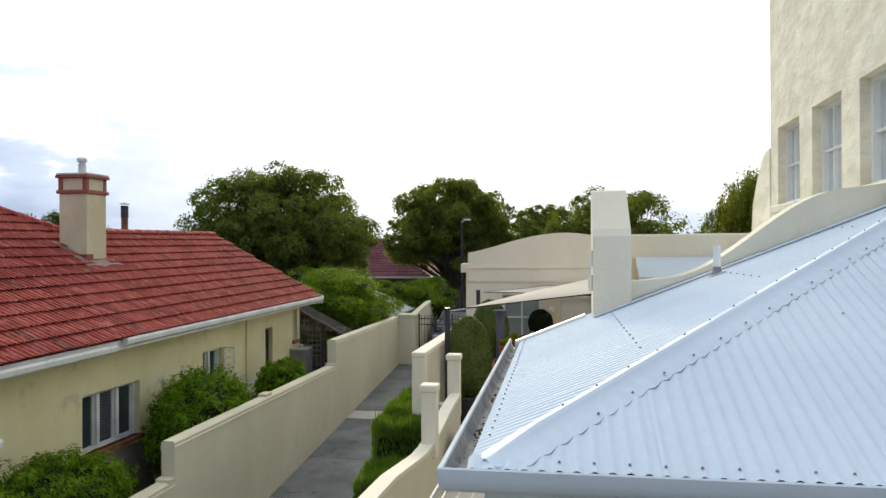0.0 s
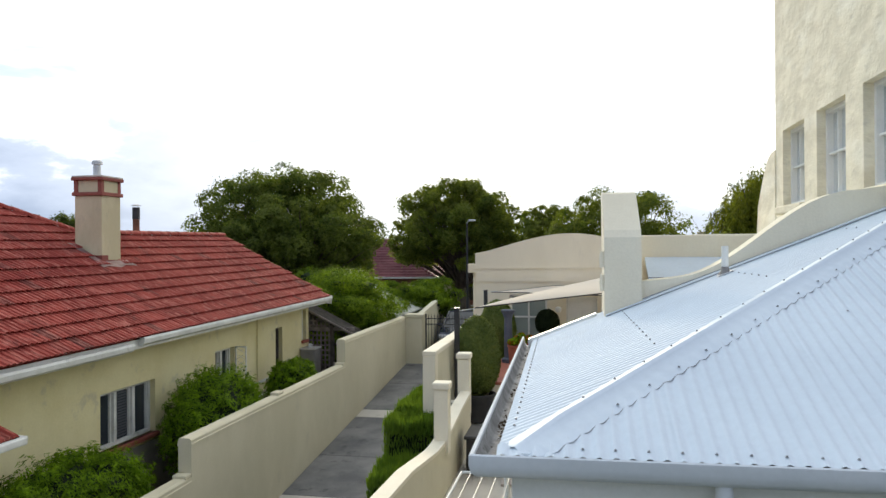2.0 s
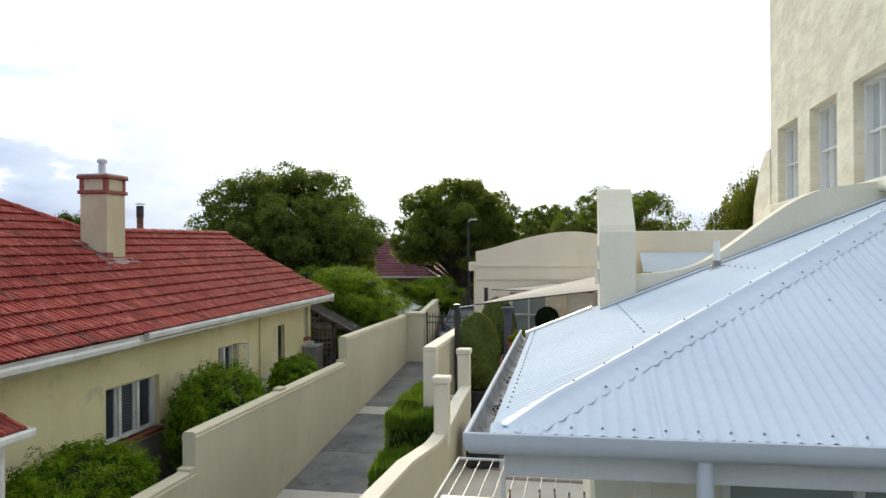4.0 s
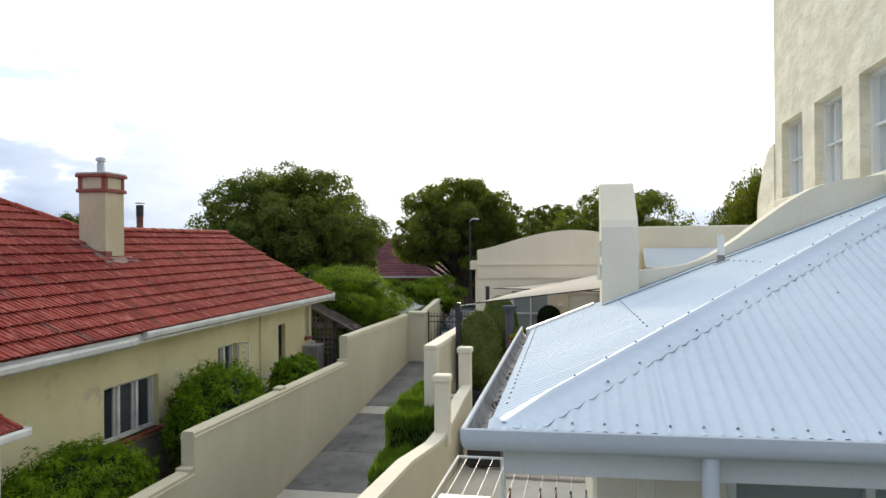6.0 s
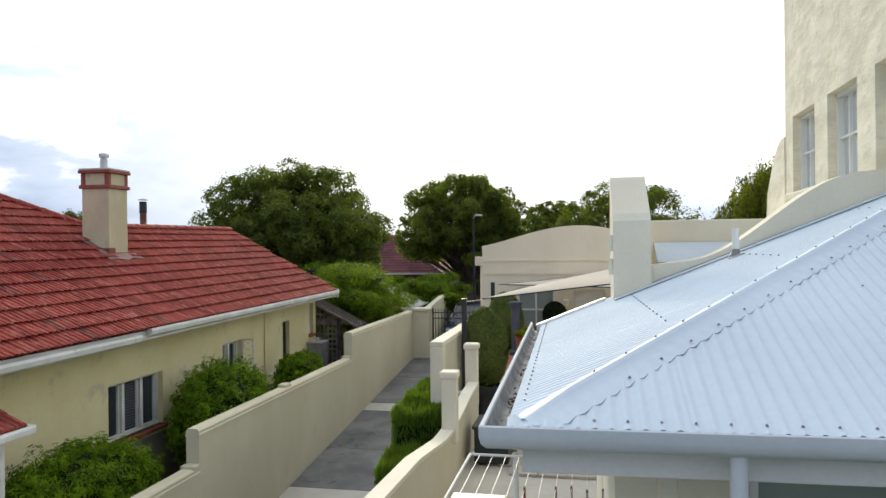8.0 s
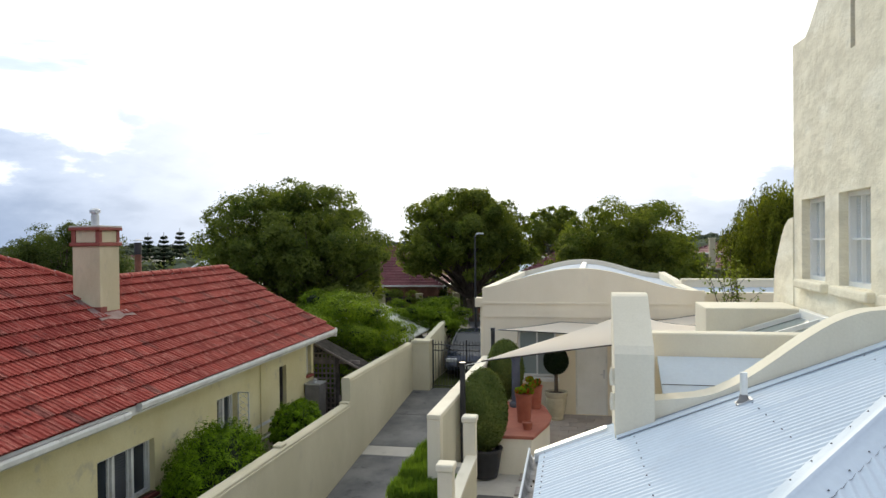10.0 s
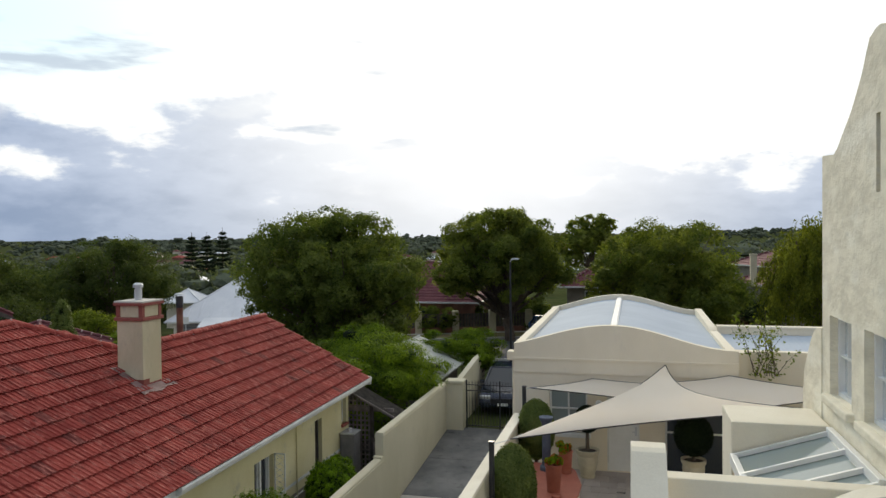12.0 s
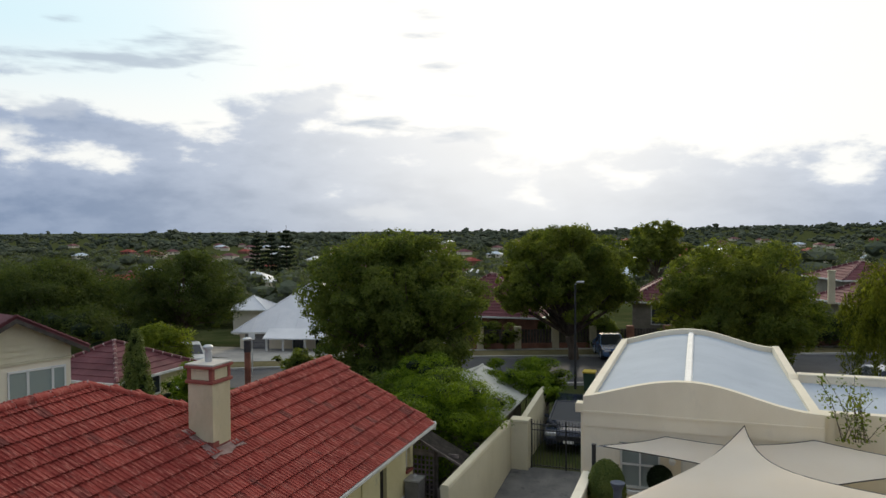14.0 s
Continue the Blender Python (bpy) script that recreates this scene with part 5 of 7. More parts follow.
    part("bottom_frame", soft_box(1.43, 1.51, 8.24, 10.33, 3.70, 3.85, 0.008), "white", g)
    # the tall gable wall, x = 2.7, with three windows
    X = 2.70
    wins = [(9.57, 10.55), (8.12, 9.08), (6.65, 7.63)]
    zl, zh = 4.65, 5.70
    ys = sorted({5.9, 10.93, 8.53, 8.67, *(q for w in wins for q in w)})
    bm = bmesh.new()
    for a, b in zip(ys, ys[1:]):
        top_z = 7.22 if 8.53 <= a and b <= 8.67 else 7.78
        spans = [(0.5, zl), (zh, top_z)] if any(w[0] <= a and b <= w[1] for w in wins) else [(0.5, top_z)]
        for lo, hi in spans:
            box(bm, X, X + 0.32, a, b, lo, hi)
    bmesh.ops.remove_doubles(bm, verts=bm.verts[:], dist=1e-4)
    gab = [(6.9, 7.78), (7.0, 7.85), (7.6, 8.28), (8.0, 8.62), (8.3, 8.92), (8.6, 8.98), (8.9, 8.92), (9.2, 8.56), (9.6, 8.22), (10.2, 7.86), (10.35, 7.80), (10.93, 7.84)]
    strip = [(y, z) for y, z in gab]
    a, b = [q for q in strip if q[0] <= 8.52], [q for q in strip if q[0] >= 8.66]
    a.append((8.53, 8.97)), b.insert(0, (8.67, 8.97))
    strip_prism(bm, a, [(y, 7.78) for y, _ in a], "x", X, X + 0.32)
    strip_prism(bm, b, [(y, 7.78) for y, _ in b], "x", X, X + 0.32)
    box(bm, X, X + 0.32, 8.53, 8.67, 8.06, 8.97)
    bmesh.ops.remove_doubles(bm, verts=bm.verts[:], dist=1e-4)
    part("gable_wall", bm, "rough_render", v, "roughly trowelled cream gable wall")
    part("side_wall", boxes((X + 0.32, 9.0, 10.62, 10.93, 0.5, 7.6), (X + 0.32, 9.0, 5.9, 6.2, 0.5, 7.6)), "rough_render", v)
    part("roof", prism(bmesh.new(), [(6.0, 7.55), (8.6, 8.75), (10.9, 7.6)], "x", X + 0.33, 9.0), "purple_tile", v, "dark tiled roof behind the gable")
    part("slit", boxes((X + 0.07, X + 0.09, 8.535, 8.665, 7.22, 8.05)), "dark_room", v)
    for a, b in wins:
        w = part("window", boxes((X + 0.17, X + 0.176, a, b, zl, zh)), "mirror_glass", v, "white sash window reflecting the sky")
        w.visible_shadow = False
        t = 0.05
        part("window_frame", boxes((X + 0.10, X + 0.17, a, a + t, zl, zh), (X + 0.10, X + 0.17, b - t, b, zl, zh), (X + 0.10, X + 0.17, a + t, b - t, zh - t, zh), (X + 0.10, X + 0.17, a + t, b - t, zl, zl + t)), "white", w)
        part("glazing_bar", boxes((X + 0.125, X + 0.17, a + t, b - t, (zl + zh) / 2 - 0.012, (zl + zh) / 2 + 0.012)), "white", w)
        for k in (1, 2):
            y = a + (b - a) * k / 3
            part("glazing_bar", boxes((X + 0.13, X + 0.17, y - 0.01, y + 0.01, zl + t, zh - t)), "white", w)
        bm = bmesh.new()
        for s in (0, 1):
            ya = a + 0.02 + s * ((b - a) * 0.5 + 0.01)
            pts = [(ya + i * 0.034, X + 0.20 + 0.022 * (i % 2)) for i in range(14)]
            lo = [bm.verts.new((x, y, zl)) for y, x in pts]
            hi = [bm.verts.new((x, y, zh)) for y, x in pts]
            for i in range(13):
                bm.faces.new((lo[i], lo[i + 1], hi[i + 1], hi[i]))
        part("curtain", bm, "curtain", w)
        part("sill", soft_box(X - 0.09, X + 0.10, a - 0.10, b + 0.10, zl - 0.12, zl - 0.005, 0.025), "rough_render", v)
    part("room_wall", boxes((X + 0.9, X + 0.95, 6.2, 10.6, 4.0, 6.5), (X + 0.32, X + 0.9, 6.2, 10.6, 4.0, 4.05)), "blind", v)
    # swept buttress at the far corner
    top = [(10.93, 5.48), (11.15, 5.46), (11.35, 5.38), (11.55, 5.22), (11.75, 4.98), (11.95, 4.74), (12.02, 4.4), (12.06, 3.9)]
    part("buttress", strip_prism(bmesh.new(), top, [(y, 0.5) for y, _ in top], "x", X - 0.015, X + 0.32), "rough_render", v, smooth=True)


villa()

# ---- studio across the yard ----


def arch(x):
    """The studio's bowed parapet, seen from the yard."""
    k = (x + 2.82) / 5.0
    if k < 0.5:
        return 3.99 + 0.50 * math.sin(min(1.0, max(0.0, k / 0.5)) * math.pi / 2) ** 1.3
    k = (x - (-0.32)) / 2.95
    return 4.49 - 0.56 * (0.5 - 0.5 * math.cos(math.pi * min(1.0, k)))


def studio():
    s = thing("studio", (0, 23.5, 0.3), "pale rendered garage studio with a bowed parapet and steel roof", "building")
    Y0, Y1, X0, X1 = 18.70, 28.6, -2.82, 2.66
    holes = [(-1.92, -0.95, 1.72, 2.90), (-0.46, 0.33, 0.78, 2.84), (0.95, 2.4, 0.80, 2.86)]
    xs = sorted({X0, X1, *(q for h in holes for q in h[:2])})
    bm = bmesh.new()
    for a, b in zip(xs, xs[1:]):
        h = [q for q in holes if q[0] <= a and b <= q[1]]
        for lo, hi in ([(-0.2, h[0][2]), (h[0][3], 3.24)] if h else [(-0.2, 3.24)]):
            box(bm, a, b, Y0 + 0.03, Y0 + 0.28, lo, hi)
    bmesh.ops.remove_doubles(bm, verts=bm.verts[:], dist=1e-4)
    part("front_wall", bm, "studio", s)
    line = [X0 + (X1 - X0) * i / 44 for i in range(45)]
    part("front_parapet", strip_prism(bmesh.new(), [(x, arch(x)) for x in line], [(x, 3.24) for x in line], "y", Y0, Y0 + 0.22), "studio", s, "bowed parapet", True)
    part("string_course", boxes((X0 - 0.01, X1, Y0 - 0.025, Y0, 3.58, 3.63)), "studio", s)
    part("side_wall", boxes((X0, X0 + 0.25, Y0 + 0.28, Y1, -0.2, 3.24), (X1 - 0.25, X1, Y0 + 0.28, Y1, -0.2, 3.3)), "studio", s)
    part("side_parapet", soft_box(X0, X0 + 0.22, Y0 + 0.22, Y1, 3.24, 4.0, 0.02), "studio", s)
    part("side_parapet", prism(bmesh.new(), [(Y0 + 4.6, 3.3), (Y0 + 4.6, 3.85), (Y0 + 5.0, 3.92), (Y1, 3.98), (Y1, 3.3)], "x", X1 - 0.22, X1), "studio", s)
    part("side_parapet", prism(bmesh.new(), [(Y0 + 0.22, 3.3), (Y0 + 0.22, 3.88), (Y0 + 4.6, 3.84), (Y0 + 4.6, 3.3)], "x", X1 - 0.22, X1), "studio", s)
    part("rear_parapet", strip_prism(bmesh.new(), [(x, arch(x) - 0.02) for x in line], [(x, -0.2) for x in line], "y", Y1, Y1 + 0.22), "studio", s, "", True)
    # bowed steel roof in two halves with a pale ridge strip
    for a, b in ((X0 + 0.22, -0.30), (-0.30, X1 - 0.22)):
        pts = [a + (b - a) * i / 14 for i in range(15)]
        bm = bmesh.new()
        lo = [bm.verts.new((x, Y0 + 0.22, arch(x) - 0.16)) for x in pts]
        hi = [bm.verts.new((x, Y1, arch(x) - 0.20)) for x in pts]
        for i in range(14):
            bm.faces.new((lo[i], lo[i + 1], hi[i + 1], hi[i]))
        part("roof_sheet", bm, "studio_roof", s, smooth=True)
    part("ridge_strip", prism(bmesh.new(), [(-0.40, 4.33), (-0.36, 4.37), (-0.24, 4.37), (-0.20, 4.33)], "y", Y0 + 0.22, Y1), "white", s)
    part("box_gutter", boxes((X0 + 0.22, X0 + 0.42, Y0 + 0.3, Y1, 3.70, 3.82)), "zinc", s)
    # overflow head on the lane side
    part("rain_head", soft_box(X0 - 0.26, X0 - 0.02, 19.1, 19.45, 3.46, 3.70, 0.015), "studio", s, "cream painted rain head")
    part("downpipe", tube(bmesh.new(), [(X0 - 0.1, 19.28, 3.46), (X0 - 0.1, 19.28, 0.3)], 0.045, 10), "studio", s)
    # window, door, second opening
    for k, (a, b, lo, hi) in enumerate(holes):
        if k == 1:
            d = part("door", soft_box(a, b, Y0 + 0.12, Y0 + 0.16, lo, hi, 0.005), "white", s, "plain white door")
            part("door_handle", tube(bmesh.new(), [(b - 0.08, Y0 + 0.10, lo + 1.02), (b - 0.18, Y0 + 0.10, lo + 1.02)], 0.012, 8), "zinc", d)
            part("handle_plate", soft_box(b - 0.11, b - 0.06, Y0 + 0.108, Y0 + 0.12, lo + 0.92, lo + 1.14, 0.004), "zinc", d)
            part("door_frame", boxes((a - 0.01, a + 0.04, Y0 + 0.08, Y0 + 0.12, lo, hi), (b - 0.04, b + 0.01, Y0 + 0.08, Y0 + 0.12, lo, hi)), "old_white", s)
            continue
        w = part("window", boxes((a, b, Y0 + 0.20, Y0 + 0.21, lo, hi)), "sky_tint_glass" if k == 0 else "glass", s, "white-framed window, reflected sky put into its pale tint" if k == 0 else "aluminium window, dark inside")
        part("window_frame", boxes((a, a + 0.05, Y0 + 0.14, Y0 + 0.2, lo, hi), (b - 0.05, b, Y0 + 0.14, Y0 + 0.2, lo, hi), (a, b, Y0 + 0.14, Y0 + 0.2, lo, lo + 0.05), (a, b, Y0 + 0.14, Y0 + 0.2, hi - 0.05, hi), (a, b, Y0 + 0.15, Y0 + 0.2, (lo + hi) / 2 - 0.02, (lo + hi) / 2 + 0.02), ((a + b) / 2 - 0.02, (a + b) / 2 + 0.02, Y0 + 0.15, Y0 + 0.2, lo, hi)), "white", w)
        part("sill", soft_box(a - 0.08, b + 0.08, Y0 - 0.06, Y0 + 0.14, lo - 0.11, lo, 0.015), "white", s)
    part("wall_lamp", lathe(bmesh.new(), -0.66, Y0 - 0.03, [(0.05, 2.45), (0.08, 2.5), (0.08, 2.56), (0.03, 2.6)], 10), "white", s)
    # lower wing towards the villa
    w = thing("studio_wing", (5.0, 24, 0.3), "low rendered wing with a pale steel roof behind a parapet", "building")
    part("wall", boxes((X1, 9.6, 19.35, 19.6, -0.2, 3.84), (X1, 9.6, 23.4, 23.65, -0.2, 3.92), (9.35, 9.6, 19.6, 23.4, -0.2, 3.9), (X1 - 0.02, X1 + 0.25, 18.98, 19.35, -0.2, 3.86)), "studio", w)
    part("coping", soft_box(X1, 9.6, 23.36, 23.69, 3.92, 3.98, 0.015), "studio", w)
    part("return_wall", prism(bmesh.new(), [(17.2, 0.3), (17.2, 3.3), (18.4, 3.85), (19.35, 3.9), (19.35, 0.3)], "x", 5.0, 5.25), "studio", w)
    bm = bmesh.new()
    n = 50
    lo = [bm.verts.new((X1 + (6.7) * i / n, 19.6, 3.55 + 0.015 * (i % 2))) for i in range(n + 1)]
    hi = [bm.verts.new((X1 + (6.7) * i / n, 23.4, 3.72 + 0.015 * (i % 2))) for i in range(n + 1)]
    for i in range(n):
        bm.faces.new((lo[i], lo[i + 1], hi[i + 1], hi[i]))
    part("roof_sheet", bm, "studio_roof", w)


studio()

# ---- yard between the buildings ----
YARD = 0.78


def yard():
    y = thing("yard_paving", (-0.5, 14.5, YARD), "sand-coloured stone pavers on the raised yard", "paving", kind="structure")
    part("bed", boxes((-2.45, 3.0, 8.3, 18.72, -1.4, YARD - 0.03), (-1.85, 0.1, 2.0, 8.3, -1.6, YARD - 0.03)), "pale_concrete", y)
    part("terrace", boxes((-1.85, 0.1, 3.0, 8.29, YARD - 0.03, YARD)), "terrace", y)
    me = finish("paver", soft_box(-0.196, 0.196, -0.196, 0.196, -0.03, 0.012, 0.005, 1), "paver")
    n = 0
    random.seed(2)
    for j in range(22):
        for i in range(8):
            x, yy = -2.2 + i * 0.4 + (0.2 if j % 2 else 0), 10.1 + j * 0.4
            if n < 300 and yy < 18.6 and x < 0.95 and not (x < -1.4 and yy < 14):
                ob = new("paver", me)
                ob.parent = y
                ob.matrix_basis = pose(x + 0.5, yy - 14.5, random.uniform(-0.002, 0.002), random.uniform(-0.3, 0.3), random.uniform(-0.3, 0.3), 0)
                n += 1
    d = thing("yard_drain", (-0.1, 17.2, YARD + 0.014), "small dark slotted drain grate set in the yard paving", "drain")
    part("frame", boxes((-0.10, -0.085, -0.04, 0.04, -0.01, 0.006), (0.085, 0.10, -0.04, 0.04, -0.01, 0.006), (-0.085, 0.085, -0.04, -0.03, -0.01, 0.006), (-0.085, 0.085, 0.03, 0.04, -0.01, 0.006)), "black", d, local=True)
    for k in range(7):
        part("slat", boxes((-0.08 + k * 0.024, -0.068 + k * 0.024, -0.03, 0.03, -0.01, 0.003)), "black", d, local=True)


def lane_side_walls():
    f = thing("yard_wall", (-2.57, 14.6, 0.0), "cream rendered yard wall with a flat coping along the lane", "wall", kind="structure")
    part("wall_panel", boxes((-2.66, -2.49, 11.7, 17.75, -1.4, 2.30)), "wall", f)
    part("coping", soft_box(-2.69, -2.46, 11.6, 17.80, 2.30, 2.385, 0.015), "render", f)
    part("end_pier", soft_box(-2.685, -2.465, 11.60, 11.82, -1.4, 2.30, 0.012), "render", f)
    low = thing("garden_wall", (-1.95, 8.0, 0.0), "low cream garden wall with two square piers", "wall", kind="structure")
    top = [(1.5, 1.74), (6.0, 1.72), (7.5, 1.66), (8.4, 1.55), (8.9, 1.49), (9.3, 1.48), (9.7, 1.50), (10.3, 1.57), (11.0, 1.66), (11.75, 1.71)]
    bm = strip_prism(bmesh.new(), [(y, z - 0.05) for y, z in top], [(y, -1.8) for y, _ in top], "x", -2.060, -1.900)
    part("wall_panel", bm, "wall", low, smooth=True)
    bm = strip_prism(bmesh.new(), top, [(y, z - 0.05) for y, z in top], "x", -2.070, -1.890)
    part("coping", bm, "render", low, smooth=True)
    for y, z in ((9.52, 2.27), (11.85, 2.34)):
        x = -1.95 if y < 10 else -2.02
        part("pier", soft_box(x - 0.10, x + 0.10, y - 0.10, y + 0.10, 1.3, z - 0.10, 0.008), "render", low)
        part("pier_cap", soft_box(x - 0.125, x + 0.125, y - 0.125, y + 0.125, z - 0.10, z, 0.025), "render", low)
    st = thing("garden_steps", (-2.3, 11.3, 0.4), "pale concrete steps through the gap in the wall", "steps", kind="structure")
    for i in (2, 3):
        part("tread", soft_box(-2.45, -2.08, 11.1 + i * 0.22, 11.34 + i * 0.22, -0.3, 1.0 + i * 0.17, 0.012), "pale_concrete", st)


def sail_mesh(corners, sag, n=14, hollow=0.10):
    """A tensioned cloth between four corners: edges drawn in, belly lifted or lowered by sag."""
    a, b, c, d = [Vector(p) for p in corners]
    mid = (a + b + c + d) / 4
    grid = []
    for i in range(n + 1):
        row = []
        for j in range(n + 1):
            u, v = i / n, j / n
            p = a * (1 - u) * (1 - v) + b * u * (1 - v) + c * u * v + d * (1 - u) * v
            pull = hollow * ((4 * u * (1 - u)) * abs(2 * v - 1) ** 2 + (4 * v * (1 - v)) * abs(2 * u - 1) ** 2)
            p = p.lerp(mid, pull)
            p.z += sag * 16 * u * (1 - u) * v * (1 - v)
            row.append(p)
        grid.append(row)
    return grid


def sail_triangle(corners, sag, n=18, hollow=0.16):
    """A three-cornered sail: its sides drawn in between the corners."""
    a, b, c = [Vector(p) for p in corners]
    grid = []
    for i in range(n + 1):
        row = []
        for j in range(n + 1):
            u, v = i / n, j / n
            p = a * (1 - u) + (b * (1 - v) + c * v) * u
            side = 4 * u * (1 - u)
            p = p.lerp(a.lerp(c, 0.5).lerp(b, 0.6) if v > 0.5 else a.lerp(b, 0.5).lerp(c, 0.6), hollow * side * abs(2 * v - 1) ** 3 * (1.0 if v > 0.5 else 0.35))
            p = p.lerp(a, hollow * 4 * v * (1 - v) * u ** 4)
            p.z += sag * side * 4 * v * (1 - v)
            row.append(p)
        grid.append(row)
    return grid


def shade_sail(name, corners, sag, label, hollow=0.10):
    t = thing(name, corners[0], label, "shade sail", "shade sails over the yard")
    g = sail_mesh(corners, sag, 16, hollow) if len(corners) == 4 else sail_triangle(corners, sag, 18, hollow)
    bm = bmesh.new()
    vs = [[bm.verts.new(p) for p in row] for row in g]
    for r, s in zip(vs, vs[1:]):
        for j in range(len(r) - 1):
            bm.faces.new((r[j], r[j + 1], s[j + 1], s[j]))
    bmesh.ops.remove_doubles(bm, verts=bm.verts[:], dist=1e-4)
    bmesh.ops.solidify(bm, geom=bm.faces[:], thickness=0.004)
    part("cloth", bm, "sail", t, smooth=True)
    bm = bmesh.new()
    n = len(g) - 1
    for edge in ([g[i][0] for i in range(n + 1)], [g[n][j] for j in range(n + 1)], [g[n - i][n] for i in range(n + 1)], [g[0][n - j] for j in range(n + 1)]):
        tube(bm, edge, 0.013, 5)
    part("edge_webbing", bm, "edge", t, "dark edge webbing")
    return t


def sails():
    shade_sail("shade_sail", [(-2.06, 13.42, 2.97), (3.35, 14.7, 3.50), (0.96, 18.62, 3.56)], 0.10, "cream shade sail rising to a peak on the studio wall", 0.17)
    shade_sail("shade_sail", [(-2.30, 17.80, 3.02), (0.9, 16.9, 2.98), (1.7, 18.4, 3.08), (-0.82, 18.64, 3.14)], 0.02, "flat cream shade sail beside the studio wall", 0.10)
    shade_sail("shade_sail", [(0.6, 18.3, 3.16), (1.5, 16.0, 2.92), (5.4, 18.2, 3.10), (2.44, 18.66, 3.34)], 0.04, "cream shade sail towards the villa", 0.10)
    for x, y, z in ((-2.36, 13.12, 2.98), (-2.42, 17.72, 3.06)):
        p = thing("sail_post", (x, y, YARD), "black square steel post holding a shade sail", "post", "posts of the shade sails")
        part("shaft", soft_box(x - 0.045, x + 0.045, y - 0.045, y + 0.045, 0.4, z, 0.008), "black", p)
        part("cap", soft_box(x - 0.055, x + 0.055, y - 0.055, y + 0.055, z, z + 0.015, 0.004), "black", p)
        part("cable", tube(bmesh.new(), [(x + 0.04, y, z - 0.04), (x + 0.30, y + (0.30 if y < 15 else 0.08), z - 0.02)], 0.008, 5), "zinc", p)


def topiary(name, base, centre, radii, label, leaf="leaf_hedge", n=9000, seed=3, size=0.022):
    rng = np.random.default_rng(seed)
    t = thing(name, base, label, "topiary")
    part("stem", tube(bmesh.new(), [base, (centre[0], centre[1], centre[2])], 0.05, 8, 0.035), "bark", t)
    bm = bmesh.new()
    bmesh.ops.create_icosphere(bm, subdivisions=3, radius=1.0)
    for v in bm.verts:
        k = 0.93 + 0.05 * noise.noise(v.co * 3 + Vector((seed, 0, 0)))
        z = v.co.z
        v.co = Vector((centre[0] + v.co.x * radii[0] * k * (1 - 0.02 * z), centre[1] + v.co.y * radii[1] * k * (1 - 0.02 * z), centre[2] + z * radii[2] * k))
    part("core", bm, leaf, t, smooth=True)
    d = rng.normal(0, 1, (n, 3))
    d /= np.linalg.norm(d, axis=1)[:, None]
    k = 0.96 + rng.normal(0, 0.022, (n, 1))
    sc = np.array(radii)[None, :] * np.concatenate([1 - 0.02 * d[:, 2:], 1 - 0.02 * d[:, 2:], np.ones((n, 1))], axis=1)
    q = leaf_quads(rng, np.array(centre) + d * sc * k, d, size, 0.6) - np.array(base)
    ob = new("foliage", quads_mesh("foliage", q, leaf))
    ob.parent = t
    return t


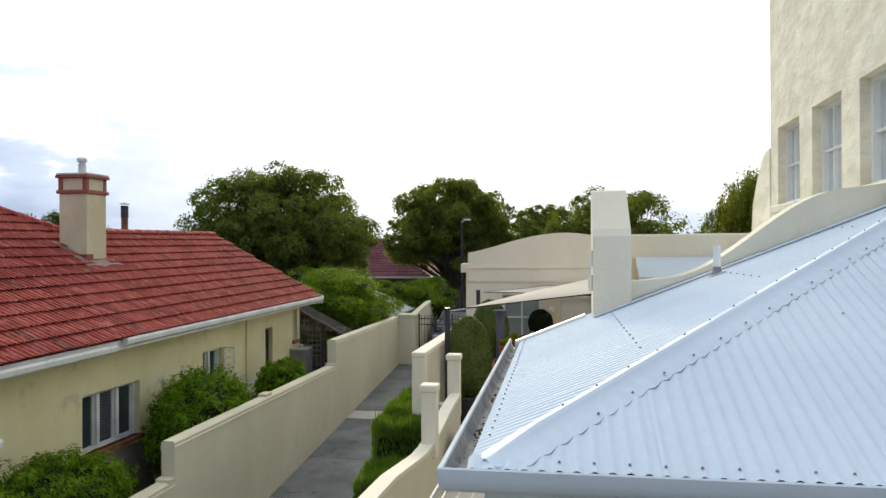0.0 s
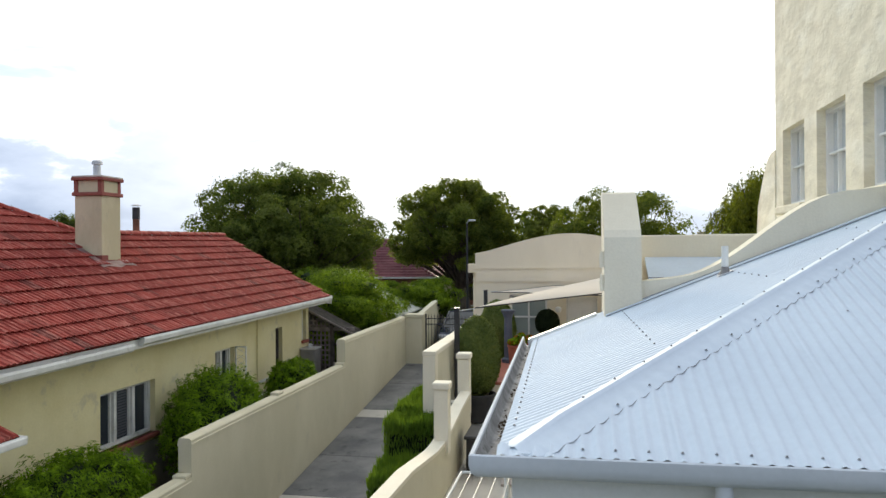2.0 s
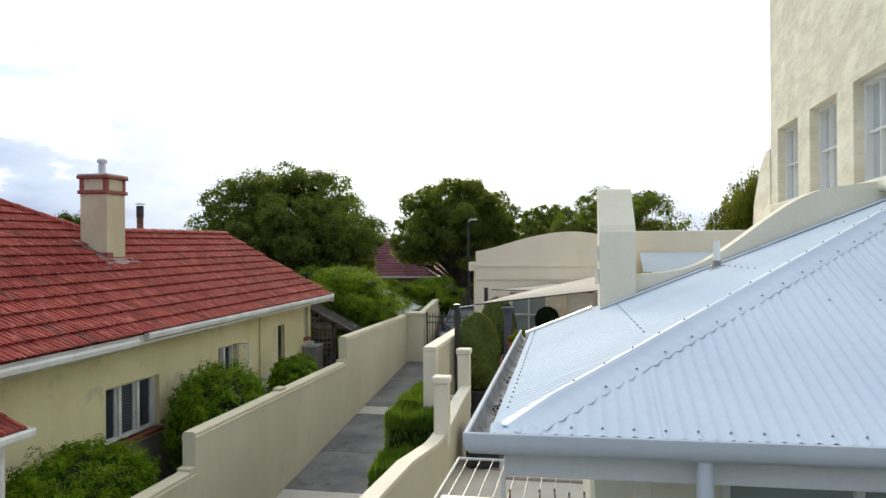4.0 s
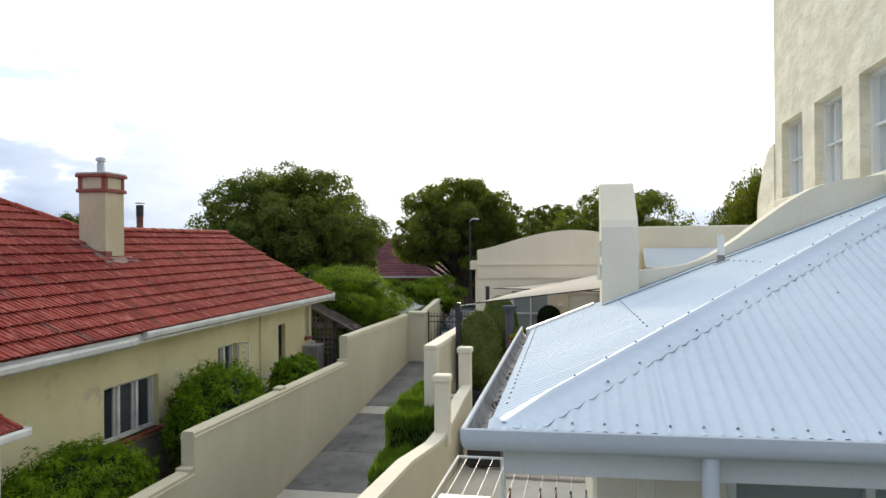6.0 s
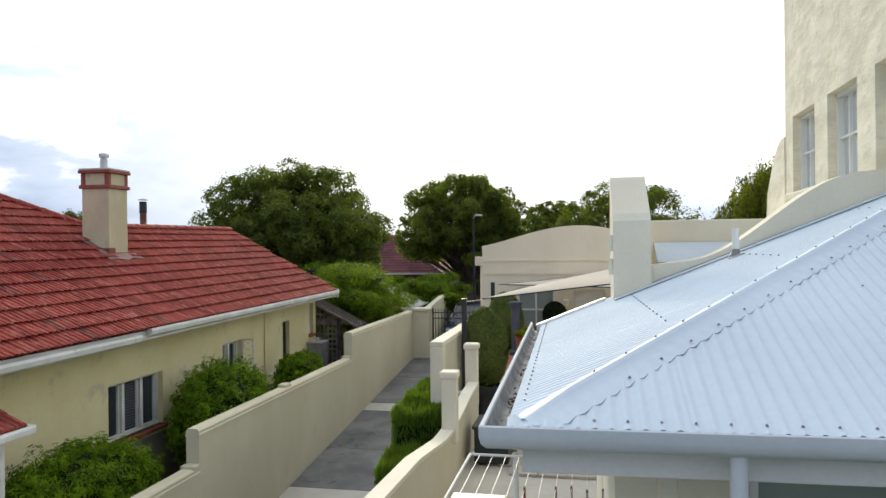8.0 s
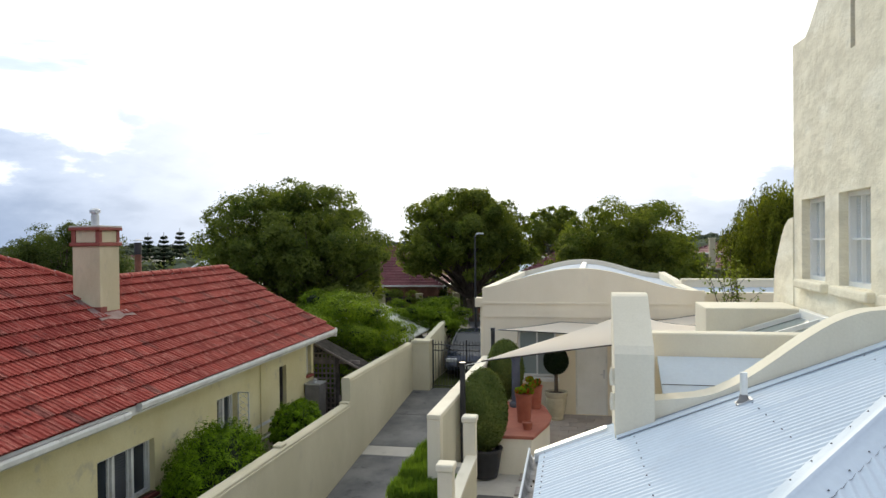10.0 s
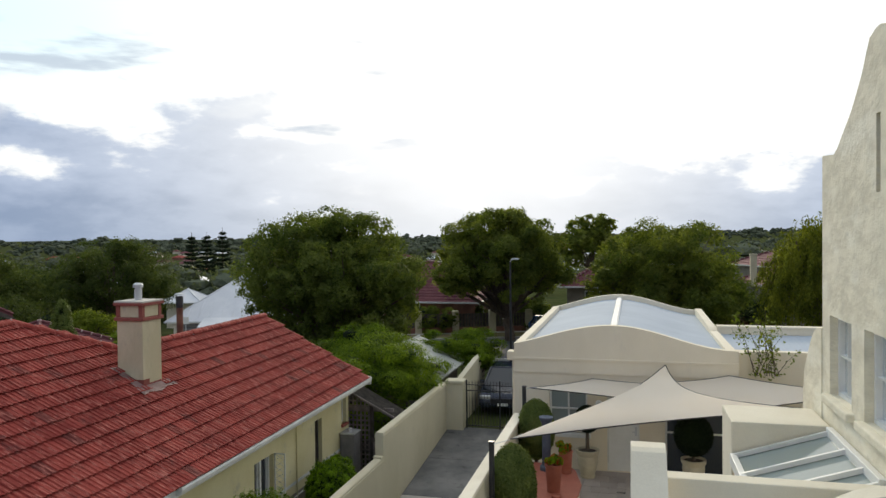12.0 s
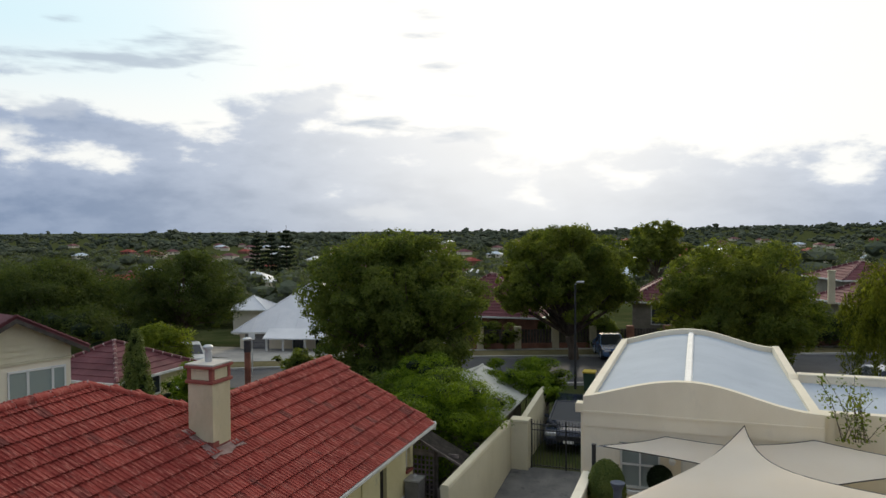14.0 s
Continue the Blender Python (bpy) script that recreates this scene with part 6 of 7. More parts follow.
def yard_things():
    topiary("clipped_bush", (-2.0, 13.75, YARD), (-2.07, 13.75, 2.00), (0.465, 0.46, 0.80), "egg-shaped clipped green bush beside the yard wall", seed=3, n=11000)
    topiary("clipped_bush", (-2.08, 17.3, YARD), (-2.08, 17.3, 2.14), (0.46, 0.42, 0.74), "egg-shaped clipped green bush by the studio window", seed=5, n=9000)
    for x, y, cz, r, leaf in ((-0.92, 18.15, 2.24, (0.31, 0.31, 0.34), "leaf_dark_and_shade"), (1.55, 17.9, 2.05, (0.45, 0.45, 0.5), "leaf_dark_and_shade")):
        topiary("ball_topiary", (x, y, YARD + 0.68), (x, y, cz), r, "dark clipped ball tree on a bare stem in a pot", leaf, 7000, 7)
        p = thing("plant_pot", (x, y, YARD + 0.014), "cream ribbed urn-shaped plant pot", "pot", "pots in the yard")
        prof = [(0.17, YARD + 0.014), (0.185, YARD + 0.06), (0.17, YARD + 0.10), (0.21, YARD + 0.2), (0.25, YARD + 0.42), (0.255, YARD + 0.50), (0.24, YARD + 0.56), (0.285, YARD + 0.62), (0.295, YARD + 0.70), (0.255, YARD + 0.705), (0.24, YARD + 0.62), (0.05, YARD + 0.61)]
        part("body", lathe(bmesh.new(), x, y, prof, 24), "cream_pot", p, smooth=True)
        part("soil", lathe(bmesh.new(), x, y, [(0.238, YARD + 0.60), (0.238, YARD + 0.655)], 20), "soil", p)
    p = thing("plant_pot", (-2.05, 13.75, YARD), "large plain black plastic plant pot", "pot", "pots in the yard")
    part("body", lathe(bmesh.new(), -2.05, 13.62, [(0.24, YARD), (0.27, YARD + 0.1), (0.33, YARD + 0.48), (0.35, YARD + 0.50), (0.35, YARD + 0.54), (0.31, YARD + 0.54), (0.29, YARD + 0.44), (0.04, YARD + 0.44)], 22), "black", p, smooth=True)
    # raised bed with a tiled top
    b = thing("raised_planter", (-1.5, 15.3, YARD), "cream rendered raised bed topped with red tiles", "planter")
    out = [(-2.4, 13.85), (-1.18, 13.85), (-0.95, 14.9), (-0.93, 15.5), (-1.12, 16.4), (-1.3, 16.8), (-2.4, 16.8)]
    part("body", prism(bmesh.new(), out, "z", 0.5, 1.44), "render", b)
    k = [(x * 1.0 + (0.04 if x > -2 else 0), y + (-0.04 if y < 14 else 0)) for x, y in out]
    bm = prism(bmesh.new(), k, "z", 1.44, 1.50)
    bmesh.ops.bevel(bm, geom=bm.edges[:], offset=0.012, segments=2, affect="EDGES")
    part("tile_top", bm, "red_paver", b, "red terracotta tile top")
    for x, y, h, r in ((-1.42, 14.95, 0.58, 0.17), (-1.28, 16.2, 0.50, 0.15), (-1.30, 14.35, 0.14, 0.10)):
        z = 1.5
        p = thing("terracotta_pot", (x, y, z), "tall terracotta pot with red and yellow flowers" if h > 0.3 else "small round terracotta pot", "pot", "pots in the yard")
        part("body", lathe(bmesh.new(), x, y, [(r * 0.78, z), (r * 0.9, z + h * 0.5), (r, z + h * 0.9), (r * 1.08, z + h * 0.92), (r * 1.08, z + h), (r * 0.9, z + h), (r * 0.86, z + h * 0.9), (0.02, z + h * 0.9)], 18), "terracotta", p, smooth=True)
        if h > 0.3:
            rng = np.random.default_rng(int(100 * h))
            cl = [((x + rng.normal(0, 0.09), y + rng.normal(0, 0.09), z + h + rng.uniform(0.02, 0.14)), (0.09, 0.09, 0.07)) for _ in range(8)]
            for nm, lf, cnt, sz in (("leaves", "leaf_bush", 500, 0.03), ("flowers", "flower", 260, 0.024)):
                ob = new(nm, quads_mesh(nm, clump_leaves(rng, cl, cnt, sz, 0.7) - np.array((x, y, z)), lf))
                ob.parent = p
    # blue-grey stone pedestal
    p = thing("pedestal", (-1.72, 16.3, 1.5), "blue-grey stone pedestal with a flat round top", "pedestal")
    part("shaft", lathe(bmesh.new(), -1.72, 16.3, [(0.15, 1.5), (0.15, 1.58), (0.10, 1.62), (0.09, 2.5), (0.12, 2.6)], 18), "blue_grey", p, smooth=True)
    part("bowl", lathe(bmesh.new(), -1.72, 16.3, [(0.12, 2.6), (0.155, 2.66), (0.16, 2.70), (0.13, 2.705), (0.05, 2.68)], 20), "blue_grey", p, smooth=True)
    # black box by the low wall
    k = thing("storage_box", (-1.5, 10.6, YARD), "black plastic storage box by the garden wall", "box")
    part("body", soft_box(-1.75, -1.25, 10.3, 11.0, YARD, 1.28, 0.02), "black", k)
    part("lid", soft_box(-1.78, -1.22, 10.27, 11.03, 1.28, 1.34, 0.02), "black", k)
    # folding clothes line on the terrace
    c = thing("clothes_line", (-0.4, 4.5, YARD), "white folding frame clothes line with taut wires", "clothes line")
    z = 2.45
    part("frame", tube(tube(tube(bmesh.new(), [(-0.93, 5.0, z), (0.9, 5.0, z)], 0.010, 8), [(-0.93, 5.0, z), (-0.93, 3.3, z)], 0.010, 8), [(-0.93, 3.3, z), (0.9, 3.3, z)], 0.010, 8), "white", c)
    for i in range(19):
        x = -0.86 + i * 0.095
        part("wire", tube(bmesh.new(), [(x, 5.0, z), (x, 3.3, z)], 0.0022, 4), "white", c)
    part("post", tube(bmesh.new(), [(-0.60, 5.0, YARD), (-0.60, 5.0, z)], 0.02, 8), "white", c)
    for i in range(6):
        x = -0.86 + (4, 6, 7, 8, 9, 11)[i] * 0.095
        part("peg", soft_box(x - 0.006, x + 0.006, 4.30 + 0.03 * (i % 3), 4.33 + 0.03 * (i % 3), z - 0.07, z + 0.012, 0.002), ("maroon", "rust", "maroon", "black", "blue_grey", "maroon")[i], c)
    k = thing("peg_basket", (-0.78, 3.98, z), "cream plastic peg basket hung on the clothes line", "basket")
    part("tub", prism(bmesh.new(), [(-0.87, z + 0.02), (-0.83, z - 0.13), (-0.62, z - 0.13), (-0.58, z + 0.02)], "y", 3.82, 4.06), "cream_pot", k)
    part("rim", soft_box(-0.885, -0.565, 3.80, 4.08, z + 0.02, z + 0.035, 0.006), "cream_pot", k)


yard()
lane_side_walls()
sails()
yard_things()


def spiky_hedge(base, x0, x1, y0, y1, z0, z1, seed, n=5200):
    """A close upright hedge: flat sides of fine vertical shoots, a ragged top of spikes."""
    rng = np.random.default_rng(seed)
    t = thing("spiky_hedge", base, "bright green upright rosemary-like hedge beside the lane", "hedge", "hedges along the lane")
    # near-black core: shade between the shoots put into its colour
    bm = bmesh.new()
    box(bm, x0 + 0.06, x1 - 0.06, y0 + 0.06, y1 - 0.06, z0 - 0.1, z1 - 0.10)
    part("core", bm, "leaf_dark_and_shade", t)
    side = rng.random(n) < 0.55
    u, v = rng.random(n), rng.random(n)
    face = rng.integers(0, 4, n)
    lx, ly = x1 - x0, y1 - y0
    x = np.where(side, np.where(face == 0, x0, np.where(face == 1, x1, x0 + lx * u)), x0 + lx * u)
    y = np.where(side, np.where(face == 2, y0, np.where(face == 3, y1, y0 + ly * u)), y0 + ly * v)
    x, y = x + rng.normal(0, 0.022, n), y + rng.normal(0, 0.022, n)
    crest = z1 + 0.05 * np.sin(x * 9 + seed) * np.cos(y * 7) + rng.normal(0, 0.035, n)
    z = np.where(side, z0 + (crest - z0) * v, crest - rng.random(n) * 0.10)
    h = np.where(side, rng.uniform(0.06, 0.11, n), rng.uniform(0.08, 0.19, n))
    lean = rng.normal(0, 0.14, (n, 2))
    a = rng.uniform(0, math.pi, n)
    w = np.where(side, 0.008, 0.010)
    sx, sy = np.cos(a) * w, np.sin(a) * w
    p = np.stack([x, y, z], 1)
    tip = p + np.stack([lean[:, 0] * h, lean[:, 1] * h, h], 1)
    mid = (p + tip) / 2
    q = np.stack([p, mid + np.stack([sx, sy, 0 * sx], 1), tip, mid - np.stack([sx, sy, 0 * sx], 1)], 1) - np.array(base)
    ob = new("foliage", quads_mesh("foliage", q, "leaf_rosemary"))
    ob.parent = t


spiky_hedge((-2.7, 10.5, -1.1), -3.08, -2.12, 9.75, 10.75, -1.15, 0.76, 1, 26000)
spiky_hedge((-2.7, 12.3, -0.9), -3.18, -2.20, 11.0, 11.62, -0.95, 1.22, 2, 24000)
spiky_hedge((-3.0, 12.6, -0.9), -3.18, -2.72, 11.66, 13.6, -0.95, 1.30, 3, 26000)


def bush(base, centre, radii, seed, leaf="leaf_bush", n=9000, size=0.05, label="", clumps=26, ps=0.36, droop=0.4, name="bush", fill=0.35, slim=0.36, east=None, flat=0.75):
    rng = np.random.default_rng(seed)
    return shrub(name, base, [(tuple(p), r) for p, r in crown_clumps(rng, centre, radii, clumps, ps, -0.6, 2.0, flat)], leaf, label, n, size, seed, droop, slim, fill=fill, east=east)


def dome_bush(base, centre, radii, seed, n, size, label, slim=0.36, droop=0.4, east=None, leaf="leaf_bush"):
    """A dense rounded bush: a leafy uneven dome with sprigs standing out of it, over a near-black core that paints the
    shade within.
    """
    rng = np.random.default_rng(seed)
    t = thing("bush", base, label, "bush")
    bm = bmesh.new()
    for k in range(5):
        a = k * 1.3
        tube(bm, [(base[0] + 0.05 * math.cos(a), base[1] + 0.05 * math.sin(a), base[2] - 0.1), (centre[0] + 0.3 * radii[0] * math.cos(a), centre[1] + 0.3 * radii[1] * math.sin(a), centre[2])], 0.035, 6, 0.015)
    part("stem", bm, "bark", t)

    def swell(d):
        return 0.90 + 0.16 * noise.noise(Vector(d) * 2.2 + Vector((seed, 0, 0))) + 0.10 * noise.noise(Vector(d) * 5.0 + Vector((0, seed, 0)))
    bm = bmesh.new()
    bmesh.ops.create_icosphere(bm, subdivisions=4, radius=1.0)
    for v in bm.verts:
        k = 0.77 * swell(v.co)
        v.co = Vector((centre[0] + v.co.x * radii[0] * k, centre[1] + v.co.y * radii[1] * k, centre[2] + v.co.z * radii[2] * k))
    part("core", bm, "leaf_dark_and_shade", t, smooth=True)
    d = rng.normal(0, 1, (n, 3))
    d /= np.linalg.norm(d, axis=1)[:, None]
    # sprigs: rosettes of leaves that stand out of the dome, dark gaps between them
    tips = rng.normal(0, 1, (n // 30, 3))
    tips /= np.linalg.norm(tips, axis=1)[:, None]
    pick = rng.integers(0, len(tips), n)
    reach = rng.uniform(0.78, 1.10, len(tips))
    loose = rng.random((n, 1)) < 0.10
    fan = rng.normal(0, 0.050, (n, 3))
    at = np.where(loose, d, tips[pick] + fan)
    at /= np.linalg.norm(at, axis=1)[:, None]
    k = np.array([swell(q) for q in at.tolist()])[:, None]
    sunk = 2.2 * np.linalg.norm(fan, axis=1)[:, None]
    k = k * np.where(loose, rng.uniform(0.82, 0.95, (n, 1)), reach[pick][:, None] * (1.0 - sunk * rng.uniform(0.4, 1.0, (n, 1))))
    c = np.array(centre) + at * np.array(radii) * k
    q = leaf_quads(rng, c, tips[pick] + fan * 9.0 + np.array((0, 0, 0.55)), size, slim, droop, 0.28)
    if east is not None:
        q = q[(q[:, :, 0].max(1) < east[0]) | (q[:, :, 2].min(1) > east[1])]
    ob = new("foliage", quads_mesh("foliage", q - np.array(base), leaf))
    ob.parent = t


dome_bush((-6.75, 8.6, -1.2), (-6.88, 8.35, 0.44), (0.84, 1.95, 1.05), 11, 46000, 0.040, "dense glossy green bush between house and wall", 0.26, 1.6, (-6.1, 1.8))
dome_bush((-6.6, 11.9, -0.9), (-6.80, 12.25, 0.92), (0.82, 1.62, 1.10), 112, 46000, 0.030, "round bright green bush between house and wall", 0.36, 0.3, (-6.1, 2.1))
dome_bush((-6.6, 15.4, -0.6), (-6.72, 15.75, 1.02), (0.60, 1.05, 0.64), 13, 24000, 0.030, "small bright green bush leaning over the wall", 0.36, 0.3, (-6.1, 2.1))
# large shrubbery beyond the shed and along the street
bush((-8.0, 22.9, 0.1), (-8.2, 22.8, 1.70), (2.35, 3.3, 1.66), 14, "leaf_shrub", 85000, 0.043, "sprawling yellow-green shrubbery mounded behind the shed", 70, 0.21, 0.5, east=(-6.1, 2.1), flat=0.42, fill=0.22)
bush((-11.2, 26.8, 0.2), (-10.2, 26.6, 1.95), (1.7, 2.6, 1.25), 19, "leaf_shrub", 26000, 0.06, "dark shrubbery growing over the garage roof", 50, 0.24, 0.5)
bush((-6.8, 29.4, 0.2), (-6.9, 29.2, 1.9), (1.9, 1.6, 1.25), 15, "leaf_shrub", 34000, 0.045, "loose green shrubbery by the street", 40, 0.24, 0.5, flat=0.5)
bush((-6.55, 28.0, 0.2), (-5.6, 27.9, 1.75), (0.5, 0.6, 0.5), 17, "leaf_shrub", 5000, 0.05, "small dark shrub leaning over the lane wall", 14, 0.4, 0.4)
bush((-12.0, 24.0, 0.2), (-12.2, 24.0, 1.3), (2.4, 2.8, 1.5), 16, "leaf_tree", 16000, 0.08, "dark shrubbery behind the red-roofed house", 50, 0.24, 0.5)
bush((-13.0, 30.2, 0.2), (-13.3, 30.4, 1.1), (4.2, 1.5, 1.2), 18, "leaf_tree", 34000, 0.07, "dark garden shrubs under the street tree", 80, 0.22, 0.5)


def carport():
    """A low garage, its gabled sheet roof sloping towards the lane."""
    c = thing("garage", (-8.4, 27.0, 0.2), "small low garage under a pale gabled sheet roof", "garage")
    for s in (1, -1):
        bm = prism(bmesh.new(), [(-8.5, 2.62), (-8.5 + s * 2.2, 1.80), (-8.5 + s * 2.2, 1.75), (-8.5, 2.56)], "y", 24.0, 29.1)
        part("roof_slope", bm, "garage_sheet", c, "weathered pale roof sheet")
    part("ridge_cap", tube(bmesh.new(), [(-8.5, 24.0, 2.62), (-8.5, 29.1, 2.62)], 0.05, 8), "garage_sheet", c)
    part("wall", prism(bmesh.new(), [(-10.2, 0.0), (-6.8, 0.0), (-6.8, 1.90), (-8.5, 2.52), (-10.2, 1.90)], "y", 24.3, 28.8), "plinth", c)


carport()

# ---- trees ----
tree("street_tree", (-14.0, 33.4, 0.2), (-14.2, 33.3, 4.30), (4.45, 4.3, 3.68), "leaf_tree", "large spreading dark green street tree", 420, 150000, 0.074, 0.38, 43, part_size=0.135, low=-0.9, boxy=2.45)
tree("street_tree", (-7.2, 44.6, 0.25), (-7.75, 44.5, 4.70), (4.15, 4.2, 3.80), "leaf_olive", "large olive-green street tree with a rounded crown", 260, 110000, 0.086, 0.36, 22, part_size=0.145, low=-0.45, boxy=2.15)
tree("street_tree", (2.0, 45.0, 0.25), (1.95, 44.0, 3.85), (4.65, 4.0, 3.65), "leaf_olive", "broad green street tree across the road", 240, 92000, 0.088, 0.34, 23, part_size=0.15, low=-0.9, boxy=2.3)


def willow(base, centre, radii, seed):
    """A weeping tree: limbs to the crown, from which leafy strands hang down."""
    rng = np.random.default_rng(seed)
    t = thing("willow", base, "drooping yellow-green willow tree by the street", "tree")
    bm = bmesh.new()
    fork = Vector((base[0], base[1], base[2] + 2.2))
    tube(bm, [Vector(base) - Vector((0, 0, 0.3)), fork], 0.26, 9, 0.18)
    quads = []
    for k in range(620):
        d = rng.normal(0, 1, 3)
        d[2] = abs(d[2]) * 1.1 - 0.25
        d /= np.linalg.norm(d)
        p = np.array(centre) + d * np.array(radii) * rng.uniform(0.55, 1.0)
        if k % 26 == 0:
            tube(bm, [fork, fork.lerp(Vector(p), 0.5) + Vector((0, 0, 0.3)), Vector(p)], 0.09, 6, 0.02)
        n = 75
        fall = rng.uniform(0.7, 2.6)
        u = rng.random((n, 1))
        sway = rng.normal(0, 0.16, 2)
        c = p + np.concatenate([sway[0] * u + d[0] * 0.3 * u, sway[1] * u + d[1] * 0.3 * u, -fall * u], axis=1) + rng.normal(0, 0.07, (n, 3))
        quads.append(leaf_quads(rng, c, np.tile(d * np.array((1, 1, 0.4)), (n, 1)), 0.085, 0.30, 2.5))
    part("trunk", bm, "bark", t, smooth=True)
    ob = new("crown", quads_mesh("crown", np.concatenate(quads) - np.array(base), "leaf_willow"))
    ob.parent = t


willow((7.6, 32.5, 0.25), (7.65, 32.0, 5.0), (2.3, 2.4, 2.7), 24)
tree("tree", (-55, 49, -0.2), (-55, 49, 2.5), (8.6, 6, 3.2), "leaf_shaded", "dense garden tree beyond the houses, leaves darkened for backlight", 190, 80000, 0.10, 0.4, 25, part_size=0.17, low=-0.95)
tree("tree", (-37, 45.3, -0.2), (-37, 45.3, 3.55), (4.9, 4.2, 3.4), "leaf_shaded", "feathery garden tree beyond the houses, leaves darkened for backlight", 190, 70000, 0.075, 0.35, 26, part_size=0.17, low=-0.95)
tree("tree", (-31.4, 36.6, 0), (-31.2, 36.5, 1.15), (1.9, 1.8, 1.25), "leaf_lime", "bright lime-green garden tree", 50, 14000, 0.07, 0.16, 27, low=-0.9)
tree("tree", (-4.2, 80.0, -0.2), (-4.2, 80.0, 5.6), (3.4, 3.4, 3.2), "leaf_olive", "tall open-crowned tree beyond the street houses", 60, 14000, 0.17, 0.3, 28, part_size=0.22, low=-0.6)

# ---- houses around ----


def hip_house(name, x0, x1, y0, y1, base, eave, ridge, roof, wall, label, rz=0.0, over=0.45, windows=(), gable=False, group=""):
    """A small house about its own middle: walls, hipped or gabled roof with ridge caps, windows as (side, from, to, sill, head)."""
    cx, cy = (x0 + x1) / 2, (y0 + y1) / 2
    h = thing(name, (cx, cy, base), label, "house", group, rz=rz)
    a, b = (x1 - x0) / 2, (y1 - y0) / 2
    e, r = eave - base, ridge - base
    part("wall", boxes((-a, a, -b, b, -1.0, e)), wall, h, local=True)
    A, Bq = a + over, b + over
    long_x = a >= b
    run = (A - Bq) if long_x else (Bq - A)
    if gable:
        run = A if long_x else Bq
    p, q = ((-run, 0), (run, 0)) if long_x else ((0, -run), (0, run))
    bm = bmesh.new()
    low = [bm.verts.new((sx * A, sy * Bq, e - 0.12)) for sx, sy in ((-1, -1), (1, -1), (1, 1), (-1, 1))]
    t0, t1 = bm.verts.new((*p, r)), bm.verts.new((*q, r))
    if long_x:
        fs = [(low[0], low[1], t1, t0), (low[2], low[3], t0, t1), (low[1], low[2], t1), (low[3], low[0], t0)]
    else:
        fs = [(low[1], low[2], t1, t0), (low[3], low[0], t0, t1), (low[0], low[1], t0), (low[2], low[3], t1)]
    for f in fs:
        bm.faces.new(f)
    bm.faces.new(low)
    part("roof", bm, roof, h, local=True)
    # courses or ribs standing proud of the slopes
    rows = max(4, int((r - e) / 0.17))
    bm = bmesh.new()
    for k in range(1, rows):
        f = k / rows
        z = e - 0.12 + (r - e + 0.12) * f
        xa = A - (A - (run if long_x else 0)) * f
        ya = Bq - (Bq - (0 if long_x else run)) * f
        if gable:
            xa, ya = (A, Bq * (1 - f)) if long_x else (A * (1 - f), Bq)
        for u0, u1, v0, v1 in ((-xa, xa, -ya - 0.02, -ya + 0.02), (-xa, xa, ya - 0.02, ya + 0.02), (xa - 0.02, xa + 0.02, -ya, ya), (-xa - 0.02, -xa + 0.02, -ya, ya)):
            box(bm, u0, u1, v0, v1, z - 0.02, z + 0.028)
    if "tile" in roof:
        part("tile_relief", bm, roof, h, local=True, kind="stuff")
    else:
        bm.free()
    ends = [((-A, -Bq), p if not long_x else p), ((A, -Bq), q if long_x else p), ((A, Bq), q), ((-A, Bq), p if long_x else q)]
    for (ex, ey), (tx, ty) in ends:
        a0, a1 = Vector((ex, ey, e - 0.10)), Vector((tx, ty, r + 0.03))
        if "tile" not in roof:
            part("hip_cap", tube(bmesh.new(), [a0, a1], 0.05, 6), roof, h, local=True)
            continue
        n = max(4, round((a1 - a0).length / 0.42))
        for k in range(n):
            part("hip_cap", tube(bmesh.new(), [a0.lerp(a1, k / n), a0.lerp(a1, (k + 0.92) / n)], 0.10, 6, 0.08), roof, h, local=True)
            part("mortar", tube(bmesh.new(), [a0.lerp(a1, (k + 0.86) / n), a0.lerp(a1, (k + 1.0) / n)], 0.09, 6), "mortar", h, local=True)
    part("ridge_cap", tube(bmesh.new(), [(*p, r + 0.03), (*q, r + 0.03)], 0.08, 6), "lead" if "tile" in roof else roof, h, local=True)
    part("gutter", boxes((-A, A, -Bq - 0.07, -Bq, e - 0.2, e - 0.09), (A, A + 0.07, -Bq, Bq, e - 0.2, e - 0.09), (-A, A, Bq, Bq + 0.07, e - 0.2, e - 0.09), (-A - 0.07, -A, -Bq, Bq, e - 0.2, e - 0.09)), "old_white", h, local=True)
    for side, u0, u1, s0, s1 in windows:
        w = 0.03
        f = {"front": ((u0, u1, -b - w, -b - 0.005), 0), "right": ((a + 0.005, a + w, u0, u1), 1)}[side]
        win = part("window", boxes((*f[0], s0, s1)), "glass", h, local=True)
        if side == "front":
            fr = boxes((u0 - 0.06, u0, -b - 0.05, -b, s0, s1), (u1, u1 + 0.06, -b - 0.05, -b, s0, s1), (u0 - 0.06, u1 + 0.06, -b - 0.05, -b, s1, s1 + 0.06), (u0 - 0.06, u1 + 0.06, -b - 0.07, -b, s0 - 0.08, s0))
        else:
            fr = boxes((a, a + 0.05, u0 - 0.06, u0, s0, s1), (a, a + 0.05, u1, u1 + 0.06, s0, s1), (a, a + 0.05, u0 - 0.06, u1 + 0.06, s1, s1 + 0.06), (a, a + 0.07, u0 - 0.06, u1 + 0.06, s0 - 0.08, s0))
        part("window_frame", fr, "old_white", win, local=True)
    return h


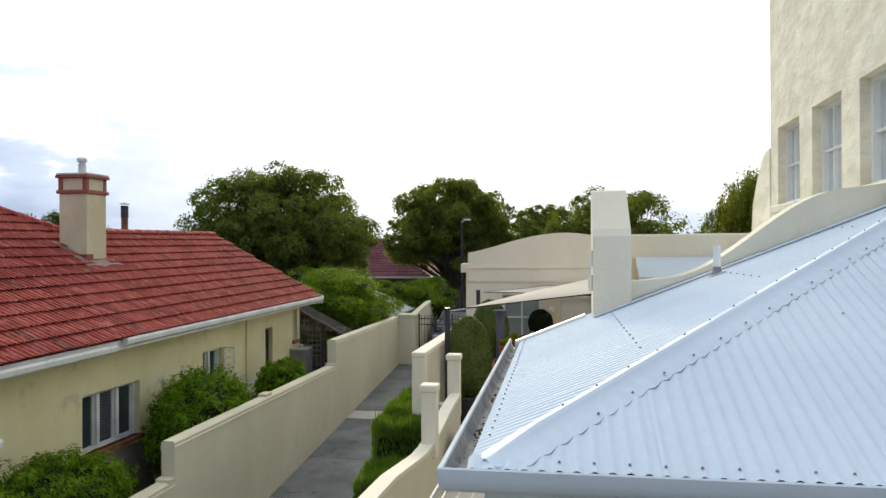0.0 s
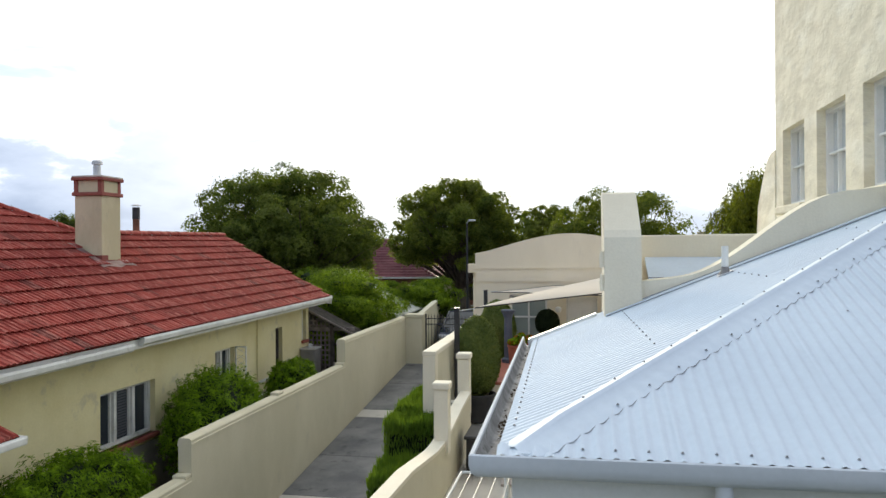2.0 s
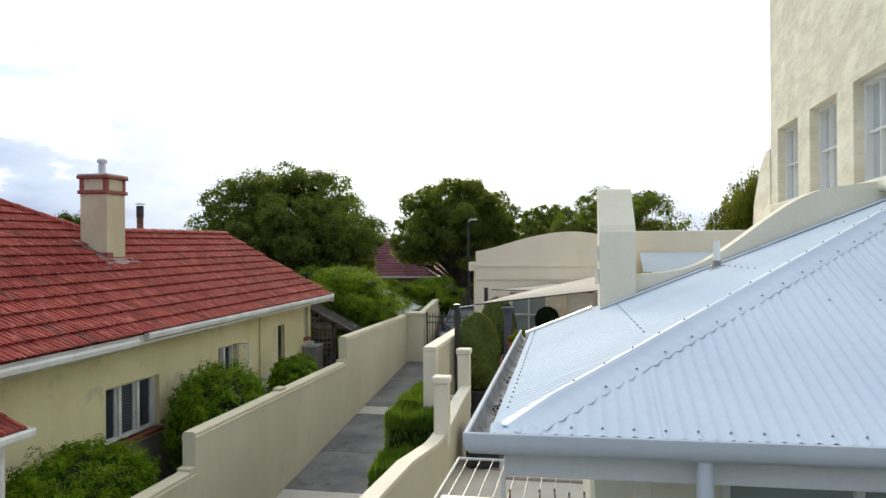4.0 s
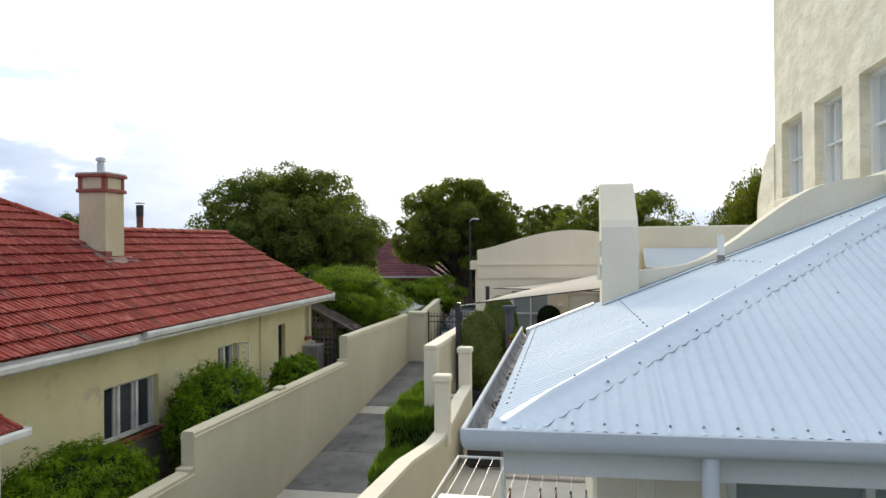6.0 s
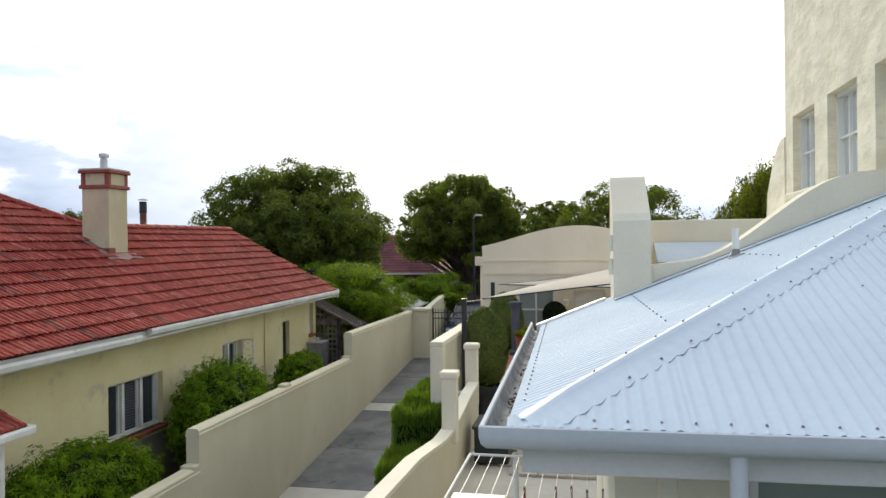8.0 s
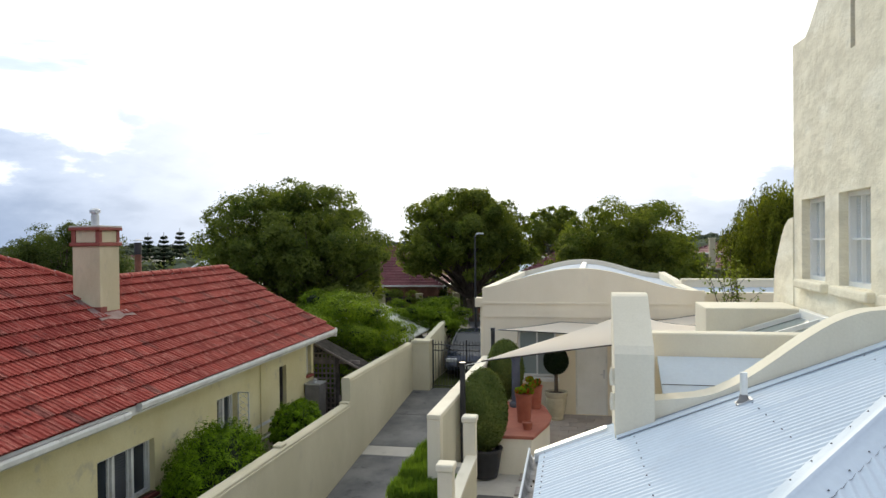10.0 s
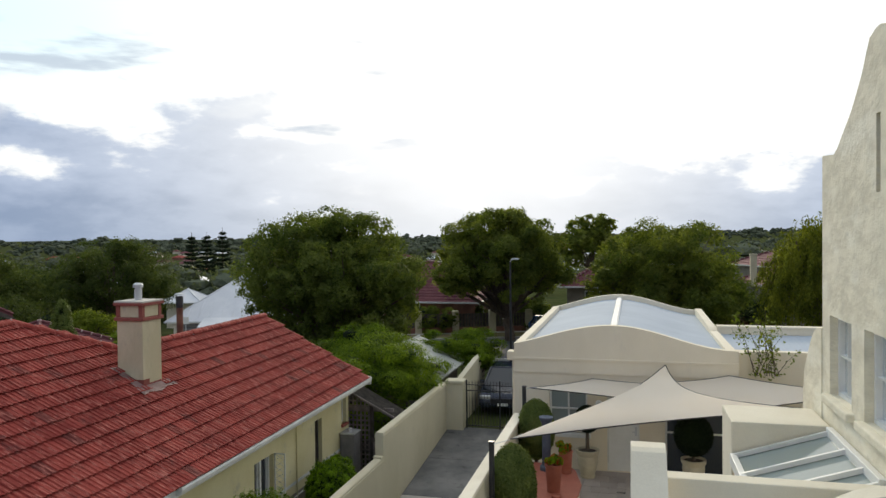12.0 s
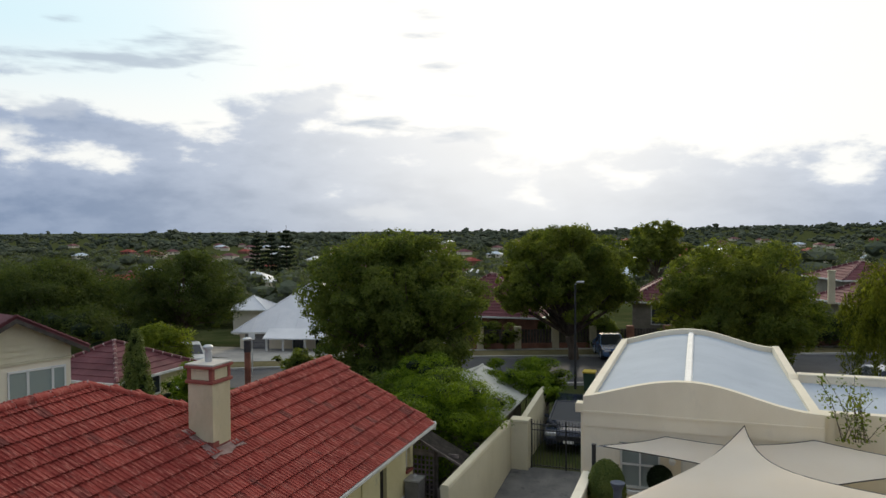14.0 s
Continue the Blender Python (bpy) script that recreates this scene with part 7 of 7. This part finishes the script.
def weatherboard_house():
    """Turned so that its gable looks towards the lane; built about the foot of its gable's middle."""
    h = thing("weatherboard_house", (-20.8, 17.5, 0.0), "cream weatherboard house end under a dark tiled gable", "house", rz=72)
    az, half, fall = 5.52, 2.30, 1.22

    def p(name, bm, mat, label=""):
        return part(name, bm, mat, h, label, local=True)
    p("wall", boxes((-half + 0.45, half - 0.45, 0.0, 5.0, -1.0, 4.02)), "studio")
    p("gable_wall", prism(bmesh.new(), [(-half + 0.45, 4.02), (half - 0.45, 4.02), (half - 0.45, 4.38), (0, az - 0.12), (-half + 0.45, 4.38)], "y", 0.0, 0.12), "board")
    p("belt_board", boxes((-half + 0.44, half - 0.44, -0.06, 0.0, 3.97, 4.04)), "board")
    for i in range(7):
        z = 4.05 + i * 0.19
        w = min(half - 0.45, (az - 0.16 - z) * half / fall)
        if w > 0.1:
            p("board", prism(bmesh.new(), [(-0.055, z), (-0.008, z + 0.19), (0, z + 0.19), (0, z)], "x", -w, w), "board")
    for s in (1, -1):
        p("roof_slope", prism(bmesh.new(), [(0, az + 0.08), (s * half, az - fall + 0.06), (s * half, az - fall - 0.06), (0, az - 0.06)], "y", -0.4, 5.0), "purple_tile")
        p("barge_board", prism(bmesh.new(), [(0, az - 0.02), (s * half, az - fall - 0.04), (s * half, az - fall - 0.18), (0, az - 0.16)], "y", -0.44, -0.4), "dark_wood")
        for i in range(14):
            k = (i + 0.5) / 14
            p("verge_tile", tube(bmesh.new(), [(s * half * (k - 0.035), -0.4, az + 0.09 - fall * (k - 0.035)), (s * half * (k + 0.035), -0.4, az + 0.07 - fall * (k + 0.035))], 0.045, 6), "purple_tile")
    for a, b in ((-0.10, 0.42), (0.50, 1.20), (1.28, 1.62)):
        w = p("window", boxes((a, b, -0.02, -0.008, 2.7, 3.70)), "sky_tint_glass")
        part("window_frame", boxes((a - 0.05, a, -0.05, -0.004, 2.6, 3.75), (b, b + 0.05, -0.05, -0.004, 2.6, 3.75), (a - 0.05, b + 0.05, -0.05, -0.004, 3.70, 3.77)), "white", w, local=True)


weatherboard_house()
hip_house("plum_roof_house", -28.1, -23.7, 24.9, 29.3, -0.4, 1.9, 3.1, "purple_tile", "yellow", "yellow rendered house under a plum-coloured tiled hip roof", windows=(("right", -1.0, 0.4, 1.2, 2.1),))
cottage = hip_house("white_roof_house", -33.2, -24.0, 46.5, 56.0, -1.2, 0.95, 4.35, "soft_white", "studio", "white sheet-roofed cottage with pale rendered walls", rz=14, windows=(("front", -0.6, 0.3, 0.7, 1.7), ("front", 2.4, 3.2, 0.7, 1.7), ("right", -3.0, -2.0, 0.7, 1.7)))


def cottage_front(h):
    """Garage door, front door, verandah posts and the folds of the white sheet roof."""
    b = 4.75
    part("garage_door", boxes((-4.2, -2.4, -b - 0.03, -b - 0.004, 0.0, 1.85)), "heater", h, "dark grey garage door", local=True)
    for k in range(5):
        part("door_rib", boxes((-4.2, -2.4, -b - 0.045, -b - 0.03, 0.12 + 0.36 * k, 0.15 + 0.36 * k)), "blind", h, local=True)
    part("door", boxes((1.1, 1.9, -b - 0.03, -b - 0.004, 0.0, 1.8)), "dark_room", h, "dark front door", local=True)
    for x in (-2.1, -0.9, 0.7, 2.1, 3.5):
        part("verandah_post", soft_box(x - 0.07, x + 0.07, -b - 1.5, -b - 1.36, -0.4, 1.75, 0.01), "old_white", h, local=True)
    part("verandah_roof", prism(bmesh.new(), [(-b - 1.75, 1.72), (-b - 0.2, 2.25), (-b - 0.2, 2.30), (-b - 1.75, 1.80)], "x", -2.3, 4.4), "soft_white", h, "white sheet verandah roof", local=True)
    for k in range(12):
        x = -4.4 + k * 0.8
        top = 1.0 - abs(x) / 5.05
        part("roof_rib", tube(bmesh.new(), [(x, -b - 0.45, 2.06), (x, -b - 0.45 + 5.1 * top, 2.06 + 3.46 * top)], 0.025, 5), "soft_white", h, local=True)


cottage_front(cottage)
hip_house("white_roof_house", -39.9, -37.1, 55.6, 58.6, -1.2, 1.3, 2.25, "soft_white", "studio", "small white sheet-roofed outbuilding with rendered walls", rz=14)
hip_house("brick_house", -18.6, -10.4, 48.6, 56.5, 0.2, 2.35, 4.9, "purple_tile", "brick", "brick house with a plum tiled hip roof across the street", windows=(("front", -1.5, 0.2, 0.9, 1.9), ("right", -2.0, -0.8, 0.9, 1.9)))
hip_house("brick_house", -4.5, 3.0, 54.0, 62.0, 0.2, 3.1, 5.4, "purple_tile", "plinth", "grey house with a dark tiled roof behind the street trees", windows=(("front", -2.4, -0.6, 1.2, 2.4),))
hip_house("grey_roof_house", 10.0, 15.6, 66.0, 72.0, 0.0, 4.1, 5.3, "purple_tile", "plinth", "two-storey grey house with a dark tiled roof", rz=18)
hip_house("grey_roof_house", 13.9, 22.0, 60.0, 68.0, 0.0, 4.0, 5.2, "garage_sheet", "board", "pale house with a light grey sheet roof", rz=18)
hip_house("tiled_house", 9.0, 14.9, 54.0, 60.0, 0.2, 3.2, 4.9, "purple_tile", "plinth", "house with weathered dark tiles and a square chimney", rz=18)
c = thing("chimney", (8.5, 55.3, 4.0), "square rendered chimney of the tiled house", "chimney")
part("shaft", soft_box(8.3, 8.72, 55.1, 55.5, 3.0, 5.2, 0.02), "chimney", c)
part("cap", soft_box(8.26, 8.76, 55.06, 55.54, 5.2, 5.3, 0.02), "chimney", c)


def front_fence():
    """Brick-pillared front fence across the street, along the road."""
    f = thing("front_fence", (-8.0, 46.3, 0.25), "dark front fence with pale square pillars across the street", "fence")
    m = pose(-7.5, 41.0, 0.22, 0, 0, 20)
    for i in range(-4, 16):
        u = -4.0 + i * 2.5
        bm = soft_box(u - 0.22, u + 0.22, 6.9, 7.34, 0.0, 1.55, 0.02)
        bm.transform(m)
        part("pillar", bm, "chimney" if i < 4 else "brick", f)
        bm = bmesh.new()
        box(bm, u + 0.22, u + 2.28, 7.0, 7.2, 0.0, 0.45)
        bm.transform(m)
        part("plinth", bm, "brick", f)
        for k in range(10):
            bm = bmesh.new()
            a = u + 0.26 + k * 0.2
            box(bm, a, a + 0.17, 7.07, 7.11, 0.45, 1.35)
            bm.transform(m)
            part("slat", bm, "dark_wood", f)


front_fence()
bush((-13.0, 47.0, 0.25), (-13.0, 47.0, 1.1), (1.8, 1.0, 1.0), 35, "leaf_olive", 9000, 0.08, "green front garden shrub beside the brick house", 30, 0.28, 0.4)
bush((-8.0, 49.6, 0.25), (-8.0, 49.6, 1.3), (3.2, 1.0, 1.2), 36, "leaf_tree", 12000, 0.09, "dark front garden hedge behind the fence", 40, 0.28, 0.4)
# these two hedges take the darkened leaf to paint the shade under trees
bush((7.5, 54.2, 0.25), (7.5, 54.0, 1.3), (6.0, 1.1, 1.5), 38, "leaf_shaded", 22000, 0.09, "tall hedge along the front fence, leaves darkened for tree shade", 60, 0.24, 0.4)
bush((-44.0, 43.0, -0.4), (-44.0, 43.0, 0.5), (10.0, 1.4, 1.5), 39, "leaf_shaded", 22000, 0.10, "hedge under the garden trees, leaves darkened for shade", 70, 0.22, 0.4)
bush((1.5, 52.8, 0.25), (1.5, 52.8, 1.4), (5.0, 1.0, 1.3), 37, "leaf_tree", 14000, 0.10, "dark front garden hedge behind the fence", 50, 0.25, 0.4)

# ---- street furniture and cars ----


def lamp_post(x, y, top):
    t = thing("street_lamp", (x, y, 0.2), "slim dark steel street lamp with a small head", "street lamp")
    part("column", tube(bmesh.new(), [(x, y, 0.0), (x, y, top)], 0.07, 10, 0.045), "black", t, smooth=True)
    part("arm", tube(bmesh.new(), [(x, y, top), (x + 0.05, y - 0.02, top + 0.1), (x + 0.25, y - 0.05, top + 0.14)], 0.03, 8), "zinc", t)
    part("lantern", soft_box(x + 0.1, x + 0.45, y - 0.16, y + 0.06, top + 0.10, top + 0.19, 0.03), "zinc", t)


lamp_post(-5.82, 36.4, 5.45)


def wheelie_bin(x, y, z):
    t = thing("wheelie_bin", (x, y, z), "green rubbish bin with a yellow lid by the street", "bin")
    bm = prism(bmesh.new(), [(x - 0.22, z + 0.08), (x + 0.22, z + 0.08), (x + 0.28, z + 0.95), (x - 0.28, z + 0.95)], "y", y - 0.27, y + 0.27)
    part("body", bm, "bin_green", t)
    part("lid", soft_box(x - 0.31, x + 0.31, y - 0.33, y + 0.33, z + 0.95, z + 1.04, 0.025), "yellow_lid", t)
    for s in (-1, 1):
        part("wheel", tube(bmesh.new(), [(x + s * 0.2, y + 0.28, z + 0.1), (x + s * 0.26, y + 0.28, z + 0.1)], 0.1, 12), "rubber", t)


wheelie_bin(-5.05, 35.9, 0.25)


def car(base, rz, paint, label, name="car", tall=1.45, long=4.5, wide=1.76, suv=False):
    """A car pointing along its own -y, built from a side outline, with glass, wheels and lights."""
    t = thing(name, base, label, "car", "parked cars", rz=rz)
    L, W, H = long / 2, wide / 2, tall
    belt = 0.62 * H
    side = [(-L, 0.30), (-L - 0.03, 0.52), (-L + 0.10, belt - 0.10), (-L + 1.15, belt), (L - 0.75 if not suv else L - 0.05, belt), (L - 0.05, belt - 0.04), (L, 0.55), (L - 0.02, 0.30), (L - 0.5, 0.22), (-L + 0.5, 0.22)]
    bm = prism(bmesh.new(), side, "x", -W, W)
    bmesh.ops.bevel(bm, geom=[e for e in bm.edges if abs(e.verts[0].co.x - e.verts[1].co.x) < 0.01], offset=0.07, segments=3, affect="EDGES")
    part("body", bm, paint, t, smooth=True, local=True)
    a, b, c, d = (-L + 1.05, -L + 1.85, L - 1.45, L - 0.7) if not suv else (-L + 1.05, -L + 1.75, L - 0.55, L - 0.15)
    bm = bmesh.new()
    lo = [(-W + 0.06, a), (W - 0.06, a), (W - 0.06, d), (-W + 0.06, d)]
    hi = [(-W + 0.22, b), (W - 0.22, b), (W - 0.22, c), (-W + 0.22, c)]
    v0 = [bm.verts.new((x, y, belt - 0.02)) for x, y in lo]
    v1 = [bm.verts.new((x, y, H - 0.03)) for x, y in hi]
    for i in range(4):
        bm.faces.new((v0[i], v0[(i + 1) % 4], v1[(i + 1) % 4], v1[i]))
    bm.faces.new(v0), bm.faces.new(v1)
    part("glasshouse", bm, "glass", t, "dark car glass", local=True)
    part("roof", soft_box(-W + 0.20, W - 0.20, b - 0.02, c + 0.02, H - 0.05, H, 0.02), paint, t, local=True)
    for sx in (-1, 1):
        for p, q in (((sx * (W - 0.05), a, belt - 0.01), (sx * (W - 0.21), b, H - 0.03)), ((sx * (W - 0.05), d, belt - 0.01), (sx * (W - 0.21), c, H - 0.03)), ((sx * (W - 0.05), (a + d) / 2, belt - 0.01), (sx * (W - 0.21), (b + c) / 2, H - 0.03))):
            part("pillar", tube(bmesh.new(), [p, q], 0.04, 6), paint, t, local=True)
        part("headlight", soft_box(sx * (W - 0.25) - 0.2, sx * (W - 0.25) + 0.2, -L - 0.02, -L + 0.15, 0.58, 0.72, 0.03), "zinc", t, "clear headlight", local=True)
        part("mirror", soft_box(sx * (W + 0.08) - 0.08, sx * (W + 0.08) + 0.08, a + 0.25, a + 0.37, belt, belt + 0.12, 0.03), paint, t, local=True)
        for wy in (-L + 0.85, L - 0.85):
            wh = part("wheel", tube(bmesh.new(), [(sx * (W - 0.19), wy, 0.32), (sx * (W + 0.01), wy, 0.32)], 0.32, 20), "rubber", t, smooth=True, local=True)
            part("rim", tube(bmesh.new(), [(sx * (W - 0.02), wy, 0.32), (sx * (W + 0.015), wy, 0.32)], 0.20, 14), "zinc", wh, local=True)
    part("grille", soft_box(-0.45, 0.45, -L - 0.035, -L + 0.05, 0.42, 0.62, 0.01), "black", t, local=True)
    part("number_plate", boxes((-0.19, 0.19, -L - 0.05, -L - 0.035, 0.36, 0.46)), "white", t, local=True)
    return t


car((-4.5, 28.0, 0.27), 3, "car_dark", "dark blue sedan parked nose-on behind the iron gate")
car((-30.8, 38.7, -0.44), 42, "car_white", "white four-wheel drive parked in the street", "car", 1.40, 3.5, 1.5, True)
car((-20.6, 26.0, 0.1), 30, "car_white", "white car parked beside the plum-roofed house")
car((-5.2, 46.2, 0.25), 18, "car_blue", "blue hatchback parked across the street", "car", 1.40, 3.7, 1.60)
car((8.0, 38.6, 0.25), -70, "car_white", "white sedan parked on the near side of the street")


def street_sign(x, y):
    t = thing("street_sign", (x, y, 0.1), "thin grey post with a small white sign plate", "sign")
    part("post", tube(bmesh.new(), [(x, y, -0.2), (x, y, 2.3)], 0.03, 8), "zinc", t)
    part("plate", soft_box(x - 0.22, x + 0.22, y - 0.03, y - 0.015, 1.95, 2.35, 0.01), "white", t)


street_sign(-24.4, 36.0)
cone_rng = np.random.default_rng(31)
cone = []
for k in range(64):
    u, a = k / 63, k * 2.4
    w = 0.62 * (1 - u) ** 0.6 * math.sqrt(cone_rng.uniform(0.2, 1.0))
    cone.append(((-19.4 + w * math.cos(a), 21.4 + w * math.sin(a), 1.3 + 3.05 * u), (0.26 - 0.10 * u, 0.26 - 0.10 * u, 0.34)))
shrub("bush", (-19.6, 21.6, 0.0), cone, "leaf_hedge", "upright conical dark green shrub beside the plum-roofed house", 30000, 0.036, 31, 0.2)
bush((-17.6, 22.0, 0.0), (-17.6, 22.0, 2.5), (0.8, 0.8, 0.9), 32, "leaf_shrub", 9000, 0.05, "small green garden shrub", 30, 0.40, 0.3)
bush((-20.0, 33.5, 0.0), (-20.0, 33.5, 1.0), (1.6, 1.0, 0.9), 33, "leaf_olive", 5000, 0.07, "low scrubby shrub on the verge", 16, 0.34, 0.3)
def climber_shoots():
    rng = random.Random(12)
    t = thing("climber", (3.2, 18.75, 3.3), "bare arching shoots of a climbing plant", "plant")
    for i in range(18):
        a = rng.uniform(-1.0, 1.0)
        h = rng.uniform(0.6, 1.75)
        p0 = Vector((3.3 + rng.uniform(-0.3, 0.3), 18.75, 3.35))
        p1 = p0 + Vector((math.sin(a) * 0.35, rng.uniform(-0.1, 0.1), h * 0.6))
        p2 = p0 + Vector((math.sin(a) * 0.8, rng.uniform(-0.15, 0.15), h))
        part("shoot", tube(bmesh.new(), [p0, p1, p2], 0.009, 5, 0.003), "bark", t)
        n = 26
        g = np.random.default_rng(i)
        k = g.random((n, 1))
        c = np.where(k < 0.4, np.array(p0)[None] * (1 - k / 0.4) + np.array(p1)[None] * k / 0.4, np.array(p1)[None] * (1 - (k - 0.4) / 0.6) + np.array(p2)[None] * (k - 0.4) / 0.6) + g.normal(0, 0.07, (n, 3))
        ob = new("leaves", quads_mesh("leaves", leaf_quads(g, c, np.tile([0, -0.4, 1.0], (n, 1)), 0.045) - np.array((3.2, 18.75, 3.3)), "leaf_lime"))
        ob.parent = t


climber_shoots()

# ---- distance ----


def norfolk_pine(x, y, h, seed):
    base = (x, y, far_z(x, y))
    t = thing("pine_tree", base, "tall tiered pine standing above the suburb", "tree", "pines on the skyline")
    rng = np.random.default_rng(seed)
    part("trunk", tube(bmesh.new(), [base, (x, y, base[2] + h)], 0.3, 7, 0.04), "bark", t)
    rows = []
    for k in range(12):
        f = k / 12
        z = base[2] + h * (0.15 + 0.82 * f)
        r = h * 0.20 * (1 - f) ** 0.8 + 0.3
        for j in range(11):
            a = 2 * math.pi * (j / 11 + 0.07 * k)
            u = rng.random((44, 1))
            c = np.array((x, y, z))[None] + np.concatenate([np.cos(a) * r * u, np.sin(a) * r * u, 0.16 * r * u ** 2], axis=1) + rng.normal(0, 0.10, (44, 3))
            rows.append(c)
    c = np.concatenate(rows)
    ob = new("crown", quads_mesh("crown", leaf_quads(rng, c, np.tile([0, 0, 1.0], (len(c), 1)), 0.34, 0.5) - np.array(base), "leaf_pine"))
    ob.parent = t


for k, (x, h) in enumerate(((-107.0, 15.2), (-104.6, 15.4), (-102.0, 16.6))):
    norfolk_pine(x, 160 + 3 * k, h, 50 + k)


def far_plots():
    """Where the distant houses stand: x, y, kind, turn."""
    rng = random.Random(5)
    out = []
    while len(out) < 170:
        d = 80 + 900 * rng.random() ** 1.5
        a = radians(rng.uniform(-48, 28))
        x, y = d * math.sin(a), d * math.cos(a)
        if y < 72 or (-12 < x < 30 and y < 100) or (-75 < x < -28 and y < 125) or any(math.hypot(x - p[0], y - p[1]) < 17 for p in out):
            continue
        out.append((x, y, rng.choice((0, 1, 2, 3, 3, 3, 3)), rng.uniform(0, 180)))
    return [p for p in out if not (-20 < p[0] < 30 and p[1] < 150)]


PLOTS = far_plots()


def lumps(rng, centres, radii, level):
    """Uneven little crowns joined into one mesh: vertices and triangles."""
    bm = bmesh.new()
    bmesh.ops.create_icosphere(bm, subdivisions=level, radius=1.0)
    v0 = np.array([v.co[:] for v in bm.verts])
    f0 = np.array([[v.index for v in f.verts] for f in bm.faces])
    bm.free()
    n = len(centres)
    wob = 1 + rng.normal(0, 0.16, (n, len(v0), 1))
    v = centres[:, None, :] + v0[None] * radii[:, None, :] * wob
    f = f0[None] + (np.arange(n) * len(v0))[:, None, None]
    return v.reshape(-1, 3), f.reshape(-1, 3)


def far_woods():
    """Garden trees out to the skyline: crowns of several lumps, leafy where they stand nearer."""
    rng = np.random.default_rng(77)
    near, far, leaves = [], [], []
    for k in range(7700):
        d = 62 + 2100 * rng.random() ** 1.6
        a = radians(rng.uniform(-52, 22))
        x, y = d * math.sin(a), d * math.cos(a)
        if y < 58 or (-14 < x < 32 and y < 84) or (x < -24 and y < 62 and x > -46):
            continue
        if abs(x / y + 0.64) < 0.035 and d < 150:
            continue
        # trees gather in groves, with open lots between
        grove = noise.noise((x / 38 + 5.2, y / 38, 1.7)) + 0.5 * noise.noise((x / 150, y / 150, 7.7))
        if grove < rng.uniform(-0.75, 0.02):
            continue
        hidden = False
        for hx, hy, _, _ in PLOTS:
            hd = math.hypot(hx, hy)
            along = (x * hx + y * hy) / hd
            aside = abs(x * hy - y * hx) / hd
            if aside < 8 and -7 < hd - along < 14 + hd * 0.2:
                hidden = True
        if hidden and rng.random() < 0.95:
            continue
        z = far_z(x, y)
        h = rng.uniform(2.6, 5.4) * (1.0 + 0.0006 * min(d, 900.0)) * (1.0 + max(0.0, grove) * 0.9)
        if rng.random() < 0.05:
            h *= 1.5
        w = h * rng.uniform(0.40, 0.95)
        m = 10 if d < 260 else (6 if d < 480 else (4 if d < 900 else 3))
        for j in range(m):
            q = rng.normal(0, 1, 3)
            q /= np.linalg.norm(q)
            c = np.array((x, y, z + h * 0.54)) + q * np.array((w * 0.72, w * 0.72, h * 0.36)) * rng.uniform(0.6, 1.0)
            s = rng.uniform(0.26, 0.46) * (1.0 if d < 260 else 1.5)
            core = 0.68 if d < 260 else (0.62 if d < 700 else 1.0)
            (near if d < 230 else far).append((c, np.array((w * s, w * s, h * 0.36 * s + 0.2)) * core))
            if d < 700:
                near_by, mid_way = d < 120, d < 260
                leaves.append(clump_leaves(rng, [(c, (w * s * 1.12, w * s * 1.12, h * 0.42 * s + 0.2))], 50 if near_by else (34 if mid_way else 22), 0.22 if near_by else (0.29 if mid_way else 0.52), 0.6, 0.0, 0.2))
    verts, tris, base = [], [], 0
    for rows, level in ((near, 1), (far, 1)):
        v, f = lumps(rng, np.array([c for c, _ in rows]), np.array([r for _, r in rows]), level)
        verts.append(v)
        tris.append(f + base)
        base += len(v)
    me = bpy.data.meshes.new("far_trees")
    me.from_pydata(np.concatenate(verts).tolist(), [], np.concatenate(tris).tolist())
    me.materials.append(M["hazed_foliage"])
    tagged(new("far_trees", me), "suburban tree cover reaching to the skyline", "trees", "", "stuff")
    tagged(new("far_tree_leaves", quads_mesh("far_tree_leaves", np.concatenate(leaves), "leaf_hazed")), "leafy outer foliage of the garden trees beyond the street", "foliage", "", "stuff")


far_woods()


def far_house(roof, label, x, y, z, turn):
    h = thing("far_house", (x, y, z), label, "house", "distant houses", rz=turn)
    part("wall", boxes((-5.5, 5.5, -4, 4, -2, 2.7)), "studio" if roof != "tile_far" else "brick", h, local=True)
    bm = bmesh.new()
    lo = [bm.verts.new((sx * 6.1, sy * 4.6, 2.6)) for sx, sy in ((-1, -1), (1, -1), (1, 1), (-1, 1))]
    t0, t1 = bm.verts.new((-2.0, 0, 4.7)), bm.verts.new((2.0, 0, 4.7))
    for f in ((lo[0], lo[1], t1, t0), (lo[2], lo[3], t0, t1), (lo[1], lo[2], t1), (lo[3], lo[0], t0), lo):
        bm.faces.new(f)
    part("roof", bm, roof, h, local=True)
    for u in (-3.5, 0.5, 3.2):
        part("window", boxes((u - 0.7, u + 0.7, -4.03, -4.0, 0.9, 2.1)), "glass", h, local=True)
    return h


def far_houses():
    kinds = (("soft_white", "distant house with a white sheet roof"), ("tile_far", "distant brick house with a red tiled roof"), ("metal_roof", "distant house with a pale grey roof"), ("purple_tile", "distant house with a dark tiled roof"))
    first = {}
    for x, y, k, turn in PLOTS:
        z = far_z(x, y)
        if k not in first:
            first[k] = far_house(*kinds[k], x, y, z, turn)
        else:
            copy_thing(first[k], pose(x, y, z, 0, 0, turn))


far_houses()


# ---- roof tiles, piece by piece ----
red_tiles(RED)
